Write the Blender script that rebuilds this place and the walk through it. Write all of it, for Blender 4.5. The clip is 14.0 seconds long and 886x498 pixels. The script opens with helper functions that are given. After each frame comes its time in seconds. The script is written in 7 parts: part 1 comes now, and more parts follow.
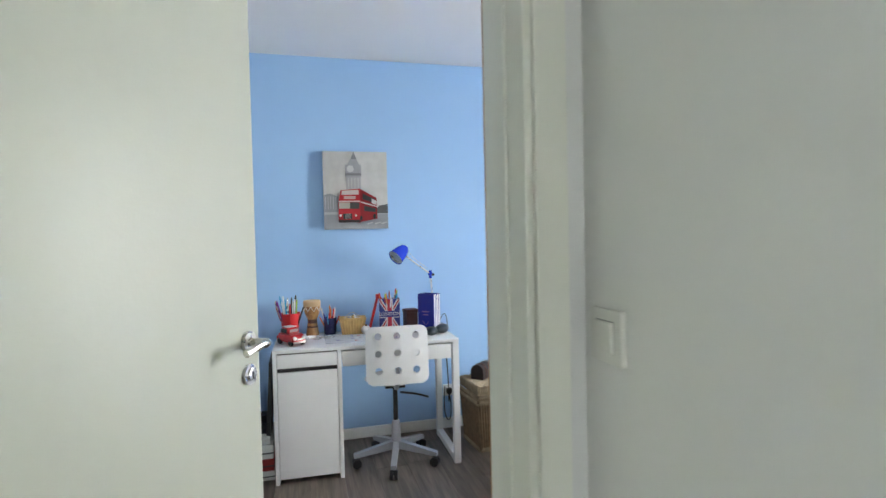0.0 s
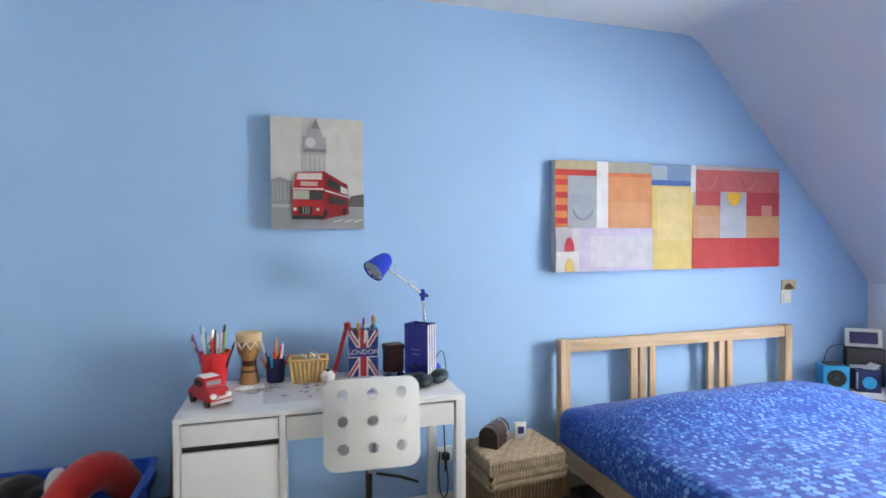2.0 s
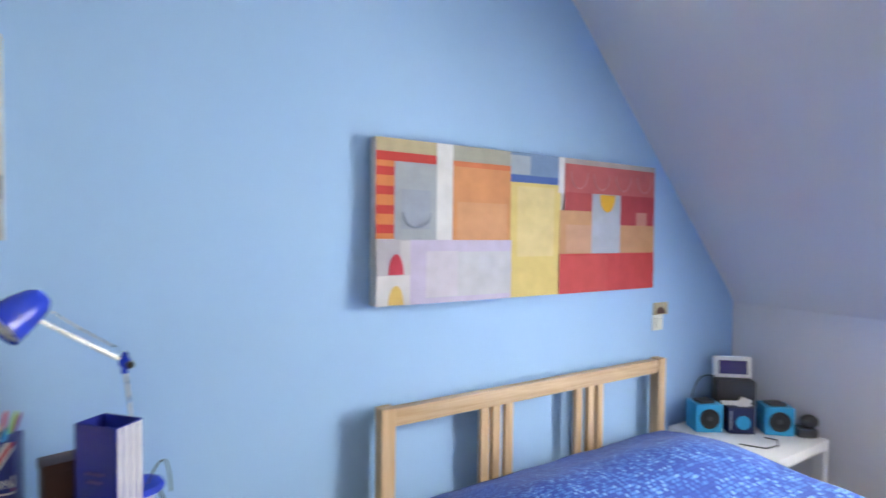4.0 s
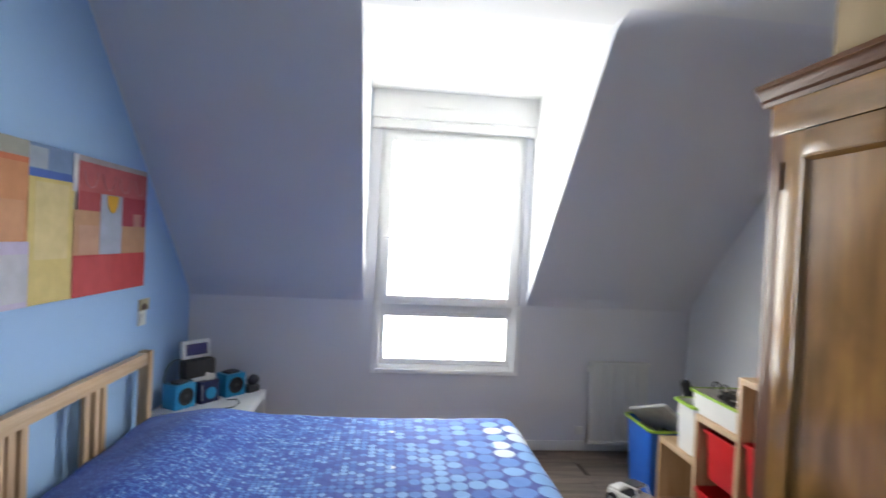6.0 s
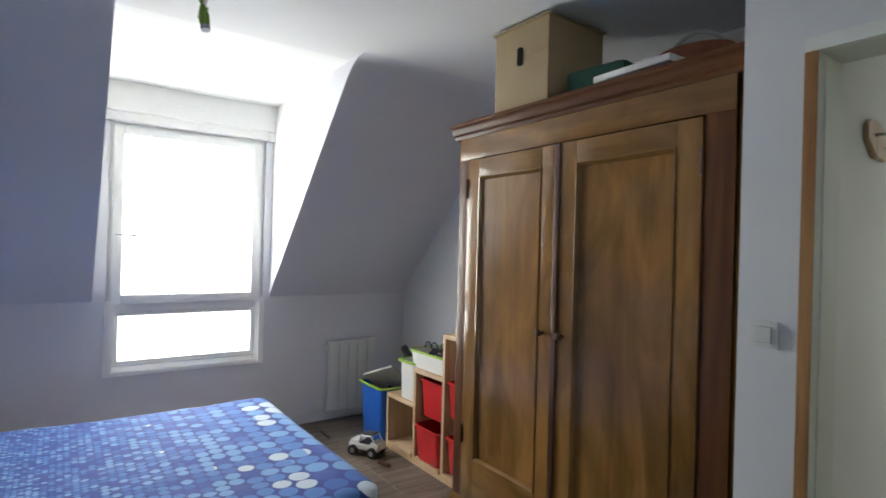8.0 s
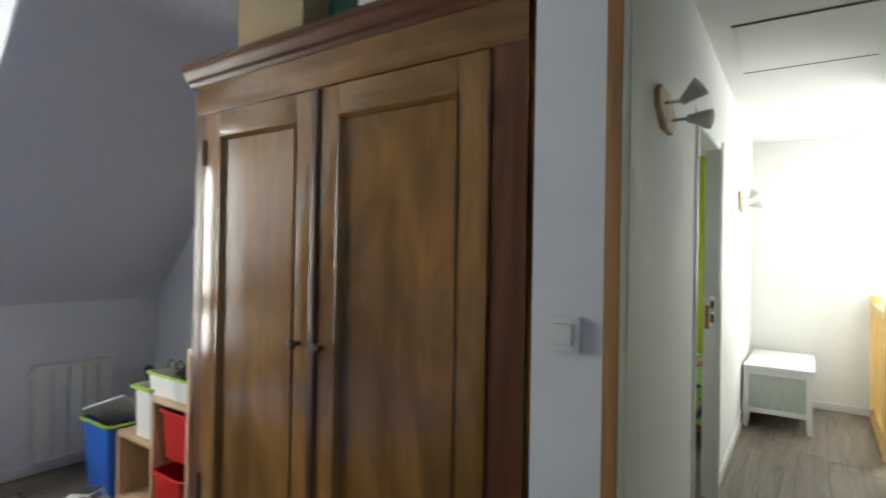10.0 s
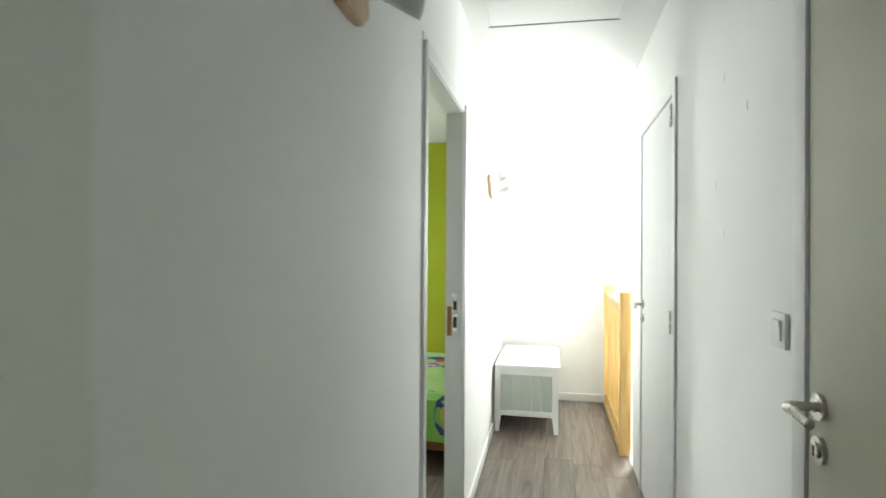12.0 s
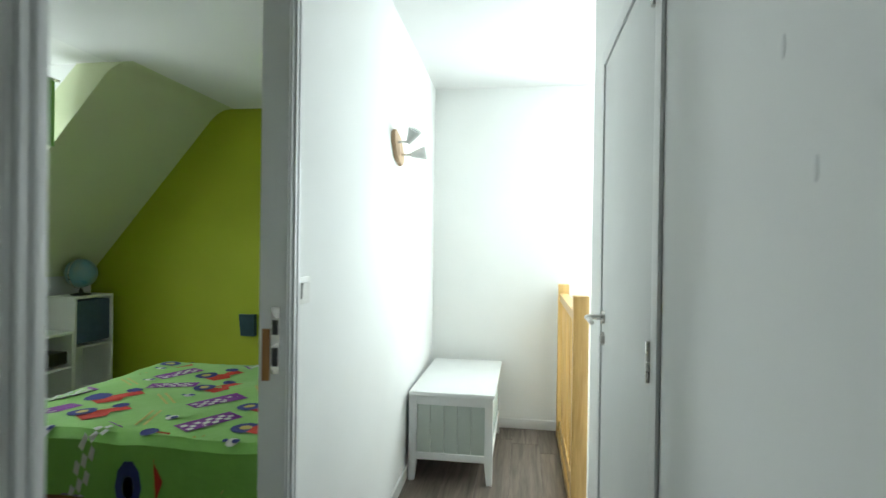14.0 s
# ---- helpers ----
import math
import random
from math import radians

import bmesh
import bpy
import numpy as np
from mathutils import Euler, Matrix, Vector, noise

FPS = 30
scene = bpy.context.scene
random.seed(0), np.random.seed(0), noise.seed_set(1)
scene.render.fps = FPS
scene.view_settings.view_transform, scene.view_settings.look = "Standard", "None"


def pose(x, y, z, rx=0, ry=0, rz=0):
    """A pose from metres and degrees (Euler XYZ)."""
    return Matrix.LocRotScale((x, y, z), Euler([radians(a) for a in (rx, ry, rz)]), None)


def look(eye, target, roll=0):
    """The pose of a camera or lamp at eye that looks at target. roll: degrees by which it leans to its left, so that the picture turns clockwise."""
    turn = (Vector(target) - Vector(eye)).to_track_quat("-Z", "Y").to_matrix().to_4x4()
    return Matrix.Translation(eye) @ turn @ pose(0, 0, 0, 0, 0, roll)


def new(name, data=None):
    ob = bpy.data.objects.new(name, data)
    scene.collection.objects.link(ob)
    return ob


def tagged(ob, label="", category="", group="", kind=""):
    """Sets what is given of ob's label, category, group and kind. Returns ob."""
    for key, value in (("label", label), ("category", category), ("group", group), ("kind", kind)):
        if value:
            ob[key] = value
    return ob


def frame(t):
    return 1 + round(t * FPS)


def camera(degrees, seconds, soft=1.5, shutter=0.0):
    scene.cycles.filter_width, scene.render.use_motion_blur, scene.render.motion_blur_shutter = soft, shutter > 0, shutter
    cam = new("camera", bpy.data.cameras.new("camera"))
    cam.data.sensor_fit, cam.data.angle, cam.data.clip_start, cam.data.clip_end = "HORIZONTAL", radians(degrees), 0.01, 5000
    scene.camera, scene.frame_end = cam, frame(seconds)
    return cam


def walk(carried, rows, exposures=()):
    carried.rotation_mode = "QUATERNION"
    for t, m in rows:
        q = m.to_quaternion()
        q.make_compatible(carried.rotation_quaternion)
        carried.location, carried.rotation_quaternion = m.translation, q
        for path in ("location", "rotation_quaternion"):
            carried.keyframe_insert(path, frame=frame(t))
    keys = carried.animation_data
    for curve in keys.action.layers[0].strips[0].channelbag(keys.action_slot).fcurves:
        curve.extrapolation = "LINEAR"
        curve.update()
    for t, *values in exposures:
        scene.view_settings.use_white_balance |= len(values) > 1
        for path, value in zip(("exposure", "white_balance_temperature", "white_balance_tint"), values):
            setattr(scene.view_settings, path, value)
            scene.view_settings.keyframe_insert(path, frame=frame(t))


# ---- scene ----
cam = camera(79.2, 14.0, shutter=0.5)
PATH = [
    (0, (0.364, 0.098, 1.383), (0.884, 2.028, 1.326), -1.3),
    (0.5, (0.367, 0.387, 1.377), (0.885, 2.318, 1.318), -0.9),
    (1, (0.398, 0.689, 1.372), (0.939, 2.614, 1.324), -0.6),
    (1.5, (0.462, 0.931, 1.363), (1.014, 2.853, 1.32), -0.5),
    (2, (0.571, 1.142, 1.383), (1.152, 3.055, 1.341), -0.3),
    (4.5, (1.218, 2.133, 1.465), (2.674, 3.502, 1.392), 1.6),
    (5, (1.02, 2.247, 1.438), (2.869, 3.007, 1.404), 1.9),
    (5.5, (0.811, 2.363, 1.444), (2.798, 2.584, 1.428), 2.2),
    (6, (0.513, 2.397, 1.503), (2.504, 2.201, 1.476), 2.7),
    (6.5, (0.28, 2.634, 1.477), (2.18, 2.012, 1.485), 2.7),
    (7, (0.08, 2.8, 1.484), (1.877, 1.922, 1.497), 2.1),
    (9.5, (0.245, 2.386, 1.441), (1.575, 0.892, 1.445), 1.3),
    (10, (0.367, 2.175, 1.426), (1.51, 0.535, 1.439), 1.0),
    (10.5, (0.43, 1.962, 1.441), (1.304, 0.162, 1.458), 0.7),
    (11, (0.439, 1.696, 1.434), (1.091, -0.194, 1.454), 0.6),
    (11.5, (0.425, 1.429, 1.416), (0.943, -0.502, 1.432), 0.3),
    (12, (0.404, 1.159, 1.396), (0.815, -0.798, 1.409), 0.4),
    (12.5, (0.317, 0.875, 1.418), (0.67, -1.093, 1.426), 0.1),
    (13, (0.24, 0.591, 1.399), (0.571, -1.381, 1.401), 0.2),
    (13.5, (0.224, 0.305, 1.368), (0.543, -1.669, 1.363), 0.5),
    (14, (0.21, 0.012, 1.37), (0.511, -1.965, 1.359), 0.8),
]
# the camera's own exposure and white balance along the walk
EXPOSURE = [(0.0, 1.02, 6500, 6), (0.6, 1.02, 6500, 7), (1.0, 0.84, 6480, 8), (1.5, 0.82, 6380, 8), (2.0, 1.02, 6680, 8), (4.5, 0.76, 6850, 8), (5.0, 0.5, 6800, 8), (6.0, 0.03, 6750, 8), (7.0, -0.1, 6750, 7),
            (9.5, -0.35, 6850, 5), (10.5, -0.12, 6800, 4), (11.5, 0.12, 6700, 4), (12.0, 0.38, 6650, 4), (12.5, 0.2, 6600, 3), (13.2, -0.22, 6400, 0), (14.0, -0.55, 6150, -2)]
walk(cam, [(t, look(eye, target, roll)) for t, eye, target, roll in PATH], EXPOSURE)

# ---- world, large lights ----
world = bpy.data.worlds.new("world")
scene.world = world
world.use_nodes = True
wn = world.node_tree
sky = wn.nodes.new("ShaderNodeTexSky")
sky.sky_type = 'NISHITA'
sky.sun_disc = False
sky.sun_elevation, sky.sun_rotation = radians(51), radians(187)
wn.nodes["Background"].inputs[1].default_value = 0.15
wn.links.new(sky.outputs[0], wn.nodes["Background"].inputs[0])

sun = new("sun", bpy.data.lights.new("sun", 'SUN'))
sun.data.energy, sun.data.angle, sun.data.color = 3.0, radians(0.6), (1, 0.95, 0.88)
sun.matrix_world = look((-2, -16, 20), (0, 0, 0))


def window_light(eye, target, w, h, power, color):
    data = bpy.data.lights.new("window_light", 'AREA')
    data.shape, data.size, data.size_y, data.energy, data.color = 'RECTANGLE', w, h, power, color
    ob = new("window_light", data)
    ob.matrix_world = look(eye, target)
    return ob


BED_LIGHT, GREEN_LIGHT, STAIR_LIGHT = 88, 72, 92
window_light((4.60, 1.965, 1.44), (3.0, 1.965, 1.30), 1.06, 1.92, BED_LIGHT, (0.97, 0.99, 1.0))
window_light((4.60, -2.6, 1.44), (3.0, -2.6, 1.3), 1.06, 1.92, GREEN_LIGHT, (0.97, 0.99, 1.0))
window_light((-0.95, -4.15, 1.72), (-0.6, -2.65, 1.55), 0.9, 1.3, STAIR_LIGHT, (0.95, 0.985, 1.0))


# ---- materials ----
def mat(name, color, rough=0.6, metal=0.0, vary=0.06, scale=6.0, bump=0.05, bscale=140.0, tint=None, spec=0.5, sheen=0.0):
    """A plain surface with tone varying at two scales and fine relief."""
    m = bpy.data.materials.new(name)
    m.use_nodes = True
    n, l = m.node_tree.nodes, m.node_tree.links
    b = n["Principled BSDF"]
    b.inputs["Roughness"].default_value = rough
    b.inputs["Metallic"].default_value = metal
    b.inputs["Specular IOR Level"].default_value = spec
    b.inputs["Sheen Weight"].default_value = sheen
    tc = n.new("ShaderNodeTexCoord")
    big = n.new("ShaderNodeTexNoise")
    big.inputs["Scale"].default_value, big.inputs["Detail"].default_value = scale, 5
    fine = n.new("ShaderNodeTexNoise")
    fine.inputs["Scale"].default_value, fine.inputs["Detail"].default_value = bscale, 3
    l.new(tc.outputs["Object"], big.inputs["Vector"])
    l.new(tc.outputs["Object"], fine.inputs["Vector"])
    mix = n.new("ShaderNodeMix")
    mix.data_type = 'RGBA'
    c = color
    d = tint or tuple(max(0, v * (1 - 2.2 * vary)) for v in c)
    mix.inputs[6].default_value = (*[min(1, v * (1 + vary)) for v in c], 1)
    mix.inputs[7].default_value = (*d, 1)
    l.new(big.outputs["Fac"], mix.inputs[0])
    l.new(mix.outputs[2], b.inputs["Base Color"])
    bp = n.new("ShaderNodeBump")
    bp.inputs["Strength"].default_value, bp.inputs["Distance"].default_value = bump, 0.01
    l.new(fine.outputs["Fac"], bp.inputs["Height"])
    l.new(bp.outputs[0], b.inputs["Normal"])
    rr = n.new("ShaderNodeMapRange")
    rr.inputs[3].default_value, rr.inputs[4].default_value = max(0.02, rough - 0.08), min(1, rough + 0.08)
    l.new(big.outputs["Fac"], rr.inputs[0])
    l.new(rr.outputs[0], b.inputs["Roughness"])
    return m


def wood(name, light, dark, rough=0.45, axis='z', ring=1.0, per_piece=0.0, bump=0.06, knots=0.0, span=(0.45, 0.85), blotch=0.0):
    """Wood with grain drawn out along one axis."""
    m = bpy.data.materials.new(name)
    m.use_nodes = True
    n, l = m.node_tree.nodes, m.node_tree.links
    b = n["Principled BSDF"]
    tc = n.new("ShaderNodeTexCoord")
    mp = n.new("ShaderNodeMapping")
    long_, wide = 0.9 * ring, 14.0 * ring
    mp.inputs["Scale"].default_value = {'x': (long_, wide, wide), 'y': (wide, long_, wide), 'z': (wide, wide, long_)}[axis]
    l.new(tc.outputs["Object"], mp.inputs["Vector"])
    info = n.new("ShaderNodeObjectInfo")
    add = n.new("ShaderNodeVectorMath")
    add.operation = 'MULTIPLY_ADD'
    add.inputs[1].default_value = (37, 53, 71)
    l.new(info.outputs["Random"], add.inputs[0])
    l.new(mp.outputs[0], add.inputs[2])
    g = n.new("ShaderNodeTexNoise")
    g.inputs["Scale"].default_value, g.inputs["Detail"].default_value, g.inputs["Distortion"].default_value = 1.6, 7, 1.2
    l.new(add.outputs[0], g.inputs["Vector"])
    f = n.new("ShaderNodeTexNoise")
    f.inputs["Scale"].default_value, f.inputs["Detail"].default_value = 9, 4
    l.new(add.outputs[0], f.inputs["Vector"])
    mx = n.new("ShaderNodeMath")
    mx.operation = 'MULTIPLY_ADD'
    mx.inputs[1].default_value = 0.35
    l.new(f.outputs["Fac"], mx.inputs[0])
    l.new(g.outputs["Fac"], mx.inputs[2])
    ramp = n.new("ShaderNodeValToRGB")
    ramp.color_ramp.elements[0].position, ramp.color_ramp.elements[1].position = span
    ramp.color_ramp.elements[0].color = (*dark, 1)
    ramp.color_ramp.elements[1].color = (*light, 1)
    l.new(mx.outputs[0], ramp.inputs[0])
    hsv = n.new("ShaderNodeHueSaturation")
    vr = n.new("ShaderNodeMapRange")
    vr.inputs[3].default_value, vr.inputs[4].default_value = 1 - per_piece, 1 + per_piece
    l.new(info.outputs["Random"], vr.inputs[0])
    l.new(vr.outputs[0], hsv.inputs["Value"])
    l.new(ramp.outputs[0], hsv.inputs["Color"])
    last = hsv.outputs[0]
    if knots:
        v = n.new("ShaderNodeTexVoronoi")
        v.inputs["Scale"].default_value = 2.2
        kmp = n.new("ShaderNodeMapping")
        kmp.inputs["Scale"].default_value = {'x': (0.6, 1.6, 1.6), 'y': (1.6, 0.6, 1.6), 'z': (1.6, 1.6, 0.6)}[axis]
        l.new(tc.outputs["Object"], kmp.inputs["Vector"])
        l.new(kmp.outputs[0], v.inputs["Vector"])
        kr = n.new("ShaderNodeMapRange")
        kr.inputs[1].default_value, kr.inputs[2].default_value = 0.03, 0.11
        kr.inputs[3].default_value, kr.inputs[4].default_value = knots, 0.0
        l.new(v.outputs["Distance"], kr.inputs[0])
        km = n.new("ShaderNodeMix")
        km.data_type = 'RGBA'
        km.inputs[7].default_value = (*[c * 0.35 for c in dark], 1)
        l.new(kr.outputs[0], km.inputs[0])
        l.new(last, km.inputs[6])
        last = km.outputs[2]
    if blotch:
        # clouded figure of old polished boards
        cl = n.new("ShaderNodeTexNoise")
        cl.inputs["Scale"].default_value, cl.inputs["Detail"].default_value, cl.inputs["Distortion"].default_value = 5.0, 5, 1.5
        cm = n.new("ShaderNodeMapping")
        cm.inputs["Scale"].default_value = {'x': (0.35, 1, 1), 'y': (1, 0.35, 1), 'z': (1, 1, 0.35)}[axis]
        l.new(tc.outputs["Object"], cm.inputs["Vector"])
        l.new(cm.outputs[0], cl.inputs["Vector"])
        cv = n.new("ShaderNodeMapRange")
        cv.inputs[1].default_value, cv.inputs[2].default_value = 0.3, 0.7
        cv.inputs[3].default_value, cv.inputs[4].default_value = 1 - blotch, 1 + blotch
        l.new(cl.outputs["Fac"], cv.inputs[0])
        ch = n.new("ShaderNodeHueSaturation")
        l.new(cv.outputs[0], ch.inputs["Value"])
        l.new(last, ch.inputs["Color"])
        last = ch.outputs[0]
    l.new(last, b.inputs["Base Color"])
    rr = n.new("ShaderNodeMapRange")
    rr.inputs[3].default_value, rr.inputs[4].default_value = rough + 0.08, max(0.05, rough - 0.08)
    l.new(g.outputs["Fac"], rr.inputs[0])
    l.new(rr.outputs[0], b.inputs["Roughness"])
    bp = n.new("ShaderNodeBump")
    bp.inputs["Strength"].default_value, bp.inputs["Distance"].default_value = bump, 0.01
    l.new(mx.outputs[0], bp.inputs["Height"])
    l.new(bp.outputs[0], b.inputs["Normal"])
    return m


WALL_BLUE = mat("blue_wall_paint", (0.34, 0.54, 0.83), 0.75, vary=0.03, scale=2.0, bump=0.10, bscale=260)
WALL_WHITE = mat("white_wall_paint", (0.74, 0.745, 0.75), 0.8, vary=0.03, scale=1.6, bump=0.10, bscale=240)
HALL_WHITE = mat("hall_white_paint", (0.85, 0.855, 0.84), 0.75, vary=0.03, scale=1.5, bump=0.045, bscale=220)
SLOPE_WHITE = mat("slope_white_paint", (0.72, 0.725, 0.77), 0.85, vary=0.03, scale=1.4, bump=0.08, bscale=220)
# green room slope: bounce light from the lime wall put into the colour
SLOPE_GREEN_BOUNCE = mat("slope_paint_with_green_bounce", (0.62, 0.67, 0.44), 0.85, vary=0.03, scale=1.4, bump=0.08, bscale=220)
CEIL_WHITE = mat("ceiling_white_paint", (0.84, 0.84, 0.835), 0.85, vary=0.025, scale=1.2, bump=0.06, bscale=200)
ROOM_CEIL = mat("off_white_ceiling_paint", (0.77, 0.77, 0.775), 0.85, vary=0.03, scale=1.2, bump=0.06, bscale=200)
WALL_GREEN = mat("lime_wall_paint", (0.37, 0.43, 0.012), 0.7, vary=0.05, scale=2.0, bump=0.08, bscale=240)
TRIM_WHITE = mat("gloss_white_trim", (0.76, 0.765, 0.76), 0.42, vary=0.03, scale=5, bump=0.03)
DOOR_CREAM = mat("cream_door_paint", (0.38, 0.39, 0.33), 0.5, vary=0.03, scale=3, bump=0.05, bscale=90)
FRAME_CREAM = mat("pale_cream_frame_paint", (0.79, 0.80, 0.74), 0.5, vary=0.03, scale=3, bump=0.04, bscale=90)
DOOR_BEIGE = mat("beige_door_paint", (0.60, 0.58, 0.46), 0.5, vary=0.03, scale=3, bump=0.04, bscale=90)
DOOR_WHITE = mat("white_door_paint", (0.74, 0.75, 0.745), 0.5, vary=0.03, scale=3, bump=0.05, bscale=90)
PVC = mat("white_window_plastic", (0.87, 0.875, 0.87), 0.35, vary=0.02, scale=5, bump=0.01)
FLOOR_WOOD = wood("grey_brown_laminate", (0.20, 0.160, 0.130), (0.085, 0.066, 0.053), 0.42, 'y', 1.0, 0.14, 0.05)
UNDERLAY = mat("dark_joint", (0.05, 0.04, 0.035), 0.9)
PINE = wood("pale_pine", (0.64, 0.465, 0.30), (0.45, 0.285, 0.155), 0.5, 'x', 1.0, 0.04, 0.03, knots=0.7)
PINE_Z = wood("pale_pine_upright", (0.64, 0.465, 0.30), (0.45, 0.285, 0.155), 0.5, 'z', 1.0, 0.04, 0.03, knots=0.5)
PINE_Y = wood("pale_pine_rail", (0.64, 0.465, 0.30), (0.45, 0.285, 0.155), 0.5, 'y', 1.0, 0.04, 0.03, knots=0.5)
RAIL_PINE = wood("varnished_pine", (0.70, 0.47, 0.18), (0.50, 0.29, 0.08), 0.35, 'z', 1.0, 0.05, 0.03)
OLD_OAK = wood("waxed_honey_wood", (0.305, 0.158, 0.046), (0.175, 0.082, 0.025), 0.16, 'z', 0.38, 0.05, 0.02, knots=0.8, span=(0.30, 1.02), blotch=0.32)
OLD_OAK_X = wood("waxed_honey_wood_across", (0.305, 0.158, 0.046), (0.175, 0.082, 0.025), 0.18, 'x', 0.38, 0.05, 0.02, span=(0.30, 1.02), blotch=0.28)
for m_old in (OLD_OAK, OLD_OAK_X):
    m_old.node_tree.nodes["Principled BSDF"].inputs["Specular IOR Level"].default_value = 0.5
OLD_DARK = wood("dark_waxed_wood", (0.13, 0.052, 0.022), (0.05, 0.02, 0.01), 0.3, 'z', 0.6, 0.05, 0.05)
# wardrobe posts and cornice: redder wood, darkened to hold their shade too
OLD_RED_SHADED = wood("shaded_reddish_waxed_wood", (0.17, 0.068, 0.026), (0.075, 0.027, 0.012), 0.32, 'z', 0.4, 0.05, 0.03)
OLD_RED_SHADED_X = wood("shaded_reddish_waxed_wood_across", (0.17, 0.068, 0.026), (0.075, 0.027, 0.012), 0.32, 'x', 0.4, 0.05, 0.03)
for m_old in (OLD_RED_SHADED, OLD_RED_SHADED_X):
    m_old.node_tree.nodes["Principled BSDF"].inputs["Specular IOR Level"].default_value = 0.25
RAW_WOOD = wood("raw_jamb_wood", (0.42, 0.21, 0.07), (0.26, 0.11, 0.035), 0.6, 'z', 1.0, 0.0, 0.04)
DESK_WHITE = mat("white_foil_board", (0.80, 0.80, 0.80), 0.38, vary=0.02, scale=4, bump=0.02)
STEEL = mat("brushed_steel", (0.62, 0.60, 0.57), 0.28, metal=1.0, vary=0.05, scale=40, bump=0.02)
GREY_METAL = mat("grey_painted_metal", (0.42, 0.43, 0.47), 0.38, metal=0.5, vary=0.05, scale=20, bump=0.02)
BLACK = mat("black_plastic", (0.018, 0.018, 0.02), 0.45, vary=0.15, scale=20)
DARK_GREY = mat("dark_grey_plastic", (0.06, 0.06, 0.065), 0.5, vary=0.1, scale=15)
RED = mat("red_plastic", (0.55, 0.015, 0.02), 0.35, vary=0.06, scale=9)
RED_MATTE = mat("red_plush", (0.60, 0.02, 0.015), 0.9, vary=0.12, scale=25, bump=0.35, bscale=220, sheen=0.4)
WHITE_PLUSH = mat("white_plush", (0.72, 0.70, 0.66), 0.95, vary=0.1, scale=25, bump=0.4, bscale=200, sheen=0.4)
BLACK_PLUSH = mat("black_plush", (0.015, 0.015, 0.018), 0.95, vary=0.2, scale=25, bump=0.4, bscale=200, sheen=0.3)
BLUE_PLASTIC = mat("blue_plastic", (0.02, 0.10, 0.55), 0.42, vary=0.06, scale=8)
BIN_BLUE = mat("bright_blue_plastic", (0.02, 0.14, 0.62), 0.4, vary=0.05, scale=8)
LAMP_BLUE = mat("glossy_blue_enamel", (0.015, 0.045, 0.50), 0.22, vary=0.05, scale=12)
LIME = mat("lime_plastic", (0.34, 0.55, 0.06), 0.45, vary=0.05, scale=10)
WHITE_PL = mat("white_plastic", (0.78, 0.78, 0.76), 0.4, vary=0.03, scale=10)
CREAM_PL = mat("ivory_plastic", (0.74, 0.74, 0.70), 0.4, vary=0.03, scale=10)
CYAN = mat("cyan_plastic", (0.02, 0.33, 0.62), 0.4, vary=0.06, scale=10)
WICKER = mat("woven_straw", (0.42, 0.33, 0.22), 0.75, vary=0.25, scale=30, bump=0.3, bscale=120)
WICKER_DARK = mat("brown_woven_straw", (0.27, 0.185, 0.11), 0.75, vary=0.3, scale=30, bump=0.3, bscale=120)
BASKET_TAN = mat("golden_split_wood", (0.62, 0.40, 0.15), 0.6, vary=0.2, scale=25, bump=0.1)
CARDBOARD = mat("brown_cardboard", (0.40, 0.30, 0.17), 0.8, vary=0.06, scale=6, bump=0.06, bscale=160)
SAGE = mat("sage_painted_board", (0.50, 0.55, 0.50), 0.5, vary=0.03, scale=6, bump=0.04)
BENCH_WHITE = mat("bench_white_paint", (0.80, 0.81, 0.80), 0.42, vary=0.03, scale=5, bump=0.03)
PAPER = mat("white_paper", (0.76, 0.75, 0.73), 0.7, vary=0.05, scale=14)
GREY_CLOTH = mat("grey_cloth", (0.40, 0.39, 0.40), 0.9, vary=0.12, scale=20, bump=0.3)
DARK_GREEN = mat("dark_green_cloth", (0.015, 0.075, 0.05), 0.85, vary=0.15, scale=20, bump=0.2)
BROWN = mat("brown_leather", (0.10, 0.035, 0.02), 0.5, vary=0.2, scale=20, bump=0.15)
TEAL = mat("dark_teal_fabric", (0.02, 0.06, 0.07), 0.75, vary=0.15, scale=25, bump=0.2)
NAVY = mat("navy_glossy_paper", (0.012, 0.018, 0.22), 0.3, vary=0.06, scale=10)
DRUM = wood("golden_turned_wood", (0.46, 0.25, 0.09), (0.20, 0.09, 0.03), 0.35, 'z', 2.5, 0.0, 0.05)
SKIN_TAN = mat("drum_head_hide", (0.62, 0.45, 0.26), 0.7, vary=0.12, scale=18)
SEAL = mat("grey_rubber_seal", (0.22, 0.22, 0.215), 0.8, vary=0.08, scale=12)
RADIATOR = mat("white_enamel", (0.72, 0.72, 0.70), 0.4, vary=0.02, scale=5)
FISH_GREEN = mat("green_painted_wood", (0.22, 0.38, 0.05), 0.45, vary=0.12, scale=30)
FISH_RED = mat("red_painted_wood", (0.35, 0.03, 0.025), 0.45, vary=0.12, scale=30)
SCREEN = mat("violet_blue_screen", (0.05, 0.045, 0.16), 0.12, vary=0.05, scale=10)
GLOBE = mat("globe_print", (0.05, 0.25, 0.50), 0.3, vary=0.2, scale=9, tint=(0.30, 0.33, 0.15))
STONE = mat("green_black_stone", (0.02, 0.035, 0.045), 0.35, vary=0.3, scale=40)
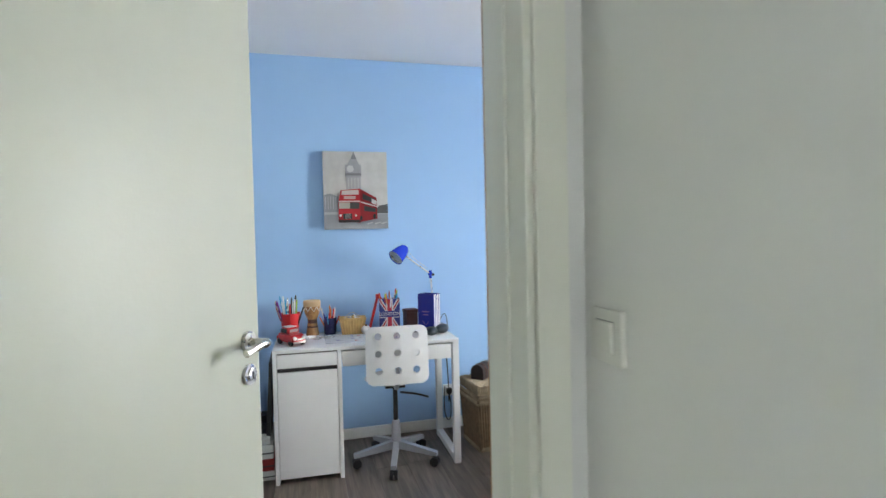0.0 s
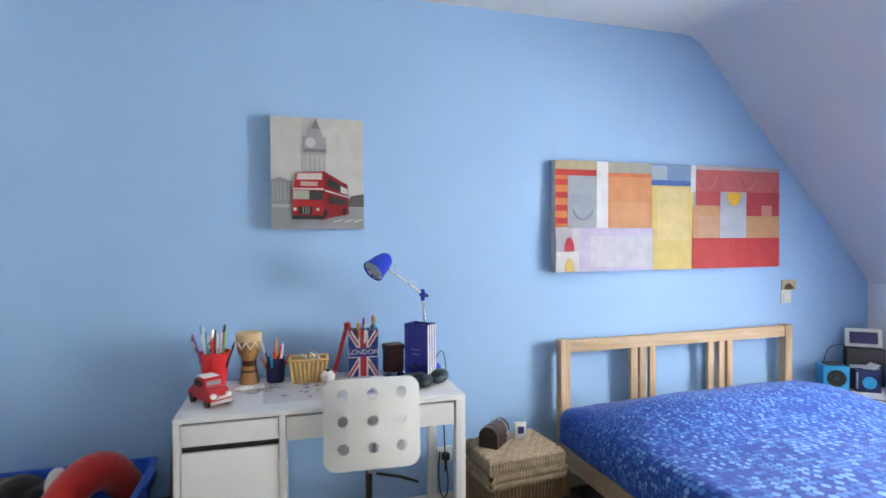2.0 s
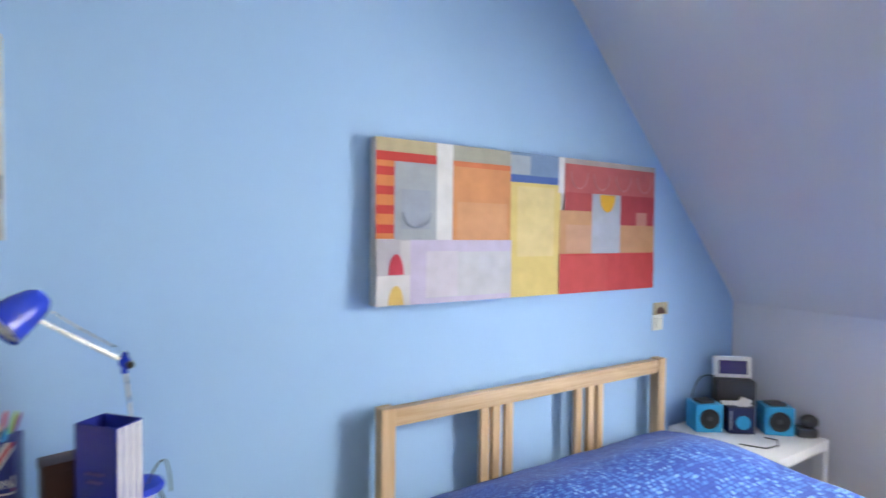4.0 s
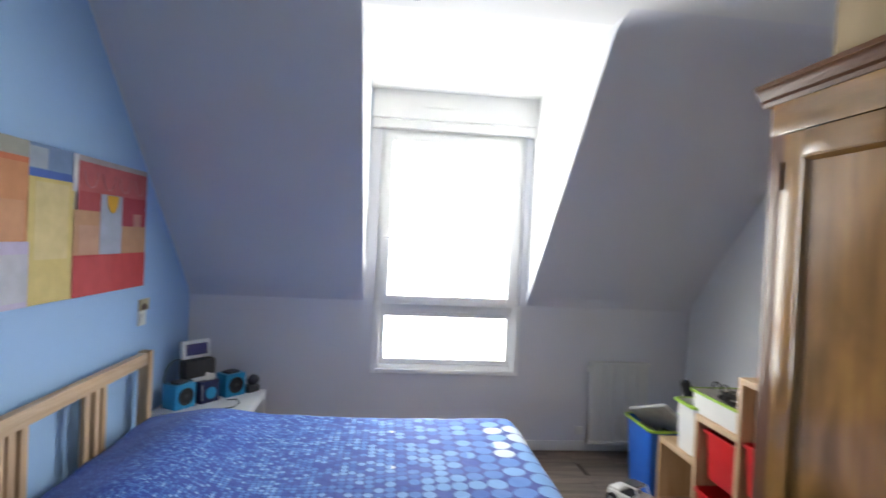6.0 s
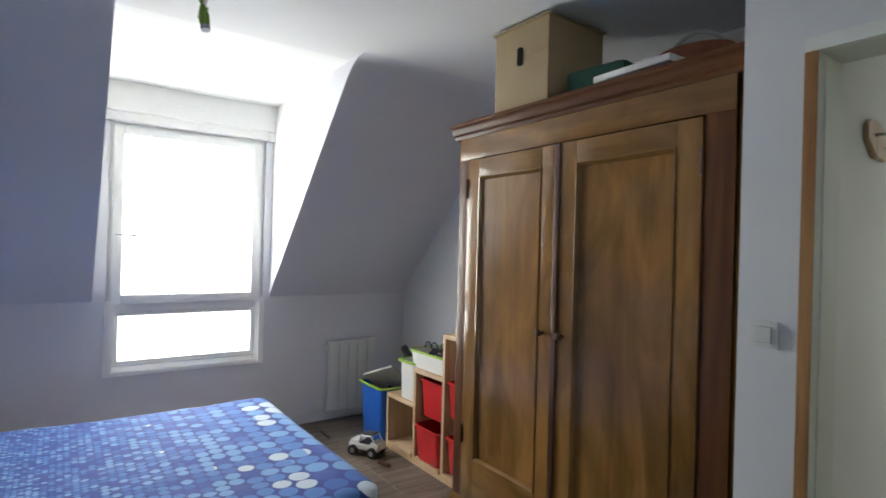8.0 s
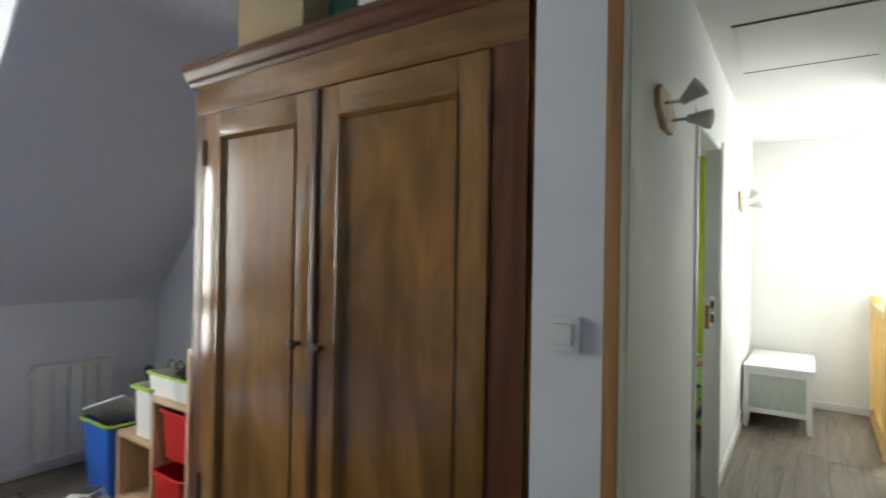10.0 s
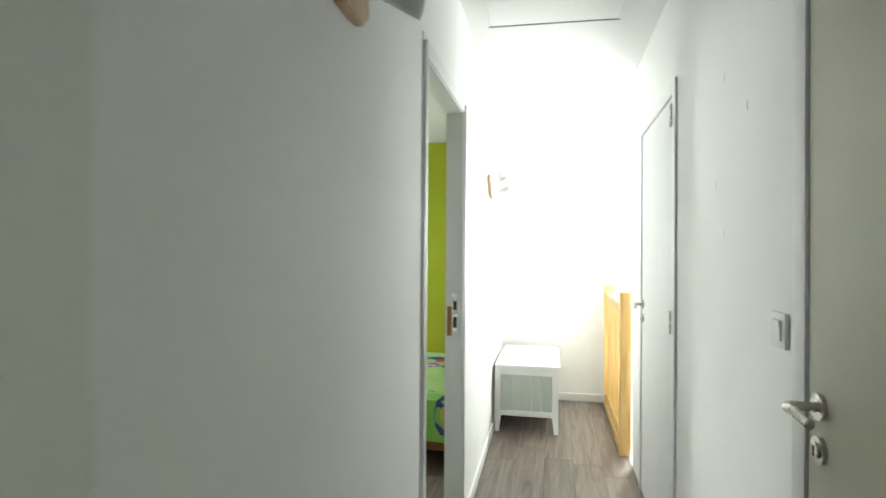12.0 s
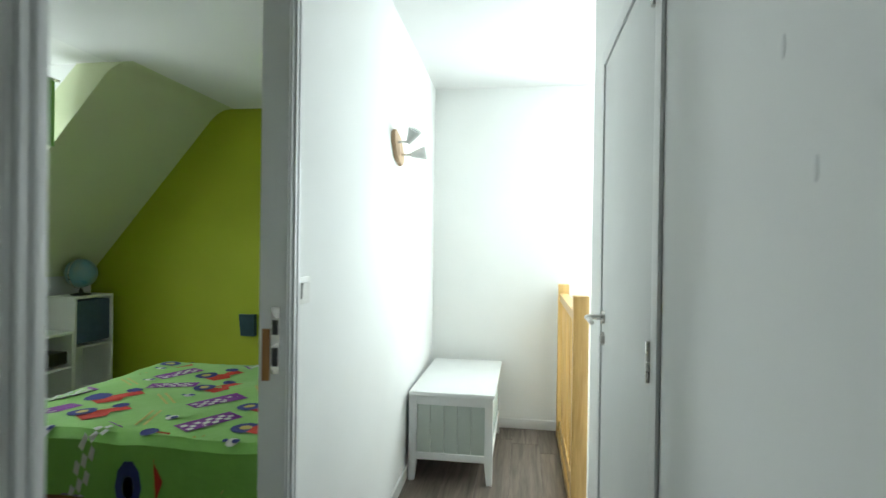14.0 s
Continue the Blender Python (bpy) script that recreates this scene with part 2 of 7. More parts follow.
BOX_BLUE = mat("grey_blue_fabric_box", (0.06, 0.10, 0.17), 0.8, vary=0.1, scale=18, bump=0.2)
GRASS = mat("lawn", (0.06, 0.11, 0.03), 0.9, vary=0.3, scale=3, bump=0.4, bscale=30)
LEAF = mat("leaf_green", (0.07, 0.13, 0.03), 0.6, vary=0.3, scale=9)
BARK = mat("bark", (0.10, 0.075, 0.05), 0.9, vary=0.3, scale=12, bump=0.5, bscale=25)
RENDER_WALL = mat("pale_facade", (0.62, 0.60, 0.55), 0.9, vary=0.06, scale=3)
SLATE = mat("slate_roof", (0.07, 0.075, 0.085), 0.6, vary=0.2, scale=9)


def glass(name, color=(1, 1, 1), rough=0.0):
    m = bpy.data.materials.new(name)
    m.use_nodes = True
    b = m.node_tree.nodes["Principled BSDF"]
    b.inputs["Transmission Weight"].default_value = 1
    b.inputs["IOR"].default_value = 1.45
    b.inputs["Roughness"].default_value = rough
    b.inputs["Base Color"].default_value = (*color, 1)
    return m


GLASS = glass("clear_glass")
TINTED = glass("blue_grey_glass", (0.25, 0.33, 0.5), 0.1)
FROST = glass("frosted_glass", (0.93, 0.95, 0.95), 0.35)


def opal(name, color):
    """Thin white glass or plastic that lets light glow through."""
    m = bpy.data.materials.new(name)
    m.use_nodes = True
    n, l = m.node_tree.nodes, m.node_tree.links
    b = n["Principled BSDF"]
    b.inputs["Base Color"].default_value, b.inputs["Roughness"].default_value = (*color, 1), 0.3
    t = n.new("ShaderNodeBsdfTranslucent")
    t.inputs[0].default_value = (*color, 1)
    mx = n.new("ShaderNodeMixShader")
    mx.inputs[0].default_value = 0.7
    l.new(b.outputs[0], mx.inputs[1])
    l.new(t.outputs[0], mx.inputs[2])
    l.new(mx.outputs[0], n["Material Output"].inputs["Surface"])
    return m


OPAL = opal("opal_white_glass", (0.86, 0.87, 0.86))


def dotted_quilt(name):
    """Blue bed cover printed with dots that grow from the head end (local y = 0) to the foot."""
    m = bpy.data.materials.new(name)
    m.use_nodes = True
    n, l = m.node_tree.nodes, m.node_tree.links
    b = n["Principled BSDF"]
    b.inputs["Roughness"].default_value = 0.85
    b.inputs["Sheen Weight"].default_value = 0.08
    uv = n.new("ShaderNodeUVMap")
    uv.uv_map = "cloth"
    sep = n.new("ShaderNodeSeparateXYZ")
    l.new(uv.outputs[0], sep.inputs[0])

    def m_(op, a, c=None):
        k = n.new("ShaderNodeMath")
        k.operation = op
        for i, v in enumerate((a, c)):
            if v is None:
                continue
            if isinstance(v, (int, float)):
                k.inputs[i].default_value = v
            else:
                l.new(v, k.inputs[i])
        return k.outputs[0]
    d = m_('MAXIMUM', m_('ADD', sep.outputs[1], 0.05), 0.0)
    v = m_('DIVIDE', m_('SUBTRACT', 1.0, m_('EXPONENT', m_('MULTIPLY', d, -1.52))), 0.00912)
    # one pitch for each row, rows offset by half a dot
    row = m_('FLOOR', v)
    pitch = m_('DIVIDE', 0.006, m_('MAXIMUM', m_('SUBTRACT', 1.0, m_('MULTIPLY', m_('ADD', row, 0.5), 0.00912)), 0.01))
    u = m_('DIVIDE', m_('ADD', sep.outputs[0], 3.0), m_('MULTIPLY', pitch, 0.95))
    shift = m_('MULTIPLY', m_('MODULO', row, 2.0), 0.5)
    uu = m_('ADD', u, shift)
    col = m_('FLOOR', uu)
    fu = m_('SUBTRACT', m_('SUBTRACT', uu, col), 0.5)
    fv = m_('SUBTRACT', m_('SUBTRACT', v, row), 0.5)
    dist = m_('SQRT', m_('ADD', m_('MULTIPLY', fu, fu), m_('MULTIPLY', fv, fv)))
    comb = n.new("ShaderNodeCombineXYZ")
    l.new(col, comb.inputs[0])
    l.new(row, comb.inputs[1])
    rnd = n.new("ShaderNodeTexWhiteNoise")
    rnd.noise_dimensions = '2D'
    l.new(comb.outputs[0], rnd.inputs["Vector"])
    inside = m_('LESS_THAN', dist, 0.475)
    ramp = n.new("ShaderNodeValToRGB")
    ramp.color_ramp.interpolation = 'CONSTANT'
    e = ramp.color_ramp.elements
    e[0].position, e[0].color = 0.0, (0.014, 0.062, 0.34, 1)
    e[1].position, e[1].color = 0.14, (0.028, 0.115, 0.45, 1)
    for p, c in ((0.36, (0.060, 0.19, 0.55, 1)), (0.64, (0.15, 0.33, 0.66, 1)), (0.90, (0.54, 0.65, 0.75, 1))):
        k = e.new(p)
        k.color = c
    tone = m_('ADD', rnd.outputs["Value"], m_('MULTIPLY', m_('SUBTRACT', d, 1.7), 0.24))
    l.new(tone, ramp.inputs[0])
    mix = n.new("ShaderNodeMix")
    mix.data_type = 'RGBA'
    mix.inputs[6].default_value = (0.008, 0.042, 0.27, 1)
    l.new(inside, mix.inputs[0])
    l.new(ramp.outputs[0], mix.inputs[7])
    l.new(mix.outputs[2], b.inputs["Base Color"])
    tc = n.new("ShaderNodeTexCoord")
    no = n.new("ShaderNodeTexNoise")
    no.inputs["Scale"].default_value, no.inputs["Detail"].default_value = 11, 6
    l.new(tc.outputs["Object"], no.inputs["Vector"])
    bp = n.new("ShaderNodeBump")
    bp.inputs["Strength"].default_value, bp.inputs["Distance"].default_value = 0.35, 0.02
    l.new(no.outputs["Fac"], bp.inputs["Height"])
    l.new(bp.outputs[0], b.inputs["Normal"])
    return m


QUILT_BLUE = dotted_quilt("blue_dotted_cotton")
QUILT_GREEN = mat("lime_cotton", (0.20, 0.44, 0.07), 0.85, vary=0.06, scale=8, bump=0.25, bscale=25, sheen=0.2)


# ---- mesh helpers ----
def bx(bm, x0, x1, y0, y1, z0, z1, bevel=0.0, m=None):
    """A box, its edges eased by a chamfer when bevel is given."""
    r = bmesh.ops.create_cube(bm, size=1)
    vs = r["verts"]
    mm = Matrix.Translation(((x0 + x1) / 2, (y0 + y1) / 2, (z0 + z1) / 2)) @ Matrix.Diagonal((x1 - x0, y1 - y0, z1 - z0, 1))
    bmesh.ops.transform(bm, matrix=(m @ mm) if m else mm, verts=vs)
    if bevel:
        es = list({e for v in vs for e in v.link_edges})
        bmesh.ops.bevel(bm, geom=es, offset=bevel, segments=2, affect='EDGES', profile=0.7)
    return bm


def cyl(bm, p, q, r, r2=None, seg=16, caps=True):
    """A round bar from p to q."""
    p, q = Vector(p), Vector(q)
    d = q - p
    mm = Matrix.Translation((p + q) / 2) @ d.to_track_quat('Z', 'Y').to_matrix().to_4x4()
    bmesh.ops.create_cone(bm, cap_ends=caps, segments=seg, radius1=r, radius2=r if r2 is None else r2, depth=d.length, matrix=mm)
    return bm


def ball(bm, c, rx, ry=None, rz=None, seg=16, m=None):
    ry, rz = ry or rx, rz or rx
    mm = Matrix.Translation(c) @ Matrix.Diagonal((rx, ry, rz, 1))
    bmesh.ops.create_uvsphere(bm, u_segments=seg, v_segments=seg // 2 + 2, radius=1, matrix=(m @ mm) if m else mm)
    return bm


def lathe(bm, profile, seg=24, m=None):
    """Turns (radius, height) pairs about the z axis."""
    rings = []
    for r, z in profile:
        ring = []
        for i in range(seg):
            a = 2 * math.pi * i / seg
            v = Vector((r * math.cos(a), r * math.sin(a), z))
            ring.append(bm.verts.new(m @ v if m else v))
        rings.append(ring)
    for a, b in zip(rings, rings[1:]):
        for i in range(seg):
            j = (i + 1) % seg
            bm.faces.new((a[i], a[j], b[j], b[i]))
    if profile[0][0] > 1e-5:
        bm.faces.new(list(reversed(rings[0])))
    if profile[-1][0] > 1e-5:
        bm.faces.new(rings[-1])
    return bm


def tube(bm, pts, r, seg=8):
    """A bent round bar through the points."""
    pts = [Vector(p) for p in pts]
    rings = []
    for i, p in enumerate(pts):
        d = (pts[min(i + 1, len(pts) - 1)] - pts[max(i - 1, 0)]).normalized()
        up = Vector((0, 0, 1)) if abs(d.z) < 0.95 else Vector((1, 0, 0))
        a = d.cross(up).normalized()
        b = d.cross(a)
        rings.append([bm.verts.new(p + r * (math.cos(t) * a + math.sin(t) * b)) for t in [2 * math.pi * k / seg for k in range(seg)]])
    for a, b in zip(rings, rings[1:]):
        for k in range(seg):
            j = (k + 1) % seg
            bm.faces.new((a[k], a[j], b[j], b[k]))
    bm.faces.new(list(reversed(rings[0])))
    bm.faces.new(rings[-1])
    return bm


def arc(p, c, q, n=10):
    """Points of a soft bend from p over c to q."""
    p, c, q = Vector(p), Vector(c), Vector(q)
    return [(1 - t) ** 2 * p + 2 * t * (1 - t) * c + t * t * q for t in [i / n for i in range(n + 1)]]


def prism(bm, pts, axis, a, b):
    """A polygon of two coordinates drawn out along an axis from a to b."""
    def put(u, v, w):
        return {'x': (w, u, v), 'y': (u, w, v), 'z': (u, v, w)}[axis]
    lo = [bm.verts.new(put(u, v, a)) for u, v in pts]
    hi = [bm.verts.new(put(u, v, b)) for u, v in pts]
    n = len(pts)
    bm.faces.new(lo)
    bm.faces.new(list(reversed(hi)))
    for i in range(n):
        j = (i + 1) % n
        bm.faces.new((lo[j], lo[i], hi[i], hi[j]))
    return bm


def finish(bm, smooth=True):
    bmesh.ops.recalc_face_normals(bm, faces=bm.faces)
    me = bpy.data.meshes.new("mesh")
    if smooth:
        for f in bm.faces:
            f.smooth = True
        for e in bm.edges:
            if len(e.link_faces) == 2 and e.calc_face_angle(0) > radians(32):
                e.smooth = False
    bm.to_mesh(me)
    bm.free()
    return me


def part(name, bm, material, parent, label="", smooth=True):
    me = finish(bm, smooth)
    me.materials.append(material)
    ob = new(name, me)
    ob.parent = parent
    if label:
        tagged(ob, label)
    return ob


def thing(name, label, category, m=None, group="", kind=""):
    ob = new(name)
    ob.empty_display_size = 0.1
    if m:
        ob.matrix_world = m
    return tagged(ob, label, category, group, kind)


def single(name, bm, material, label, category, m=None, group="", kind="", smooth=True):
    me = finish(bm, smooth)
    me.materials.append(material)
    ob = new(name, me)
    if m:
        ob.matrix_world = m
    return tagged(ob, label, category, group, kind)


def structure(name, bm, material, label, category, smooth=False):
    return single(name, bm, material, label, category, None, "", "structure", smooth)


B = bmesh.new

# ---- large structure ----
CEIL, KNEE, GABLE = 2.57, 4.36, 3.76
HX0, HEND, PARTY = -0.10, -4.08, 0.06     # hall west face, end wall, thickness of the east wall


def hx(y):
    """The hall's east wall stands a little out of square."""
    return 0.808 + 0.020 * (0.87 - y)


structure("wall_north", bx(B(), -0.87, 4.5, GABLE, 3.88, 0, 2.7), WALL_BLUE, "sky-blue painted bedroom gable wall behind desk and bed", "wall")
structure("wall_west", bx(B(), -0.87, -0.75, 1.040, GABLE, 0, 2.7), WALL_WHITE, "white painted bedroom side wall", "wall")

DX0, DX1, DTOP = -0.105, 0.703, 2.06    # bedroom door opening
bm = B()
bx(bm, -0.87, DX0 - 0.04, 0.87, 1.040, 0, 2.7)
bx(bm, DX1 + 0.034, 0.905, 0.87, 1.040, 0, 2.7)
bx(bm, DX0 - 0.04, DX1 + 0.034, 0.87, 1.040, DTOP + 0.04, 2.7)
structure("wall_door", bm, WALL_WHITE, "white wall with the bedroom doorway beside the wardrobe", "wall")

GY0, GY1, GTOP = -1.345, -0.615, 2.06   # doorway to the green room
bm = B()
for y0, y1, z0 in ((GY1 + 0.03, 0.87, 0), (HEND, GY0 - 0.03, 0), (GY0 - 0.03, GY1 + 0.03, GTOP + 0.03)):
    prism(bm, [(hx(y0), y0), (hx(y0) + PARTY, y0), (hx(y1) + PARTY, y1), (hx(y1), y1)], 'z', z0, 2.7)
structure("wall_hall_east", bm, HALL_WHITE, "white hall wall with a doorway to the green room", "wall")

BY0, BY1 = -0.05, 0.69
RY0, RY1 = -2.17, -1.325
bm = B()
bx(bm, -0.2, HX0, BY1 + 0.03, 0.87, 0, 2.7)
bx(bm, -0.2, HX0, RY1 + 0.03, BY0 - 0.03, 0, 2.7)
bx(bm, -0.2, HX0, -2.55, RY0 - 0.03, 0, 2.7)
bx(bm, -0.2, HX0, BY0 - 0.03, BY1 + 0.03, 2.09, 2.7)
bx(bm, -0.2, HX0, RY0 - 0.03, RY1 + 0.03, 2.12, 2.7)
structure("wall_hall_west", bm, HALL_WHITE, "white hall wall with two closed doors, small filler marks", "wall")
bm = B()
bx(bm, -2.5, -1.5, HEND - 0.12, HEND, -2.7, 2.7)
bx(bm, -0.4, 0.972, HEND - 0.12, HEND, -2.7, 2.7)
bx(bm, -1.5, -0.4, HEND - 0.12, HEND, -2.7, 1.0)
bx(bm, -1.5, -0.4, HEND - 0.12, HEND, 2.45, 2.7)
structure("wall_hall_end", bm, HALL_WHITE, "white wall at the end of hall and stairwell, with a window", "wall")
structure("wall_niche_south", bx(B(), 0.868, 4.5, 0.01, 0.13, 0, 2.7), WALL_WHITE, "white wall behind wardrobe and toy shelf", "wall")
structure("wall_green", bx(B(), 0.885, 4.5, -4.57, -4.45, 0, 2.7), WALL_GREEN, "lime green painted gable wall", "wall")
structure("wall_green_side", bx(B(), 0.789, 0.885, -4.57, HEND - 0.12, 0, 2.7), HALL_WHITE, "white wall closing the green room", "wall")
# out of view; its lime colour is added to bounce green light
structure("wall_green_north", bx(B(), 0.868, 4.5, -0.09, 0.006, 0, 2.7), WALL_GREEN, "unseen side wall of the green room, lime for green bounce", "wall")
# rooms behind the two closed doors, and the stairwell
structure("wall_stair_north", bx(B(), -2.5, -0.2, -2.65, -2.55, -2.7, 2.7), HALL_WHITE, "white stairwell side wall", "wall")
structure("wall_stair_west", bx(B(), -2.0, -1.88, HEND, -2.65, -2.7, 2.7), HALL_WHITE, "white stairwell wall", "wall")
structure("stairwell_floor", bx(B(), -1.88, HX0, HEND, -2.65, -2.8, -2.7), FLOOR_WOOD, "wood floor at the foot of the stairwell", "floor")
structure("stair_edge", bx(B(), -0.14, HX0, HEND, -2.55, -0.25, -0.02), HALL_WHITE, "white edge of the landing above the stairs", "trim")

# knee walls with the dormer openings
DY0, DY1 = 1.386, 2.570
G0, G1 = -3.20, -2.00


def knee_wall(name, ya, yb, d0, d1, label, knee=KNEE):
    w0, w1 = d0 + 0.053, d1 - 0.079
    b = B()
    bx(b, knee, 4.5, ya, w0, 0, 1.09)
    bx(b, knee, 4.5, w1, yb, 0, 1.09)
    bx(b, KNEE, 4.5, w0, w1, 0, 0.56)
    bx(b, KNEE, 4.5, d0, w0, 1.09, 2.36)
    bx(b, KNEE, 4.5, w1, d1, 1.09, 2.36)
    bx(b, 4.40, 4.5, d0, d1, 2.36, CEIL)
    structure(name, b, SLOPE_WHITE, label, "wall")
    return w0, w1


def roof_slope(name, ya, yb, d0, d1, label, knee=KNEE):
    """The sloping ceiling with its gap for the dormer, softly rounded into the flat ceiling."""
    under = [(2.80, CEIL), (2.875, 2.566), (2.92, 2.55), (2.965, 2.525), (3.01, 2.485), (knee - 0.06, 1.145), (knee - 0.025, 1.105), (knee, 1.06)]
    poly = under + [(4.5, 1.06), (4.5, 1.2), (3.1, 2.7), (2.80, 2.7)]
    b = B()
    prism(b, poly, 'y', ya, d0)
    prism(b, poly, 'y', d1, yb)
    structure(name, b, SLOPE_GREEN_BOUNCE if "green" in name else SLOPE_WHITE, label, "sloping ceiling", smooth=True)
    c = B()
    bx(c, 2.80, 2.985, d0, d1, CEIL, 2.7)
    structure(name + "_edge", c, ROOM_CEIL, "off-white ceiling strip before the dormer", "ceiling")
    c = B()
    prism(c, [(2.985, CEIL + 0.002), (4.5, CEIL - 0.018), (4.5, 2.7), (2.985, 2.7)], 'y', d0, d1)
    structure(name + "_dormer_ceiling", c, CEIL_WHITE, "white flat ceiling inside the dormer", "ceiling")
    tri = [(3.02, 2.51), (KNEE + 0.03, 1.14), (KNEE + 0.03, CEIL), (2.985, CEIL)]
    for y0, y1 in ((d0 - 0.06, d0 - 0.004), (d1 + 0.004, d1 + 0.06)):
        c = B()
        prism(c, tri, 'y', y0, y1)
        structure("dormer_cheek", c, CEIL_WHITE, "white triangular dormer cheek", "wall")


W0, W1 = knee_wall("wall_knee", 0.13, GABLE, DY0, DY1, "off-white low knee wall below the sloping ceiling")
V0, V1 = knee_wall("wall_knee_green", -4.45, -0.09, G0, G1, "off-white low knee wall in the green room", 4.22)
roof_slope("slope_bedroom", 0.13, GABLE, DY0, DY1, "lavender-white sloping attic ceiling beside the dormer")
roof_slope("slope_green", -4.45, -0.09, G0, G1, "sloping attic ceiling with green bounce light put into its colour", 4.22)

structure("ceiling_bedroom", bx(B(), -0.87, 2.80, 0.13, 3.88, CEIL, 2.7), ROOM_CEIL, "plain white bedroom ceiling", "ceiling")
structure("ceiling_hall", bx(B(), -2.5, 0.9255, HEND, 0.87, CEIL + 0.01, 2.7), CEIL_WHITE, "white hall ceiling with an attic hatch", "ceiling")
structure("ceiling_green", bx(B(), 0.926, 2.80, -4.45, -0.09, CEIL, 2.7), ROOM_CEIL, "plain white ceiling of the green room", "ceiling")
structure("wall_back_rooms", bx(B(), -0.87, -0.77, -2.55, 0.87, 0, 2.7), HALL_WHITE, "plain wall behind the closed hall doors", "wall")

# baseboards
for nm, b in (("baseboard_north", (-0.75, KNEE, GABLE - 0.013, GABLE)), ("baseboard_knee", (KNEE - 0.013, KNEE, 0.143, GABLE - 0.013)),
              ("baseboard_niche", (0.926, KNEE - 0.013, 0.13, 0.143)), ("baseboard_west", (-0.75, -0.737, 1.053, GABLE - 0.013)),
              ("baseboard_end", (HX0, hx(HEND), HEND, HEND + 0.013)), ("baseboard_hall_west", (HX0, HX0 + 0.012, RY1 + 0.085, BY0 - 0.085)),
              ("baseboard_green", (0.885, KNEE, -4.45, -4.437))):
    structure(nm, bx(B(), *b, 0.0, 0.072, 0.003), TRIM_WHITE, "white painted skirting board", "skirting board", smooth=True)

for nm, y0, y1 in (("baseboard_hall_far", HEND + 0.013, GY0 - 0.085), ("baseboard_hall_near", GY1 + 0.085, 0.84)):
    bm = prism(B(), [(hx(y0) - 0.012, y0), (hx(y0) + 0.001, y0), (hx(y1) + 0.001, y1), (hx(y1) - 0.012, y1)], 'z', 0.0, 0.072)
    structure(nm, bm, TRIM_WHITE, "white painted skirting board", "skirting board", smooth=True)

# ---- doors, windows, fixed parts ----
def lever(parent, m, side=1, steel=None):
    """Lever handle and keyhole rose on a door face; local x along the leaf towards the hinge, y out of the face, z up."""
    steel = steel or STEEL
    b = B()
    cyl(b, (0, 0, 0), (0, 0.009, 0), 0.026, seg=24)
    cyl(b, (0, 0.005, 0), (0, 0.058, 0), 0.010, seg=12)
    tube(b, arc((0, 0.052, 0), (0.012, 0.072, 0.0), (0.040, 0.066, 0.002), 6) + [Vector((0.068, 0.062, -0.004)), Vector((0.092, 0.058, -0.010))], 0.0095, 10)
    bmesh.ops.transform(b, matrix=m, verts=b.verts)
    part("handle", b, steel, parent, "satin steel lever handle")
    b = B()
    cyl(b, (0, 0, -0.082), (0, 0.009, -0.082), 0.026, seg=24)
    lathe(b, [(0.016, 0.0), (0.016, 0.004), (0.010, 0.005)], 16, Matrix.Translation((0, 0.009, -0.082)) @ Matrix.Rotation(radians(-90), 4, 'X'))
    bmesh.ops.transform(b, matrix=m, verts=b.verts)
    part("keyhole_rose", b, steel, parent)
    b = B()
    bx(b, -0.004, 0.004, 0.0092, 0.0145, -0.094, -0.074)
    bmesh.ops.transform(b, matrix=m, verts=b.verts)
    part("keyhole", b, BLACK, parent)


# bedroom door frame: jambs with a stop, the room edge left as raw wood
frame_door = thing("door_1_frame", "white painted door lining with bare wood edges towards the bedroom", "door frame", kind="structure")
for nm, x0, x1, s in (("jamb", DX0 - 0.04, DX0, 1), ("jamb", DX1, DX1 + 0.034, -1)):
    b = B()
    bx(b, x0, x1, 0.862, 1.042, 0, DTOP + 0.0, 0.003)
    part(nm, b, FRAME_CREAM, frame_door)
    b = B()
    if s > 0:
        bx(b, x1, x1 + 0.013, 0.93, 1.00, 0, DTOP - 0.014, 0.003)
    else:
        bx(b, x0 - 0.006, x0, 0.93, 1.00, 0, DTOP - 0.014, 0.003)
    part("door_stop", b, FRAME_CREAM, frame_door)
    b = B()
    bx(b, x0, x1, 1.0425, 1.0465, 0, DTOP, 0.001)
    part("edge_strip", b, RAW_WOOD, frame_door, "bare orange-brown wood edge")
b = B()
bx(b, DX0 - 0.04, DX1 + 0.034, 0.862, 1.042, DTOP + 0.001, DTOP + 0.04, 0.003)
part("head_jamb", b, FRAME_CREAM, frame_door)
for nm, x0, x1, z0, z1 in (("architrave", DX1 + 0.012, DX1 + 0.066, 0, DTOP + 0.06), ("architrave", HX0 + 0.002, DX1 + 0.012, DTOP + 0.01, DTOP + 0.06)):
    b = B()
    bx(b, x0, x1, 0.848, 0.861, z0, z1, 0.005)
    part(nm, b, FRAME_CREAM, frame_door)

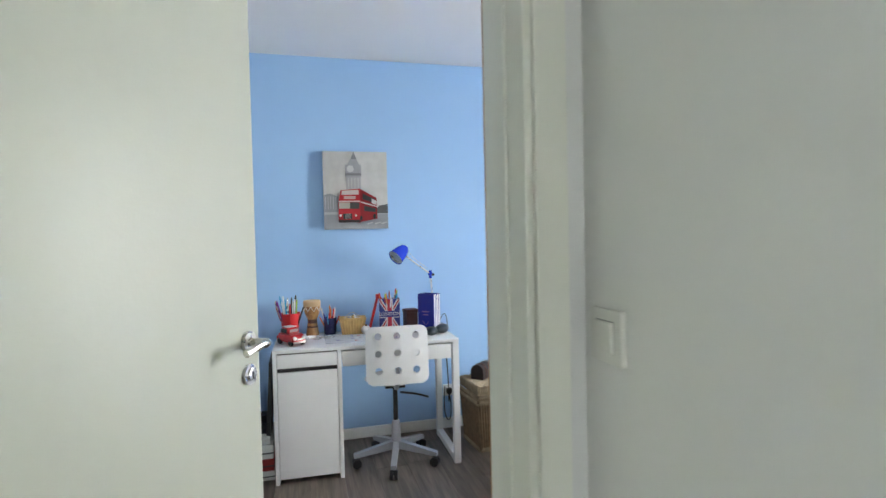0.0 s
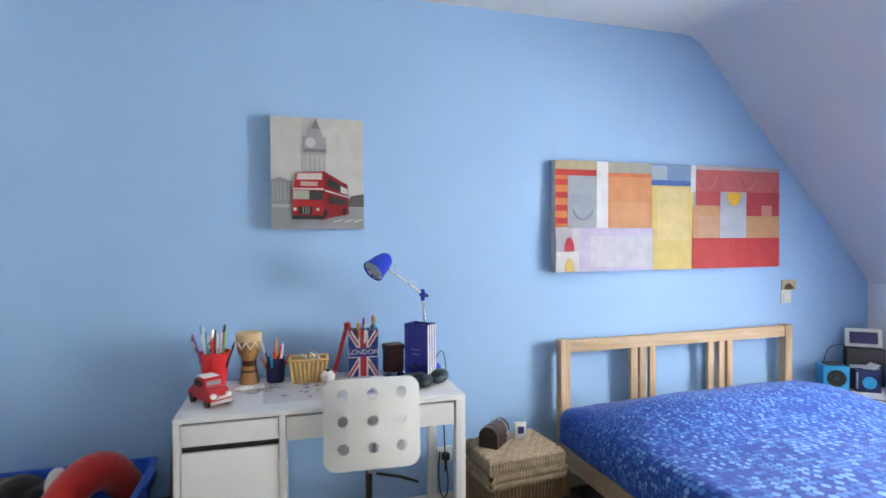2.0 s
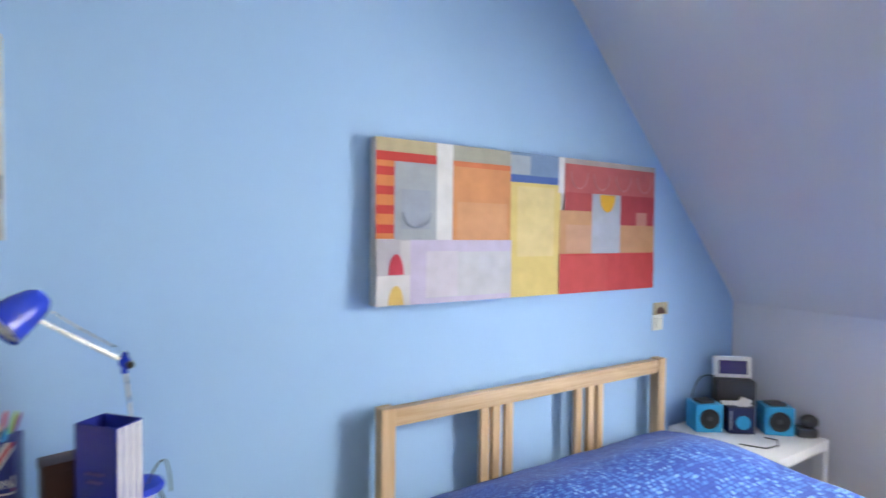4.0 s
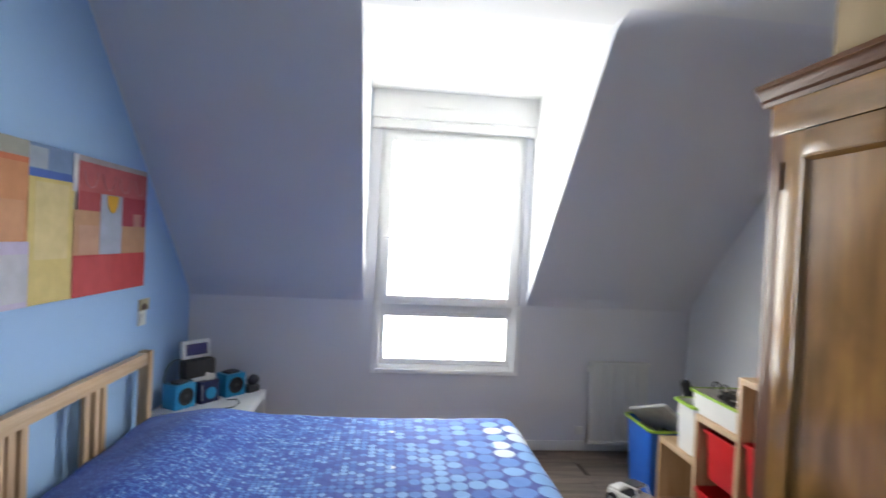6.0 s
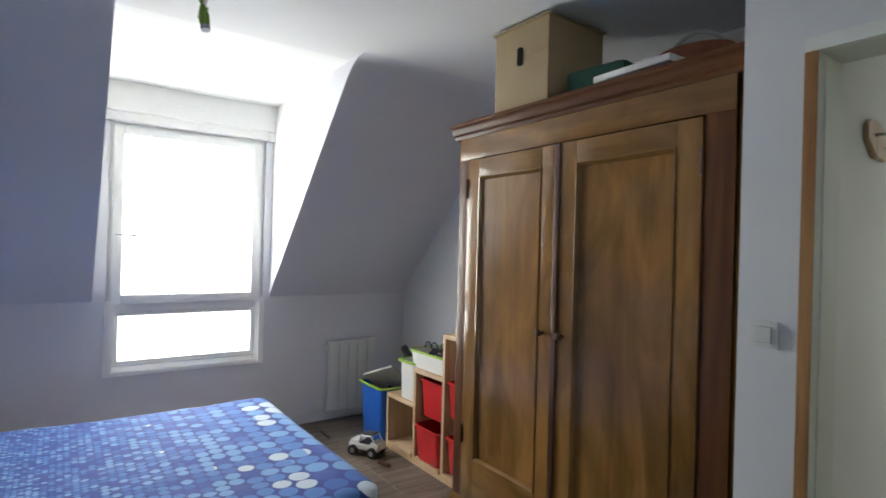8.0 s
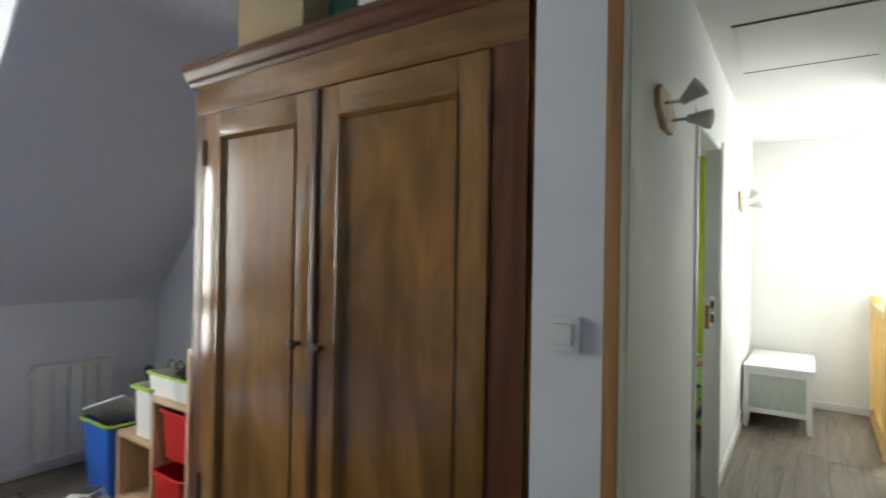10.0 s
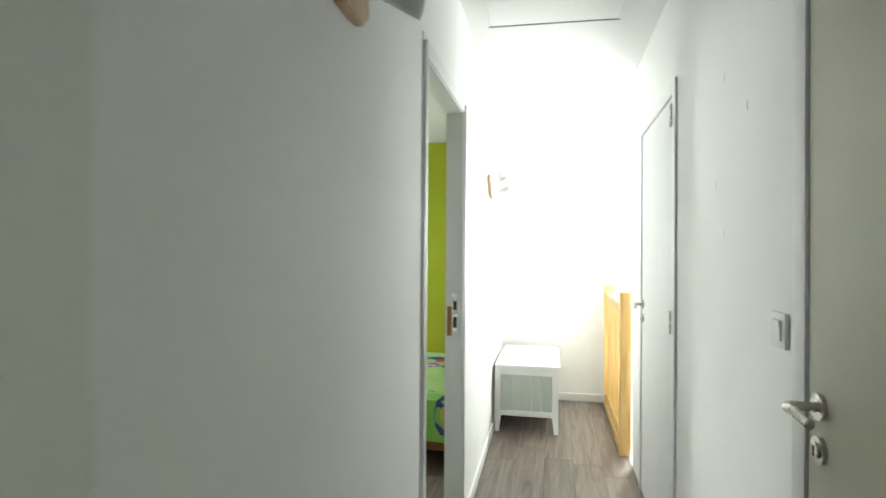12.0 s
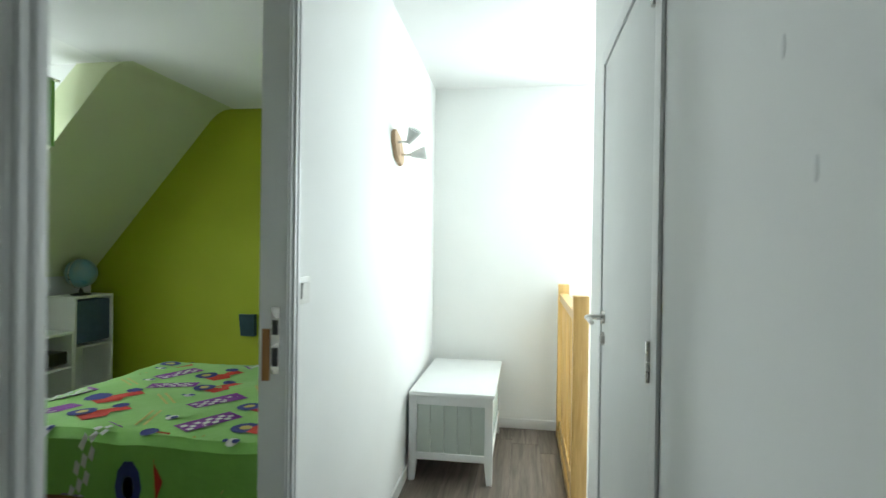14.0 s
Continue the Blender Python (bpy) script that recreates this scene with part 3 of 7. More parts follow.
# the open leaf: hinge at the west jamb, swung into the bedroom
HINGE, SWING, LEAF_W = (-0.098, 0.940), 61.4, 0.706
leaf = thing("door_1", "cream flush bedroom door standing open into the room", "door", pose(HINGE[0], HINGE[1], 0.008, 0, 0, SWING), kind="structure")
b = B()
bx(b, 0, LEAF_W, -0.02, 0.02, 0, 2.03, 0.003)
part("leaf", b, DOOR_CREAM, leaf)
lever(leaf, pose(LEAF_W - 0.050, -0.02, 1.118, 0, 0, 180))
lever(leaf, Matrix.Translation((LEAF_W - 0.050, 0.02, 1.118)) @ Matrix.Diagonal((-1, 1, 1, 1)))
for z in (0.25, 1.05, 1.78):
    b = B()
    cyl(b, (-0.006, 0.022, z), (-0.006, 0.022, z + 0.09), 0.007, seg=10)
    part("hinge", b, STEEL, leaf)
b = B()
bx(b, LEAF_W - 0.04, LEAF_W - 0.01, 0.0205, 0.028, 1.53, 1.61, 0.003)
tube(b, arc((LEAF_W - 0.025, 0.026, 1.59), (LEAF_W - 0.025, 0.075, 1.585), (LEAF_W - 0.025, 0.07, 1.63), 8), 0.008)
tube(b, arc((LEAF_W - 0.025, 0.026, 1.55), (LEAF_W - 0.025, 0.06, 1.52), (LEAF_W - 0.025, 0.062, 1.555), 8), 0.008)
single("coat_hook", b, WHITE_PL, "white plastic coat hook fixed on the open bedroom door", "hook", pose(HINGE[0], HINGE[1], 0.008, 0, 0, SWING))


def hall_door(name, y0, y1, top, material, label, hinge_at_y1=True):
    """A closed door in the west wall of the hall, facing east."""
    d = thing(name, label, "door", pose(HX0, 0, 0), kind="structure")
    b = B()
    bx(b, -0.036, 0.004, y0 + 0.002, y1 - 0.002, 0.006, top - 0.003, 0.002)
    part("leaf", b, material, d)
    for ya, yb in ((y0 - 0.06, y0 - 0.001), (y1 + 0.001, y1 + 0.06)):
        b = B()
        bx(b, 0.0005, 0.011, ya, yb, 0, top + 0.06, 0.004)
        part("architrave", b, TRIM_WHITE, d)
        b = B()
        bx(b, -0.1, 0.0, ya + 0.03 if ya < y0 - 0.03 else ya, yb if ya < y0 - 0.03 else yb - 0.03, 0, top + 0.0, 0.001)
        part("jamb", b, TRIM_WHITE, d)
    b = B()
    bx(b, 0.0005, 0.011, y0 - 0.0005, y1 + 0.0005, top + 0.001, top + 0.06, 0.004)
    part("head_architrave", b, TRIM_WHITE, d)
    b = B()
    bx(b, -0.1, -0.001, y0, y1, top, top + 0.03)
    part("head_jamb", b, TRIM_WHITE, d)
    lever(d, Matrix.Translation((0.004, y0 + 0.055, 1.105)) @ Matrix(((0, 1, 0, 0), (1, 0, 0, 0), (0, 0, 1, 0), (0, 0, 0, 1))))
    for z in (0.22, 1.05, 1.95 if top > 2.07 else 1.80):
        b = B()
        cyl(b, (0.012, y1 - 0.004, z), (0.012, y1 - 0.004, z + 0.048), 0.0085, seg=12)
        cyl(b, (0.012, y1 - 0.004, z + 0.051), (0.012, y1 - 0.004, z + 0.099), 0.0085, seg=12)
        part("hinge", b, STEEL, d, "steel barrel hinge")
    return d


hall_door("door_2", BY0, BY1, 2.06, DOOR_BEIGE, "cream flush door, closed, next to the bedroom doorway")
hall_door("door_3", RY0, RY1, 2.09, DOOR_WHITE, "white flush door, closed, before the stair rail")

# green room doorway
HG = hx((GY0 + GY1) / 2)
gd = thing("door_4_frame", "white moulded door lining of the green room", "door frame", kind="structure")
for y0, y1 in ((GY0 - 0.03, GY0), (GY1, GY1 + 0.03)):
    b = B()
    bx(b, HG - 0.006, HG + PARTY + 0.012, y0, y1, 0, GTOP, 0.002)
    part("jamb", b, TRIM_WHITE, gd)
for y0, y1 in ((GY0 - 0.07, GY0 - 0.006), (GY1 + 0.006, GY1 + 0.07)):
    b = B()
    bx(b, HG - 0.012, HG - 0.0005, y0, y1, 0, GTOP + 0.066, 0.003)
    bx(b, HG - 0.019, HG - 0.011, y0 + 0.012, y0 + 0.027, 0, GTOP + 0.05, 0.003)
    bx(b, HG - 0.019, HG - 0.011, y0 + 0.038, y0 + 0.050, 0, GTOP + 0.04, 0.003)
    part("architrave", b, TRIM_WHITE, gd)
b = B()
bx(b, HG - 0.012, HG - 0.0005, GY0 - 0.006, GY1 + 0.006, GTOP + 0.006, GTOP + 0.066, 0.003)
part("head_architrave", b, TRIM_WHITE, gd)
b = B()
bx(b, HG - 0.006, HG + PARTY + 0.012, GY0 - 0.03, GY1 + 0.03, GTOP + 0.0005, GTOP + 0.03, 0.002)
part("head_jamb", b, TRIM_WHITE, gd)
# its leaf, swung back inside against the near wall
b = B()
# strike plate on the far jamb
strike = B()
bx(strike, HG + 0.012, HG + 0.036, GY0 + 0.0005, GY0 + 0.004, 1.02, 1.20, 0.001)
part("strike_plate", strike, STEEL, gd, "steel strike plate")
bx(b, HG + 0.016, HG + 0.032, GY0 + 0.0041, GY0 + 0.0052, 1.125, 1.165)
bx(b, HG + 0.016, HG + 0.032, GY0 + 0.0041, GY0 + 0.0052, 1.04, 1.09)
part("latch_hole", b, BLACK, gd)
b = B()
bx(b, HG + 0.040, HG + 0.062, GY0 + 0.0005, GY0 + 0.003, 1.00, 1.14)
part("worn_patch", b, RAW_WOOD, gd, "worn wood patch beside the strike plate")
gl = thing("door_4", "white flush door of the green room standing open", "door", pose(HG + PARTY + 0.022, GY1 + 0.005, 0.008, 0, 0, 8), kind="structure")
b = B()
bx(b, 0.0, 0.72, 0.0, 0.04, 0, 2.03, 0.003)
part("leaf", b, DOOR_WHITE, gl)
lever(gl, pose(0.66, 0.0, 1.105, 0, 0, 180))


def dormer_window(name, w0, w1, label, handle=True):
    """A tall plastic window: opening sash over a fixed pane, shutter box above."""
    w = thing(name, label, "window", kind="structure")
    x0, x1 = 4.385, 4.46
    top = 2.30

    def rect(nm, y0, y1, z0, z1, t, xa, xb, bev=0.006):
        for p in ((y0, y0 + t, z0, z1), (y1 - t, y1, z0, z1)):
            b = B()
            bx(b, xa, xb, *p, bev)
            part(nm, b, PVC, w)
        for z in ((z0, z0 + t), (z1 - t, z1)):
            b = B()
            bx(b, xa, xb, y0 + t, y1 - t, *z, bev)
            part(nm, b, PVC, w)
    rect("window_frame", w0, w1, 0.56, top, 0.045, x0 + 0.012, x1)
    b = B()
    bx(b, x0 + 0.008, x1, w0 + 0.045, w1 - 0.045, 0.985, 1.055, 0.006)
    part("transom", b, PVC, w)
    rect("sash", w0 + 0.028, w1 - 0.028, 1.04, top - 0.028, 0.062, x0 - 0.012, x1 - 0.02)
    rect("glazing_bead", w0 + 0.0455, w1 - 0.0455, 0.606, 0.985, 0.034, x0 + 0.02, x1 - 0.01)
    for nm, z0, z1, k in (("upper_pane", 1.10, top - 0.09, 0.09), ("lower_pane", 0.638, 0.953, 0.079)):
        b = B()
        bx(b, 4.432, 4.440, w0 + k, w1 - k, z0, z1)
        p = part(nm, b, GLASS, w)
        p.visible_shadow = False
    b = B()
    bx(b, 4.350, 4.3595, w0 - 0.012, w0 + 0.03, 0.545, 1.06, 0.003)
    bx(b, 4.350, 4.3595, w1 - 0.03, w1 + 0.012, 0.545, 1.06, 0.003)
    bx(b, 4.350, 4.3595, w0 + 0.03, w1 - 0.03, 0.545, 0.575, 0.003)
    part("cover_strip", b, PVC, w)
    b = B()
    bx(b, 4.30, 4.399, w0 - 0.058, w1 + 0.068, 2.36, CEIL - 0.004, 0.004)
    part("shutter_box", b, PVC, w, "white roller shutter box")
    b = B()
    bx(b, 4.325, 4.40, w0 - 0.05, w1 + 0.06, 2.295, 2.352, 0.004)
    part("shutter_rail", b, PVC, w)
    for ya in (w0 - 0.06, w1 + 0.01):
        b = B()
        bx(b, 4.315, 4.40, ya, ya + 0.05, 2.285, 2.358, 0.005)
        part("end_cap", b, PVC, w)
    b = B()
    bx(b, 4.291, 4.30, (w0 + w1) / 2 - 0.02, (w0 + w1) / 2 + 0.24, 2.44, 2.462, 0.004)
    part("air_vent", b, PVC, w, "slim air vent")
    for z in (1.12, 2.18):
        b = B()
        cyl(b, (x0 - 0.012, w0 + 0.03, z), (x0 - 0.012, w0 + 0.03, z + 0.08), 0.008, seg=10)
        part("hinge", b, PVC, w)
    b = B()
    bx(b, x0 - 0.02, x0 - 0.012, w1 - 0.072, w1 - 0.044, 1.43, 1.56, 0.003)
    tube(b, [(x0 - 0.02, w1 - 0.058, 1.52), (x0 - 0.05, w1 - 0.058, 1.52), (x0 - 0.055, w1 - 0.075, 1.52), (x0 - 0.055, w1 - 0.17, 1.515)], 0.009)
    part("window_handle", b, PVC, w, "white window handle")


dormer_window("window_1", W0, W1, "white plastic dormer window, bright garden outside")
dormer_window("window_2", V0, V1, "white plastic dormer window of the green room")

# stairwell window
sw_ = thing("window_3", "white framed stairwell window, very bright", "window", kind="structure")
for xa, xb, z0, z1 in ((-1.499, -1.44, 1.001, 2.449), (-0.46, -0.401, 1.001, 2.449), (-1.44, -0.46, 1.001, 1.06), (-1.44, -0.46, 2.39, 2.449)):
    b = B()
    bx(b, xa, xb, HEND - 0.055, HEND - 0.005, z0, z1, 0.004)
    part("window_frame", b, PVC, sw_)
b = B()
bx(b, -1.44, -0.46, HEND - 0.035, HEND - 0.027, 1.06, 2.39)
part("pane", b, GLASS, sw_).visible_shadow = False

# ---- bedroom things ----
def make_bed():
    x0, x1, yh, yf = 1.99, 3.59, 3.70, 1.70
    o = Vector((x0, yh, 0))
    bed = thing("bed", "pale pine double bed frame with slatted headboard against the blue wall", "bed", pose(*o))
    W = x1 - x0
    for xa in (0, W - 0.055):
        b = B()
        bx(b, xa, xa + 0.055, -0.035, 0.02, 0, 0.835, 0.004)
        part("headboard_post", b, PINE_Z, bed)
    b = B()
    bx(b, 0.055, W - 0.055, -0.028, 0.012, 0.765, 0.83, 0.004)
    part("top_rail", b, PINE, bed)
    b = B()
    bx(b, 0.055, W - 0.055, -0.028, 0.012, 0.33, 0.43, 0.004)
    part("lower_rail", b, PINE, bed)
    for fr in (0.291, 0.327, 0.368, 0.622, 0.671, 0.709):
        b = B()
        bx(b, fr * W - 0.020, fr * W + 0.020, -0.019, 0.003, 0.43, 0.765, 0.002)
        part("slat", b, PINE_Z, bed)
    for xa in (-0.012, W - 0.018):
        b = B()
        bx(b, xa, xa + 0.03, yf - yh + 0.06, -0.035, 0.19, 0.345, 0.004)
        part("side_rail", b, PINE_Y, bed)
    b = B()
    bx(b, 0.018, W - 0.018, yf - yh + 0.03, yf - yh + 0.06, 0.19, 0.345, 0.004)
    part("foot_rail", b, PINE, bed)
    for xa in (0.0, W - 0.055):
        b = B()
        bx(b, xa, xa + 0.055, yf - yh + 0.03, yf - yh + 0.085, 0, 0.19, 0.004)
        part("leg", b, PINE_Z, bed)
    b = B()
    bx(b, 0.03, W - 0.03, yf - yh + 0.07, -0.045, 0.25, 0.47, 0.03)
    single("mattress", b, WHITE_PLUSH, "white mattress under the blue bed cover", "mattress", pose(*o))
    # bed cover: rounded fall over both sides and the foot
    nx, ny = 64, 80
    ov, fall = 0.02, 0.17
    L = yh - yf
    b = B()
    grid = []
    for j in range(ny + 1):
        row = []
        for i in range(nx + 1):
            u = i / nx * 2 - 1
            v = j / ny
            sx = math.copysign(abs(u), u)
            # arc length coordinates across the cover
            half = W / 2 + ov
            total = half + fall
            a = abs(sx) * total
            ax = min(a, half)
            drop = max(0.0, a - half)
            s = v * (L + 0.02 + fall)
            ay = min(s, L + 0.02)
            dropy = max(0.0, s - (L + 0.02))
            rr = 0.07
            zx = -drop - (max(0, ax - (half - rr)) ** 2) / rr * 0.5
            zy = -dropy - (max(0, ay - (L + 0.02 - rr)) ** 2) / rr * 0.5
            x = W / 2 + math.copysign(ax, sx)
            y = -ay
            # round the foot corners
            cx, cy = ax - (half - 0.16), ay - (L + 0.02 - 0.16)
            if cx > 0 and cy > 0:
                r = math.hypot(cx, cy)
                if r > 0.16:
                    k = 0.16 / r
                    x = W / 2 + math.copysign(half - 0.16 + cx * k, sx)
                    y = -(L + 0.02 - 0.16 + cy * k)
                    zx -= (r - 0.16) * 0.9
            pil = 0.125 * math.exp(-((ay - 0.38) / 0.24) ** 2) * max(0, 1 - (ax / half) ** 4)
            wob = 0.010 * noise.noise(Vector((x * 2.3, y * 2.3, 1.0))) + 0.005 * noise.noise(Vector((x * 7, y * 7, 4.0)))
            out = 0.012 * noise.noise(Vector((x * 5, y * 5, 9))) * (drop + dropy) / fall
            z = 0.495 + zx + min(0, zy) + pil + wob - 0.02 * (1 - min(1, ay / 0.1))
            z = max(z, 0.300 + 0.01 * noise.noise(Vector((x * 6, y * 6, 2))))
            row.append(b.verts.new((x + math.copysign(out, sx) * (drop > 0), y - out * (dropy > 0), z)))
        grid.append(row)
    uvl = b.loops.layers.uv.new("cloth")
    for j in range(ny):
        for i in range(nx):
            f = b.faces.new((grid[j][i], grid[j][i + 1], grid[j + 1][i + 1], grid[j + 1][i]))
            for lp, (ii, jj) in zip(f.loops, ((i, j), (i + 1, j), (i + 1, j + 1), (i, j + 1))):
                lp[uvl].uv = ((ii / nx * 2 - 1) * (W / 2 + ov + fall), jj / ny * (L + 0.02 + fall))
    cover = single("bed_cover", b, QUILT_BLUE, "deep blue bed cover with white and pale blue dots", "bed cover", pose(o.x, o.y - 0.05, 0))
    sol = cover.modifiers.new("thick", 'SOLIDIFY')
    sol.thickness, sol.offset = 0.012, -1


make_bed()


def make_desk():
    d = thing("desk", "white desk with cupboard, two drawers and metal loop leg", "desk", pose(0.204, 3.185, 0, 0, 0, -1.5))
    W, D = 1.07, 0.50
    b = B()
    bx(b, 0, W, 0, D, 0.735, 0.755, 0.004)
    part("tabletop", b, DESK_WHITE, d)
    for xa, xb, z0 in ((0.0, 0.022, 0.0), (0.355, 0.377, 0.0)):
        b = B()
        bx(b, xa, xb, 0.0, D, z0, 0.735, 0.002)
        part("side_panel", b, DESK_WHITE, d)
    b = B()
    bx(b, 0.022, 0.355, 0.02, D - 0.01, 0.03, 0.05, 0.001)
    part("bottom_panel", b, DESK_WHITE, d)
    b = B()
    bx(b, 0.022, 0.355, D - 0.012, D - 0.004, 0.05, 0.73)
    part("back_panel", b, DESK_WHITE, d)
    b = B()
    bx(b, 0.025, 0.352, 0.002, 0.018, 0.652, 0.727, 0.002)
    part("drawer_front", b, DESK_WHITE, d)
    # black sheet behind the finger gap stands in for its shade
    b = B()
    bx(b, 0.023, 0.354, 0.03, 0.034, 0.56, 0.735)
    part("gap_shade", b, BLACK, d, "black sheet for the shade in the gap above the cupboard door")
    b = B()
    bx(b, 0.025, 0.352, 0.002, 0.018, 0.030, 0.628, 0.002)
    part("cupboard_door", b, DESK_WHITE, d)
    b = B()
    bx(b, 0.382, 1.022, 0.002, 0.018, 0.640, 0.727, 0.002)
    part("drawer_front", b, DESK_WHITE, d)
    b = B()
    bx(b, 0.385, 1.02, 0.03, 0.42, 0.642, 0.72)
    part("drawer_body", b, DESK_WHITE, d)
    for ya in (0.0, D - 0.04):
        b = B()
        bx(b, W - 0.04, W, ya, ya + 0.04, 0.0, 0.735, 0.004)
        part("leg", b, DESK_WHITE, d)
    b = B()
    bx(b, W - 0.04, W, 0.04, D - 0.04, 0.006, 0.046, 0.004)
    part("leg_foot_bar", b, DESK_WHITE, d)
    b = B()
    bx(b, W - 0.04, W, 0.04, D - 0.04, 0.695, 0.735, 0.004)
    part("leg_top_bar", b, DESK_WHITE, d)
    b = B()
    bx(b, 0.377, W - 0.04, D - 0.016, D - 0.004, 0.60, 0.735)
    part("rear_rail", b, DESK_WHITE, d)


make_desk()


def make_chair():
    c = thing("swivel_chair", "white swivel chair with nine round holes in the back", "chair", pose(0.905, 3.30, 0, 0, 0, -4))
    # back: a rounded plate with nine holes, slightly curved
    b = B()
    hw, hh, rc, rh = 0.180, 0.166, 0.045, 0.0205
    loops = [[(math.copysign(hw - rc, cx) + rc * math.cos(radians(a0 + 15 * k)), math.copysign(hh - rc, cz) + rc * math.sin(radians(a0 + 15 * k)))
              for cx, cz, a0 in ((1, 1, 0), (-1, 1, 90), (-1, -1, 180), (1, -1, 270)) for k in range(7)]]
    for ci in (-1, 0, 1):
        for cj in (-1, 0, 1):
            loops.append([(ci * 0.108 + rh * math.cos(2 * math.pi * k / 20), 0.012 + cj * 0.098 + rh * math.sin(2 * math.pi * k / 20)) for k in range(20)])
    edges = []
    for lp in loops:
        vs = [b.verts.new((x, 0, z)) for x, z in lp]
        edges += [b.edges.new((vs[k], vs[(k + 1) % len(vs)])) for k in range(len(vs))]
    bmesh.ops.triangle_fill(b, use_beauty=True, use_dissolve=False, edges=edges)
    r = bmesh.ops.extrude_face_region(b, geom=list(b.faces))
    bmesh.ops.translate(b, vec=(0, 0.013, 0), verts=[v for v in r["geom"] if isinstance(v, bmesh.types.BMVert)])
    for v in b.verts:
        v.co.y += 0.022 * (v.co.x / hw) ** 2
    bmesh.ops.transform(b, matrix=pose(0, -0.20, 0.695, -6, 0, 0), verts=b.verts)
    part("backrest", b, DESK_WHITE, c, "white moulded back with nine round holes")
    b = B()
    lathe(b, [(0.0, 0.0), (0.17, 0.004), (0.182, 0.012), (0.17, 0.020), (0.0, 0.014)], 28)
    bmesh.ops.transform(b, matrix=Matrix.Translation((0, 0.115, 0.475)) @ Matrix.Diagonal((0.98, 1.0, 1, 1)), verts=b.verts)
    part("seat", b, DESK_WHITE, c)
    b = B()
    tube(b, arc((0, -0.02, 0.465), (0, -0.19, 0.47), (0, -0.185, 0.62), 10), 0.012)
    part("back_bracket", b, GREY_METAL, c)
    b = B()
    cyl(b, (0, 0, 0.24), (0, 0, 0.49), 0.014)
    bx(b, -0.06, 0.06, -0.02, 0.10, 0.455, 0.478, 0.005)
    part("gas_lift", b, BLACK, c)
    b = B()
    tube(b, [(0.03, -0.02, 0.43), (0.12, -0.06, 0.425), (0.19, -0.09, 0.41)], 0.006)
    part("lever", b, BLACK, c)
    b = B()
    lathe(b, [(0.030, 0.09), (0.030, 0.12), (0.026, 0.24), (0.018, 0.26)], 20)
    part("column", b, GREY_METAL, c)
    for k in range(5):
        a = radians(72 * k - 100)
        m = Matrix.Rotation(a, 4, 'Z')
        b = B()
        prism(b, [(0.02, 0.085), (0.02, 0.135), (0.26, 0.085), (0.26, 0.062)], 'y', -0.016, 0.016)
        bmesh.ops.transform(b, matrix=m, verts=b.verts)
        leg = part("base_leg", b, GREY_METAL, c)
        b = B()
        cyl(b, (0.245, -0.022, 0.028), (0.245, -0.004, 0.028), 0.027, seg=16)
        cyl(b, (0.245, 0.004, 0.028), (0.245, 0.022, 0.028), 0.027, seg=16)
        cyl(b, (0.245, 0, 0.03), (0.245, 0, 0.07), 0.012, seg=10)
        bmesh.ops.transform(b, matrix=m, verts=b.verts)
        part("castor", b, BLACK, leg)


make_chair()


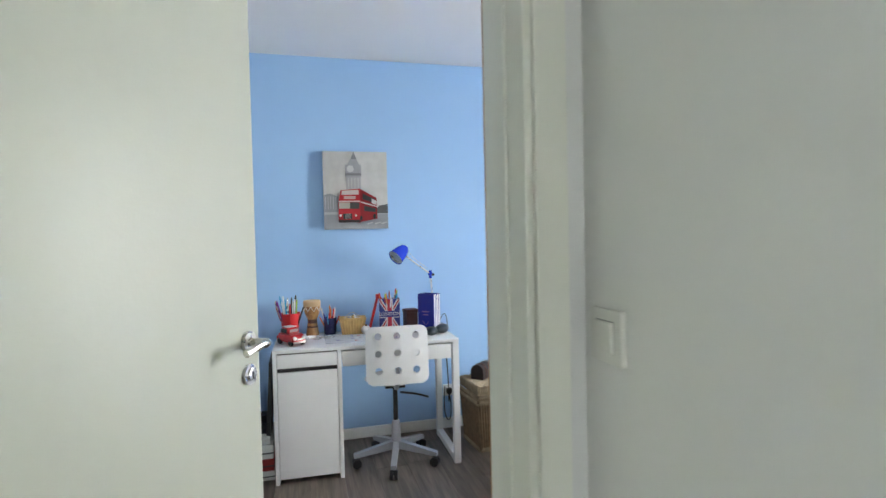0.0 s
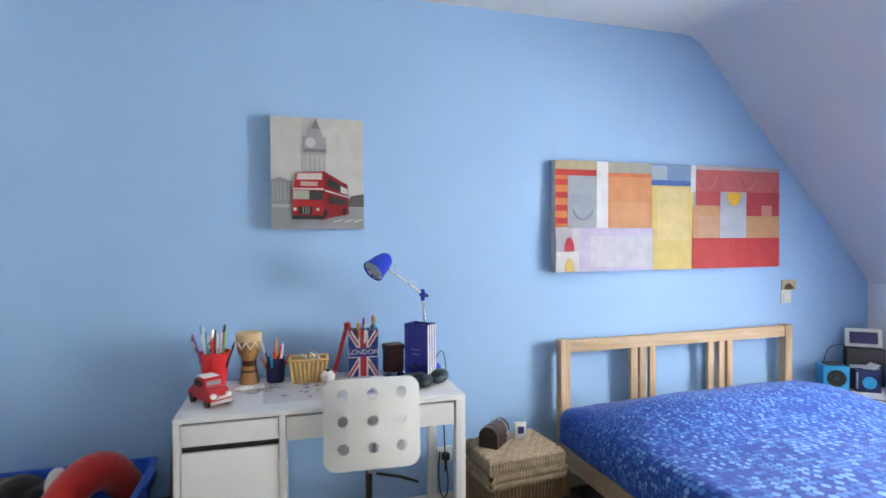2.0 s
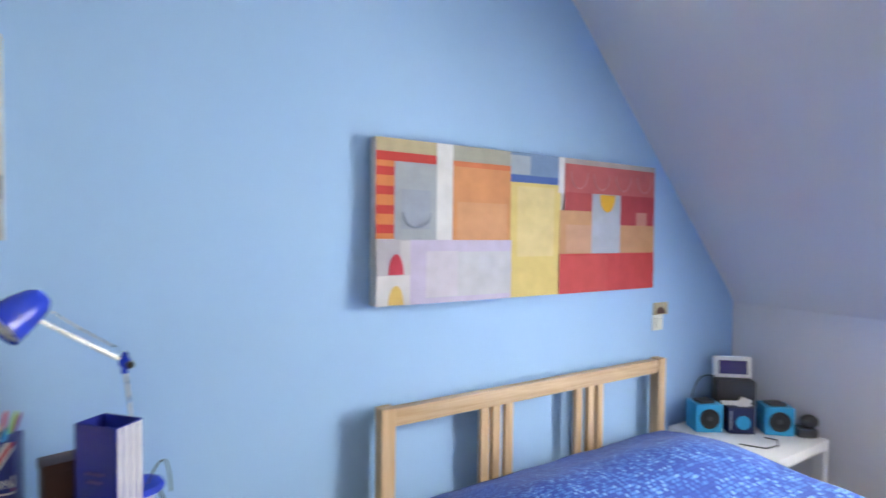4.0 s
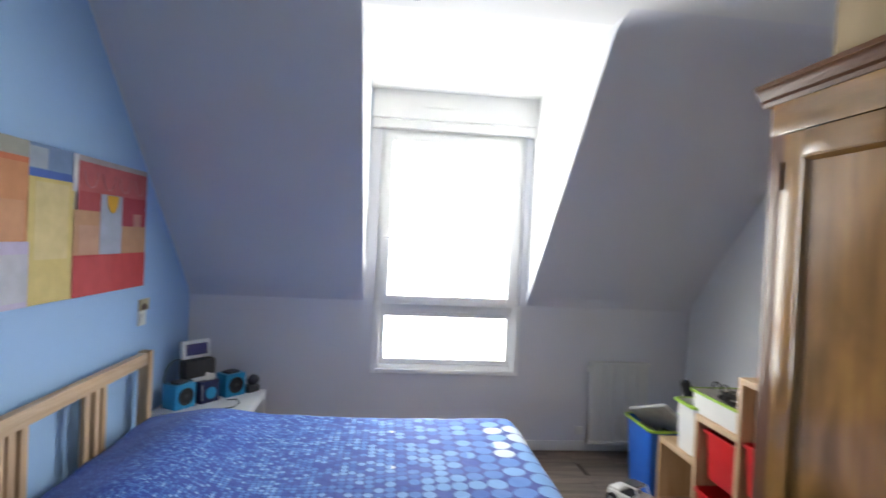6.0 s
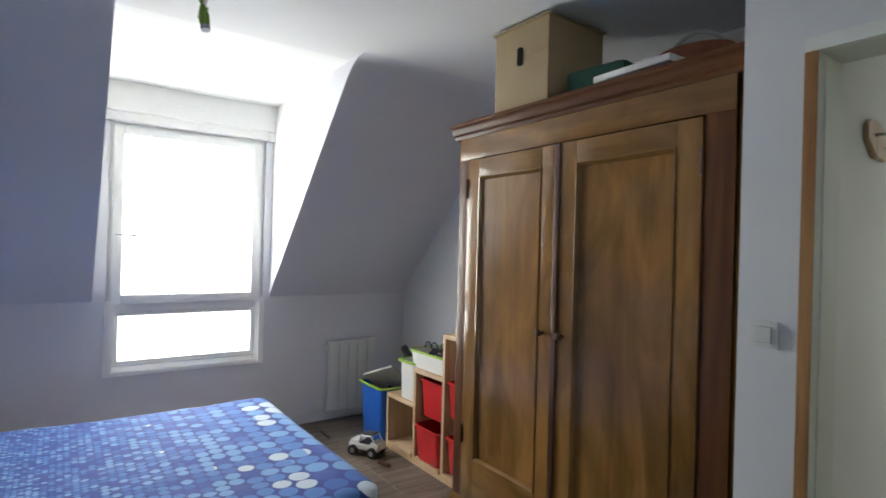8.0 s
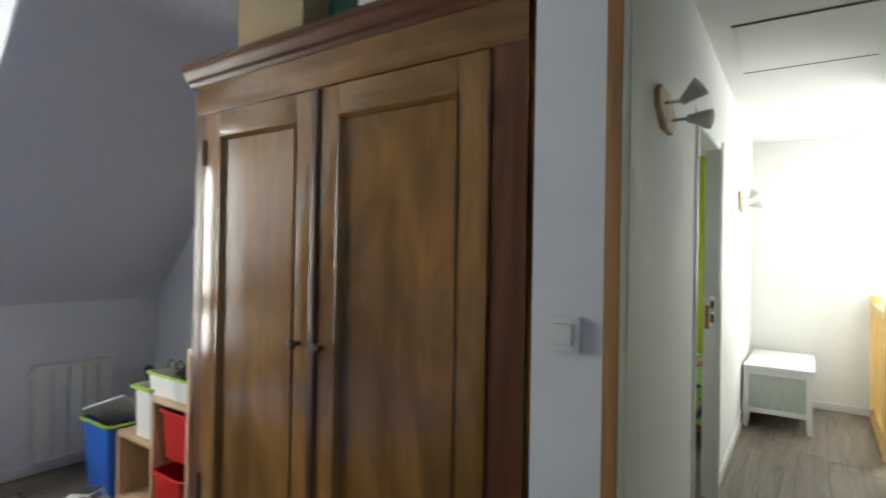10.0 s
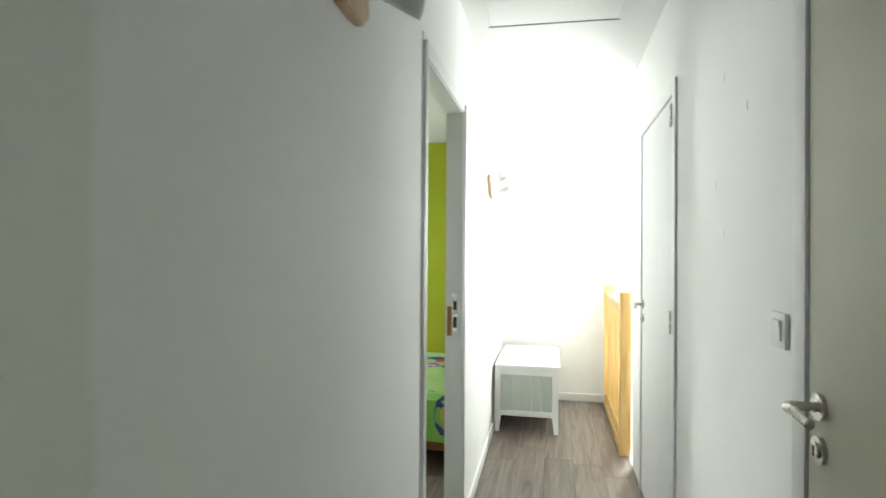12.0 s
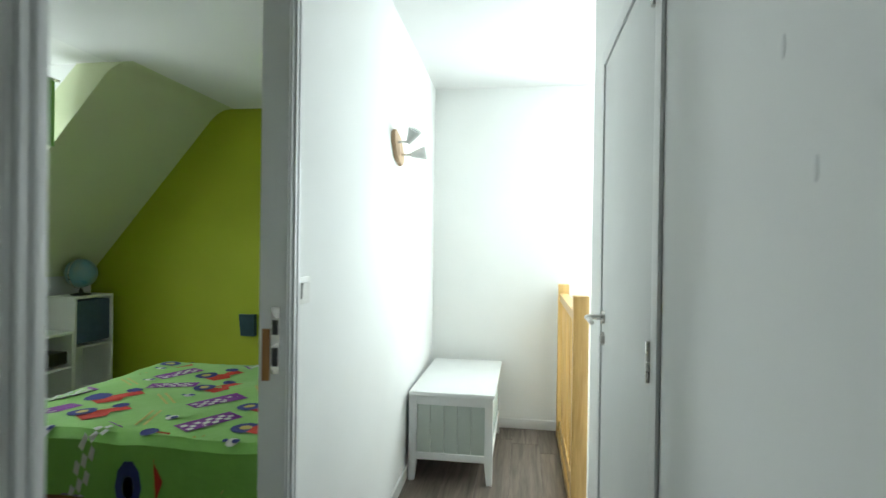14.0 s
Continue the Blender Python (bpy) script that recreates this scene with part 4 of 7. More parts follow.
def make_wardrobe():
    x0, x1, yf, yb = 0.955, 2.425, 0.978, 0.36
    w = thing("wardrobe", "old waxed honey-brown two-door wardrobe with a moulded cornice", "wardrobe", pose(x0, yf, 0))
    W, D = x1 - x0, yf - yb
    for xa in (0, W - 0.03):
        b = B()
        bx(b, xa, xa + 0.03, -D, -0.002, 0.0, 2.06)
        part("side_panel", b, OLD_OAK, w)
    for xa, xb, mt in ((0.0, 0.104, OLD_RED_SHADED), (W - 0.075, W, OLD_RED_SHADED)):
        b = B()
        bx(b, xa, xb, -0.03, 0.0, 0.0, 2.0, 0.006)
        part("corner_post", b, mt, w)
    b = B()
    bx(b, 0.0, W, -0.03, 0.001, 1.958, 2.075, 0.003)
    part("frieze", b, OLD_OAK_X, w)
    b = B()
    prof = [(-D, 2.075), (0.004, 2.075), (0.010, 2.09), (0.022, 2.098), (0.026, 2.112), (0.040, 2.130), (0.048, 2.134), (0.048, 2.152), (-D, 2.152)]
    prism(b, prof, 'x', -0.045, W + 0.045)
    part("cornice", b, OLD_RED_SHADED_X, w, "moulded cornice")
    b = B()
    bx(b, 0.03, W - 0.03, -D, -D + 0.012, 0.1, 2.05)
    part("back_panel", b, OLD_DARK, w)
    b = B()
    prism(b, [(-0.03, 0.0), (0.014, 0.0), (0.014, 0.13), (0.006, 0.15), (0.0, 0.16), (-0.03, 0.16)], 'x', -0.008, W + 0.008)
    part("plinth", b, OLD_OAK_X, w)
    b = B()
    bx(b, 0.03, W - 0.03, -D + 0.012, -0.03, 0.14, 0.16)
    part("bottom_panel", b, OLD_DARK, w)
    gap = 1.709 - x0

    def door(xa, xb, knob_x):
        d = part("door", bx(B(), xa, xa + 0.095, -0.022, 0.006, 0.166, 1.952, 0.003), OLD_OAK, w)
        # frame and panel
        part("stile", bx(B(), xb - 0.095, xb, -0.022, 0.006, 0.166, 1.952, 0.003), OLD_OAK, d)
        part("top_rail", bx(B(), xa + 0.095, xb - 0.095, -0.022, 0.006, 1.862, 1.952, 0.002), OLD_OAK_X, d)
        part("bottom_rail", bx(B(), xa + 0.095, xb - 0.095, -0.022, 0.006, 0.166, 0.38, 0.002), OLD_OAK_X, d)
        part("panel", bx(B(), xa + 0.09, xb - 0.09, -0.018, -0.008, 0.37, 1.87), OLD_OAK, d)
        for p in ((xa + 0.095, xa + 0.115, 0.38, 1.862), (xb - 0.115, xb - 0.095, 0.38, 1.862)):
            bb = B()
            prism(bb, [(p[0], -0.008), (p[0], 0.010), (p[0] + 0.007, 0.011), (p[0] + 0.013, 0.004), (p[1], -0.008)] if p[0] < (xa + xb) / 2 else
                  [(p[1], -0.008), (p[1], 0.010), (p[1] - 0.007, 0.011), (p[1] - 0.013, 0.004), (p[0], -0.008)], 'z', p[2], p[3])
            part("moulding", bb, OLD_OAK, d)
        for z, s in ((0.38, 1), (1.862, -1)):
            bb = B()
            prism(bb, [(-0.008, z), (0.010, z), (0.011, z + s * 0.007), (0.004, z + s * 0.013), (-0.008, z + s * 0.020)], 'x', xa + 0.096, xb - 0.096)
            part("moulding", bb, OLD_OAK_X, d)
        bb = B()
        lathe(bb, [(0.008, 0), (0.007, 0.014), (0.015, 0.022), (0.017, 0.030), (0.012, 0.038), (0.0, 0.040)], 16, Matrix.Translation((knob_x, 0.006, 1.115)) @ Matrix.Rotation(radians(-90), 4, 'X'))
        part("knob", bb, OLD_DARK, d, "dark turned knob")
        return d
    door(0.107, gap - 0.004, gap - 0.045)
    door(gap + 0.004, W - 0.078, gap + 0.070)
    part("meeting_strip", bx(B(), gap - 0.016, gap + 0.012, 0.0065, 0.016, 0.17, 1.95, 0.004), OLD_DARK, w)
    for z in (0.45, 1.75):
        for xa in (0.106, W - 0.078):
            b = B()
            cyl(b, (xa, 0.01, z), (xa, 0.01, z + 0.10), 0.006, seg=10)
            part("hinge", b, OLD_DARK, w)


make_wardrobe()


# ---- pictures on the blue wall ----
PALETTE = {}


def paint(r, g, b):
    key = (r, g, b)
    if key not in PALETTE:
        PALETTE[key] = mat("canvas_paint", key, 0.75, vary=0.12, scale=14, bump=0.12, bscale=320)
    return PALETTE[key]


def canvas_blocks(root, w, h, blocks, nm="painted_field"):
    """Flat painted fields, as fractions of the canvas from its top left; later ones lie on top."""
    for k, (u0, u1, v0, v1, c) in enumerate(blocks):
        b = B()
        y = -0.0004 * (k + 1)
        bx(b, u0 * w, u1 * w, y - 0.0004, y, (1 - v1) * h, (1 - v0) * h)
        part(nm, b, paint(*c), root, smooth=False)


def dome(root, w, h, u, v, du, dv, c, k, flip=False):
    pts = [(u + du * math.cos(t), v - dv * math.sin(t) * (-1 if flip else 1)) for t in [math.pi * i / 12 for i in range(13)]]
    b = B()
    prism(b, [(p * w, (1 - q) * h) for p, q in pts], 'y', -0.0004 * k - 0.0004, -0.0004 * k)
    part("painted_shape", b, paint(*c), root, smooth=False)


def make_abstract():
    w, h = 1.535, 0.602
    r = thing("abstract_painting", "long unframed canvas with red, yellow and grey colour fields", "painting", pose(1.98, 3.712, 1.195))
    b = B()
    bx(b, 0, w, 0, 0.044, 0, h, 0.002)
    part("canvas", b, paint(0.55, 0.55, 0.58), r)
    red, orange, rose, tan = (0.50, 0.035, 0.03), (0.62, 0.20, 0.06), (0.42, 0.06, 0.07), (0.50, 0.27, 0.14)
    grey, white, yellow, lav = (0.34, 0.37, 0.42), (0.66, 0.66, 0.68), (0.62, 0.49, 0.18), (0.50, 0.45, 0.62)
    bl = [(0.0, 0.164, 0, 0.085, (0.45, 0.38, 0.24)), (0.0, 0.164, 0.08, 0.14, red), (0.0, 0.051, 0.135, 0.60, orange)]
    bl += [(0.0, 0.049, 0.17 + 0.115 * k, 0.222 + 0.115 * k, red) for k in range(4)]
    bl += [(0.048, 0.164, 0.135, 0.605, grey), (0.066, 0.146, 0.30, 0.54, (0.30, 0.34, 0.42)), (0.164, 0.211, 0, 0.61, white), (0.211, 0.395, 0, 0.11, (0.36, 0.36, 0.31)),
           (0.211, 0.4, 0.10, 0.605, (0.60, 0.26, 0.11)), (0.211, 0.4, 0.10, 0.135, (0.60, 0.17, 0.07)), (0.224, 0.385, 0.36, 0.60, (0.60, 0.30, 0.15)),
           (0.395, 0.575, 0, 0.215, (0.16, 0.26, 0.44)), (0.395, 0.464, 0.02, 0.15, (0.34, 0.40, 0.48)), (0.395, 0.57, 0.155, 0.215, (0.05, 0.12, 0.40)),
           (0.395, 0.58, 0.205, 1.0, yellow), (0.419, 0.555, 0.23, 0.72, (0.64, 0.52, 0.25)), (0.57, 0.596, 0, 0.26, white),
           (0.593, 1.0, 0.035, 0.27, (0.45, 0.10, 0.11)), (0.593, 1.0, 0.0, 0.04, (0.42, 0.36, 0.36)), (0.593, 0.711, 0.25, 0.385, rose), (0.831, 1.0, 0.25, 0.49, (0.36, 0.03, 0.05)),
           (0.575, 0.711, 0.385, 0.71, tan), (0.831, 1.0, 0.485, 0.71, tan), (0.601, 0.706, 0.49, 0.70, (0.52, 0.30, 0.20)), (0.909, 0.96, 0.38, 0.485, (0.50, 0.22, 0.18)),
           (0.706, 0.833, 0.25, 0.71, (0.38, 0.42, 0.52)), (0.575, 1.0, 0.705, 1.0, (0.47, 0.035, 0.045)), (0.575, 0.776, 0.72, 0.99, (0.50, 0.05, 0.055)),
           (0.083, 0.397, 0.605, 1.0, lav), (0.132, 0.395, 0.68, 0.965, (0.50, 0.51, 0.57)), (0.132, 0.224, 0.675, 0.96, (0.56, 0.53, 0.62)),
           (0.0, 0.088, 0.605, 0.825, (0.42, 0.40, 0.46)), (0.0, 0.088, 0.82, 1.0, (0.62, 0.61, 0.63)), (0.061, 0.088, 0.61, 0.82, (0.52, 0.51, 0.54))]
    canvas_blocks(r, w, h, bl)
    n = len(bl) + 2
    dome(r, w, h, 0.050, 0.815, 0.020, 0.125, (0.50, 0.03, 0.06), n)
    dome(r, w, h, 0.050, 0.995, 0.020, 0.115, (0.60, 0.42, 0.12), n)
    dome(r, w, h, 0.770, 0.255, 0.034, 0.135, (0.68, 0.38, 0.03), n + 1, True)
    for u in (0.648, 0.743, 0.841, 0.942):
        b = B()
        tube(b, [((u + 0.035 * math.cos(t)) * w, -0.0004 * n - 0.0008, (1 - (0.10 + 0.12 * math.sin(t))) * h) for t in [math.pi * i / 10 for i in range(11)]], 0.0022, 5)
        part("painted_line", b, paint(0.52, 0.22, 0.24), r)
    b = B()
    tube(b, [((0.106 + 0.038 * math.cos(t)) * w, -0.0004 * n, (1 - (0.44 + 0.09 * math.sin(t))) * h) for t in [math.pi * i / 10 for i in range(11)]], 0.003, 5)
    part("painted_line", b, paint(0.22, 0.26, 0.33), r)


make_abstract()


def make_bus_picture():
    w, h = 0.424, 0.516
    r = thing("bus_picture", "canvas print of a red double-decker bus before a grey clock tower", "picture", pose(0.532, 3.713, 1.428))
    b = B()
    bx(b, 0, w, 0, 0.042, 0, h, 0.002)
    part("canvas", b, paint(0.56, 0.55, 0.53), r)
    k = [0]

    def poly(pts, c, nm="printed_shape"):
        k[0] += 1
        b = B()
        y = -0.0004 * k[0]
        prism(b, [(u * w, (1 - v) * h) for u, v in pts], 'y', y - 0.0004, y)
        part(nm, b, paint(*c), r, smooth=False)

    def rect(u0, u1, v0, v1, c, nm="printed_shape"):
        poly([(u0, v0), (u1, v0), (u1, v1), (u0, v1)], c, nm)
    G, D = (0.36, 0.36, 0.37), (0.22, 0.22, 0.23)
    rect(0, 1, 0.80, 1, (0.30, 0.31, 0.33))
    rect(0.0, 1, 0.76, 0.81, (0.42, 0.42, 0.43))
    poly([(0.0, 0.56), (0.10, 0.54), (0.22, 0.58), (0.22, 0.78), (0, 0.78)], (0.27, 0.28, 0.30))
    for u in (0.02, 0.06, 0.10, 0.14, 0.18):
        rect(u, u + 0.012, 0.58, 0.74, (0.40, 0.41, 0.43))
    poly([(0.80, 0.76), (0.86, 0.70), (1.0, 0.68), (1.0, 0.80), (0.80, 0.80)], (0.12, 0.12, 0.12))
    # clock tower
    rect(0.35, 0.58, 0.33, 0.50, (0.40, 0.40, 0.41), "tower")
    rect(0.34, 0.59, 0.17, 0.33, G, "tower")
    rect(0.34, 0.59, 0.28, 0.31, D, "tower")
    poly([(0.37, 0.17), (0.42, 0.10), (0.52, 0.10), (0.56, 0.17)], G, "tower")
    poly([(0.43, 0.10), (0.475, 0.0), (0.52, 0.10)], D, "tower")
    poly([(0.42 + 0.055 * math.cos(t), 0.225 + 0.045 * math.sin(t)) for t in [2 * math.pi * i / 16 for i in range(16)]], (0.58, 0.58, 0.57), "clock_face")
    for u in (0.38, 0.43, 0.48, 0.53):
        rect(u, u + 0.015, 0.34, 0.48, (0.50, 0.50, 0.50))
    # bus
    R, RD = (0.42, 0.012, 0.02), (0.26, 0.01, 0.015)
    poly([(0.22, 0.90), (0.22, 0.66), (0.26, 0.50), (0.56, 0.48), (0.56, 0.92)], R, "bus_front")
    poly([(0.56, 0.48), (0.82, 0.60), (0.83, 0.87), (0.56, 0.91)], RD, "bus_side")
    poly([(0.28, 0.505), (0.54, 0.495), (0.54, 0.555), (0.27, 0.56)], (0.55, 0.50, 0.47), "bus_window")
    rect(0.31, 0.49, 0.575, 0.615, (0.50, 0.36, 0.32), "bus_sign")
    rect(0.23, 0.40, 0.655, 0.735, (0.40, 0.38, 0.33), "bus_window")
    rect(0.40, 0.55, 0.655, 0.74, (0.05, 0.05, 0.05), "bus_window")
    rect(0.22, 0.56, 0.635, 0.648, (0.62, 0.58, 0.55), "bus_stripe")
    poly([(0.57, 0.645), (0.82, 0.705), (0.82, 0.718), (0.57, 0.66)], (0.60, 0.56, 0.54), "bus_stripe")
    poly([(0.60, 0.54), (0.80, 0.62), (0.80, 0.675), (0.60, 0.615)], (0.04, 0.04, 0.045), "bus_window")
    poly([(0.74, 0.61), (0.815, 0.64), (0.815, 0.69), (0.74, 0.67)], (0.55, 0.54, 0.53), "bus_window")
    poly([(0.62, 0.70), (0.80, 0.735), (0.80, 0.785), (0.62, 0.77)], (0.05, 0.05, 0.055), "bus_window")
    rect(0.29, 0.43, 0.80, 0.87, (0.03, 0.03, 0.03), "bus_grille")
    for u in (0.33, 0.36, 0.39):
        rect(u, u + 0.008, 0.80, 0.87, (0.45, 0.42, 0.40))
    for u in (0.25, 0.49):
        poly([(u + 0.018 * math.cos(t), 0.825 + 0.015 * math.sin(t)) for t in [2 * math.pi * i / 12 for i in range(12)]], (0.66, 0.64, 0.58), "bus_headlight")
    for u, v in ((0.57, 0.86), (0.78, 0.84)):
        poly([(u + 0.022 * math.cos(t), v + 0.032 * math.sin(t)) for t in [2 * math.pi * i / 14 for i in range(14)]], (0.02, 0.02, 0.02), "bus_wheel")
    rect(0.22, 0.56, 0.88, 0.915, (0.04, 0.03, 0.03), "bus_bumper")
    for u in (0.66, 0.78, 0.88):
        poly([(u, 0.93), (u + 0.09, 0.91), (u + 0.10, 0.92), (u + 0.01, 0.945)], (0.50, 0.50, 0.50), "road_mark")


make_bus_picture()


# ---- things on the desk ----
def pens(root, n, r, z0, z1, cols, seed):
    q = random.Random(seed)
    for i in range(n):
        a, t = 2 * math.pi * i / n + q.random(), q.uniform(0.3, 1)
        p = Vector((0.4 * r * math.cos(a), 0.4 * r * math.sin(a), z0))
        e = Vector((1.6 * t * r * math.cos(a), 1.6 * t * r * math.sin(a), q.uniform(z1 - 0.05, z1 + 0.02)))
        b = B()
        cyl(b, p, e, 0.0046, seg=7)
        d = (e - p).normalized()
        cyl(b, e, e + d * 0.012, 0.0046, 0.0012, seg=7)
        part("pen", b, q.choice(cols), root)


PENS = [RED, NAVY, LIME, WHITE_PL, BLACK, CYAN, mat("orange_plastic", (0.7, 0.2, 0.03), 0.4), mat("purple_plastic", (0.2, 0.03, 0.3), 0.4), STEEL]
DZ = 0.755

cup = thing("pen_cup", "red plastic cup full of pens on the desk", "pen cup", pose(0.300, 3.575, DZ))
b = B()
lathe(b, [(0.042, 0), (0.043, 0.004), (0.063, 0.150), (0.065, 0.152), (0.062, 0.154), (0.059, 0.146), (0.040, 0.006), (0, 0.006)], 28)
part("cup", b, RED, cup)
pens(cup, 26, 0.058, 0.01, 0.235, PENS + [WHITE_PL, STEEL, PAPER], 4)

pot = thing("pencil_pot", "dark blue translucent pencil pot on the desk", "pencil pot", pose(0.545, 3.60, DZ))
b = B()
lathe(b, [(0.037, 0), (0.038, 0.004), (0.042, 0.105), (0.040, 0.107), (0.038, 0.1), (0.035, 0.006), (0, 0.006)], 24)
part("pot", b, mat("dark_violet_plastic", (0.03, 0.035, 0.12), 0.25, vary=0.2, scale=40), pot)
pens(pot, 14, 0.038, 0.01, 0.15, PENS, 9)

drum = thing("djembe", "small carved wooden hand drum on the desk", "drum", pose(0.435, 3.61, DZ))
b = B()
lathe(b, [(0.040, 0), (0.042, 0.004), (0.034, 0.05), (0.028, 0.09), (0.030, 0.105), (0.046, 0.14), (0.052, 0.175), (0.052, 0.215), (0.045, 0.216)], 28)
part("body", b, DRUM, drum)
b = B()
lathe(b, [(0.053, 0.185), (0.0545, 0.215), (0.05, 0.222), (0.0, 0.223)], 28)
part("drum_head", b, SKIN_TAN, drum)
b = B()
lathe(b, [(0.0345, 0.05), (0.0305, 0.07), (0.0288, 0.09), (0.0305, 0.102)], 28)
part("carved_band", b, mat("dark_carved_wood", (0.09, 0.03, 0.015), 0.5, vary=0.3, scale=60), drum, "dark carved waist band")
for i in range(9):
    a = 2 * math.pi * i / 9
    b = B()
    pts = [Vector((0.0545 * math.cos(a + s * 0.33), 0.0545 * math.sin(a + s * 0.33), 0.185 - 0.03 * (1 - abs(s)))) for s in (-1, -0.5, 0, 0.5, 1)]
    tube(b, pts, 0.002, 5)
    part("cord", b, PAPER, drum)

bask = thing("small_basket", "little golden woven basket holding odds and ends", "basket", pose(0.685, 3.57, DZ, 0, 0, -4))
b = B()
prism(b, [(-0.068, 0), (0.068, 0), (0.082, 0.10), (0.076, 0.10), (0.063, 0.008), (-0.063, 0.008), (-0.076, 0.10), (-0.082, 0.10)], 'y', -0.045, 0.045)
part("body", b, BASKET_TAN, bask)
for y in (-0.048, 0.048):
    b = B()
    prism(b, [(-0.068, 0), (0.068, 0), (0.082, 0.10), (-0.082, 0.10)], 'y', y - 0.004, y + 0.004)
    part("end_wall", b, BASKET_TAN, bask)
for i in range(9):
    x = -0.066 + 0.0165 * i
    b = B()
    tube(b, [(x * 0.95, -0.053, 0.004), (x * 1.18, -0.054, 0.095)], 0.006, 6)
    part("stake", b, BASKET_TAN, bask)
b = B()
tube(b, [(-0.083, -0.053, 0.1), (0.083, -0.053, 0.1), (0.083, 0.05, 0.1), (-0.083, 0.05, 0.1), (-0.083, -0.053, 0.1)], 0.006, 8)
part("rim", b, BASKET_TAN, bask)
q = random.Random(2)
for i in range(7):
    b = B()
    p = Vector((q.uniform(-0.05, 0.05), q.uniform(-0.02, 0.03), 0.085))
    tube(b, [p, p + Vector((q.uniform(-0.04, 0.04), 0.0, q.uniform(0.02, 0.045)))], 0.007, 7)
    part("stick", b, q.choice([PAPER, GREY_CLOTH, BASKET_TAN, DARK_GREEN]), bask)
b = B()
tube(b, arc((-0.06, 0, 0.08), (0, 0, 0.19), (0.06, 0, 0.08), 10), 0.002, 5)
part("wire", b, STEEL, bask)

bell = thing("white_ornament", "round white ornament with a tan button on top", "ornament", pose(0.762, 3.50, DZ))
b = B()
ball(b, (0, 0, 0.029), 0.031, 0.031, 0.029, 18)
part("body", b, PAPER, bell)
b = B()
ball(b, (0, -0.008, 0.058), 0.008, seg=10)
part("button", b, BROWN, bell)
b = B()
cyl(b, (0.800, 3.63, DZ + 0.004), (0.862, 3.64, DZ + 0.225), 0.0095, seg=8)
bx(b, 0.848, 0.876, 3.625, 3.655, DZ + 0.21, DZ + 0.237, 0.004)
single("giant_pencil", b, RED, "oversized red pencil leaning on the printed tin", "pencil")

# tin with a flag print
tin = thing("flag_tin", "tin pen holder printed with a red, white and blue flag", "pen holder", pose(0.93, 3.60, DZ, 0, 0, -6))
TW, TH = 0.134, 0.21
FB, FR, FW = mat("flag_blue", (0.02, 0.03, 0.20), 0.4), mat("flag_red", (0.48, 0.02, 0.04), 0.4), mat("flag_white", (0.66, 0.64, 0.62), 0.4)
b = B()
bx(b, -TW / 2, TW / 2, -0.04, 0.04, 0, TH, 0.003)
part("box", b, FB, tin)
for k, (mt, hw) in enumerate(((FW, 0.016), (FR, 0.006))):
    for s in (1, -1):
        L = math.hypot(TW, TH)
        dx, dz = hw * TH / L, hw * TW / L
        b = B()
        y = -0.0405 - 0.0005 * k
        X, Z0, Z1 = TW / 2 - 0.001, 0.001, TH - 0.001
        pts = [(-X * s, Z0), (-X * s + s * hw, Z0), (X * s, Z1 - hw), (X * s, Z1), (X * s - s * hw, Z1), (-X * s, Z0 + hw)]
        prism(b, pts, 'y', y - 0.0004, y)
        part("flag_diagonal", b, mt, tin, smooth=False)
for k, (mt, hw) in enumerate(((FW, 0.022), (FR, 0.014))):
    b = B()
    y = -0.0416 - 0.0005 * k
    bx(b, -hw, hw, y - 0.0004, y, 0.001, TH - 0.001)
    part("flag_cross", b, mt, tin, smooth=False)
    b = B()
    bx(b, -TW / 2 + 0.001, TW / 2 - 0.001, y - 0.0004, y, TH * 0.52 - hw, TH * 0.52 + hw)
    part("flag_cross", b, mt, tin, smooth=False)
b = B()
bx(b, -TW / 2 + 0.004, TW / 2 - 0.004, -0.0434, -0.0428, 0.092, 0.132, 0.0002)
part("emblem", b, FB, tin)


def lettering(txt, size, m, material, parent):
    cu = bpy.data.curves.new("text", 'FONT')
    cu.body, cu.size, cu.align_x, cu.align_y, cu.extrude = txt, size, 'CENTER', 'CENTER', 0.0006
    o = new("lettering", cu)
    dg = bpy.context.evaluated_depsgraph_get()
    me = bpy.data.meshes.new_from_object(o.evaluated_get(dg))
    bpy.data.objects.remove(o)
    me.materials.clear()
    me.materials.append(material)
    ob = new("lettering", me)
    ob.parent = parent
    ob.matrix_basis = m
    return ob


lettering("LONDON", 0.031, pose(0, -0.0438, 0.112, 90, 0, 0), FW, tin)
pens(tin, 16, 0.05, 0.10, 0.255, PENS + [FISH_RED], 12)

b = B()
bx(b, -0.04, 0.04, -0.035, 0.035, 0, 0.105, 0.004)
dk = thing("dark_box", "small dark brown trinket box on the desk", "box", pose(1.075, 3.62, DZ, 0, 0, 12))
part("body", b, BROWN, dk)
b = B()
bx(b, -0.043, 0.043, -0.038, 0.038, 0.105, 0.13, 0.005)
part("lid", b, BROWN, dk)

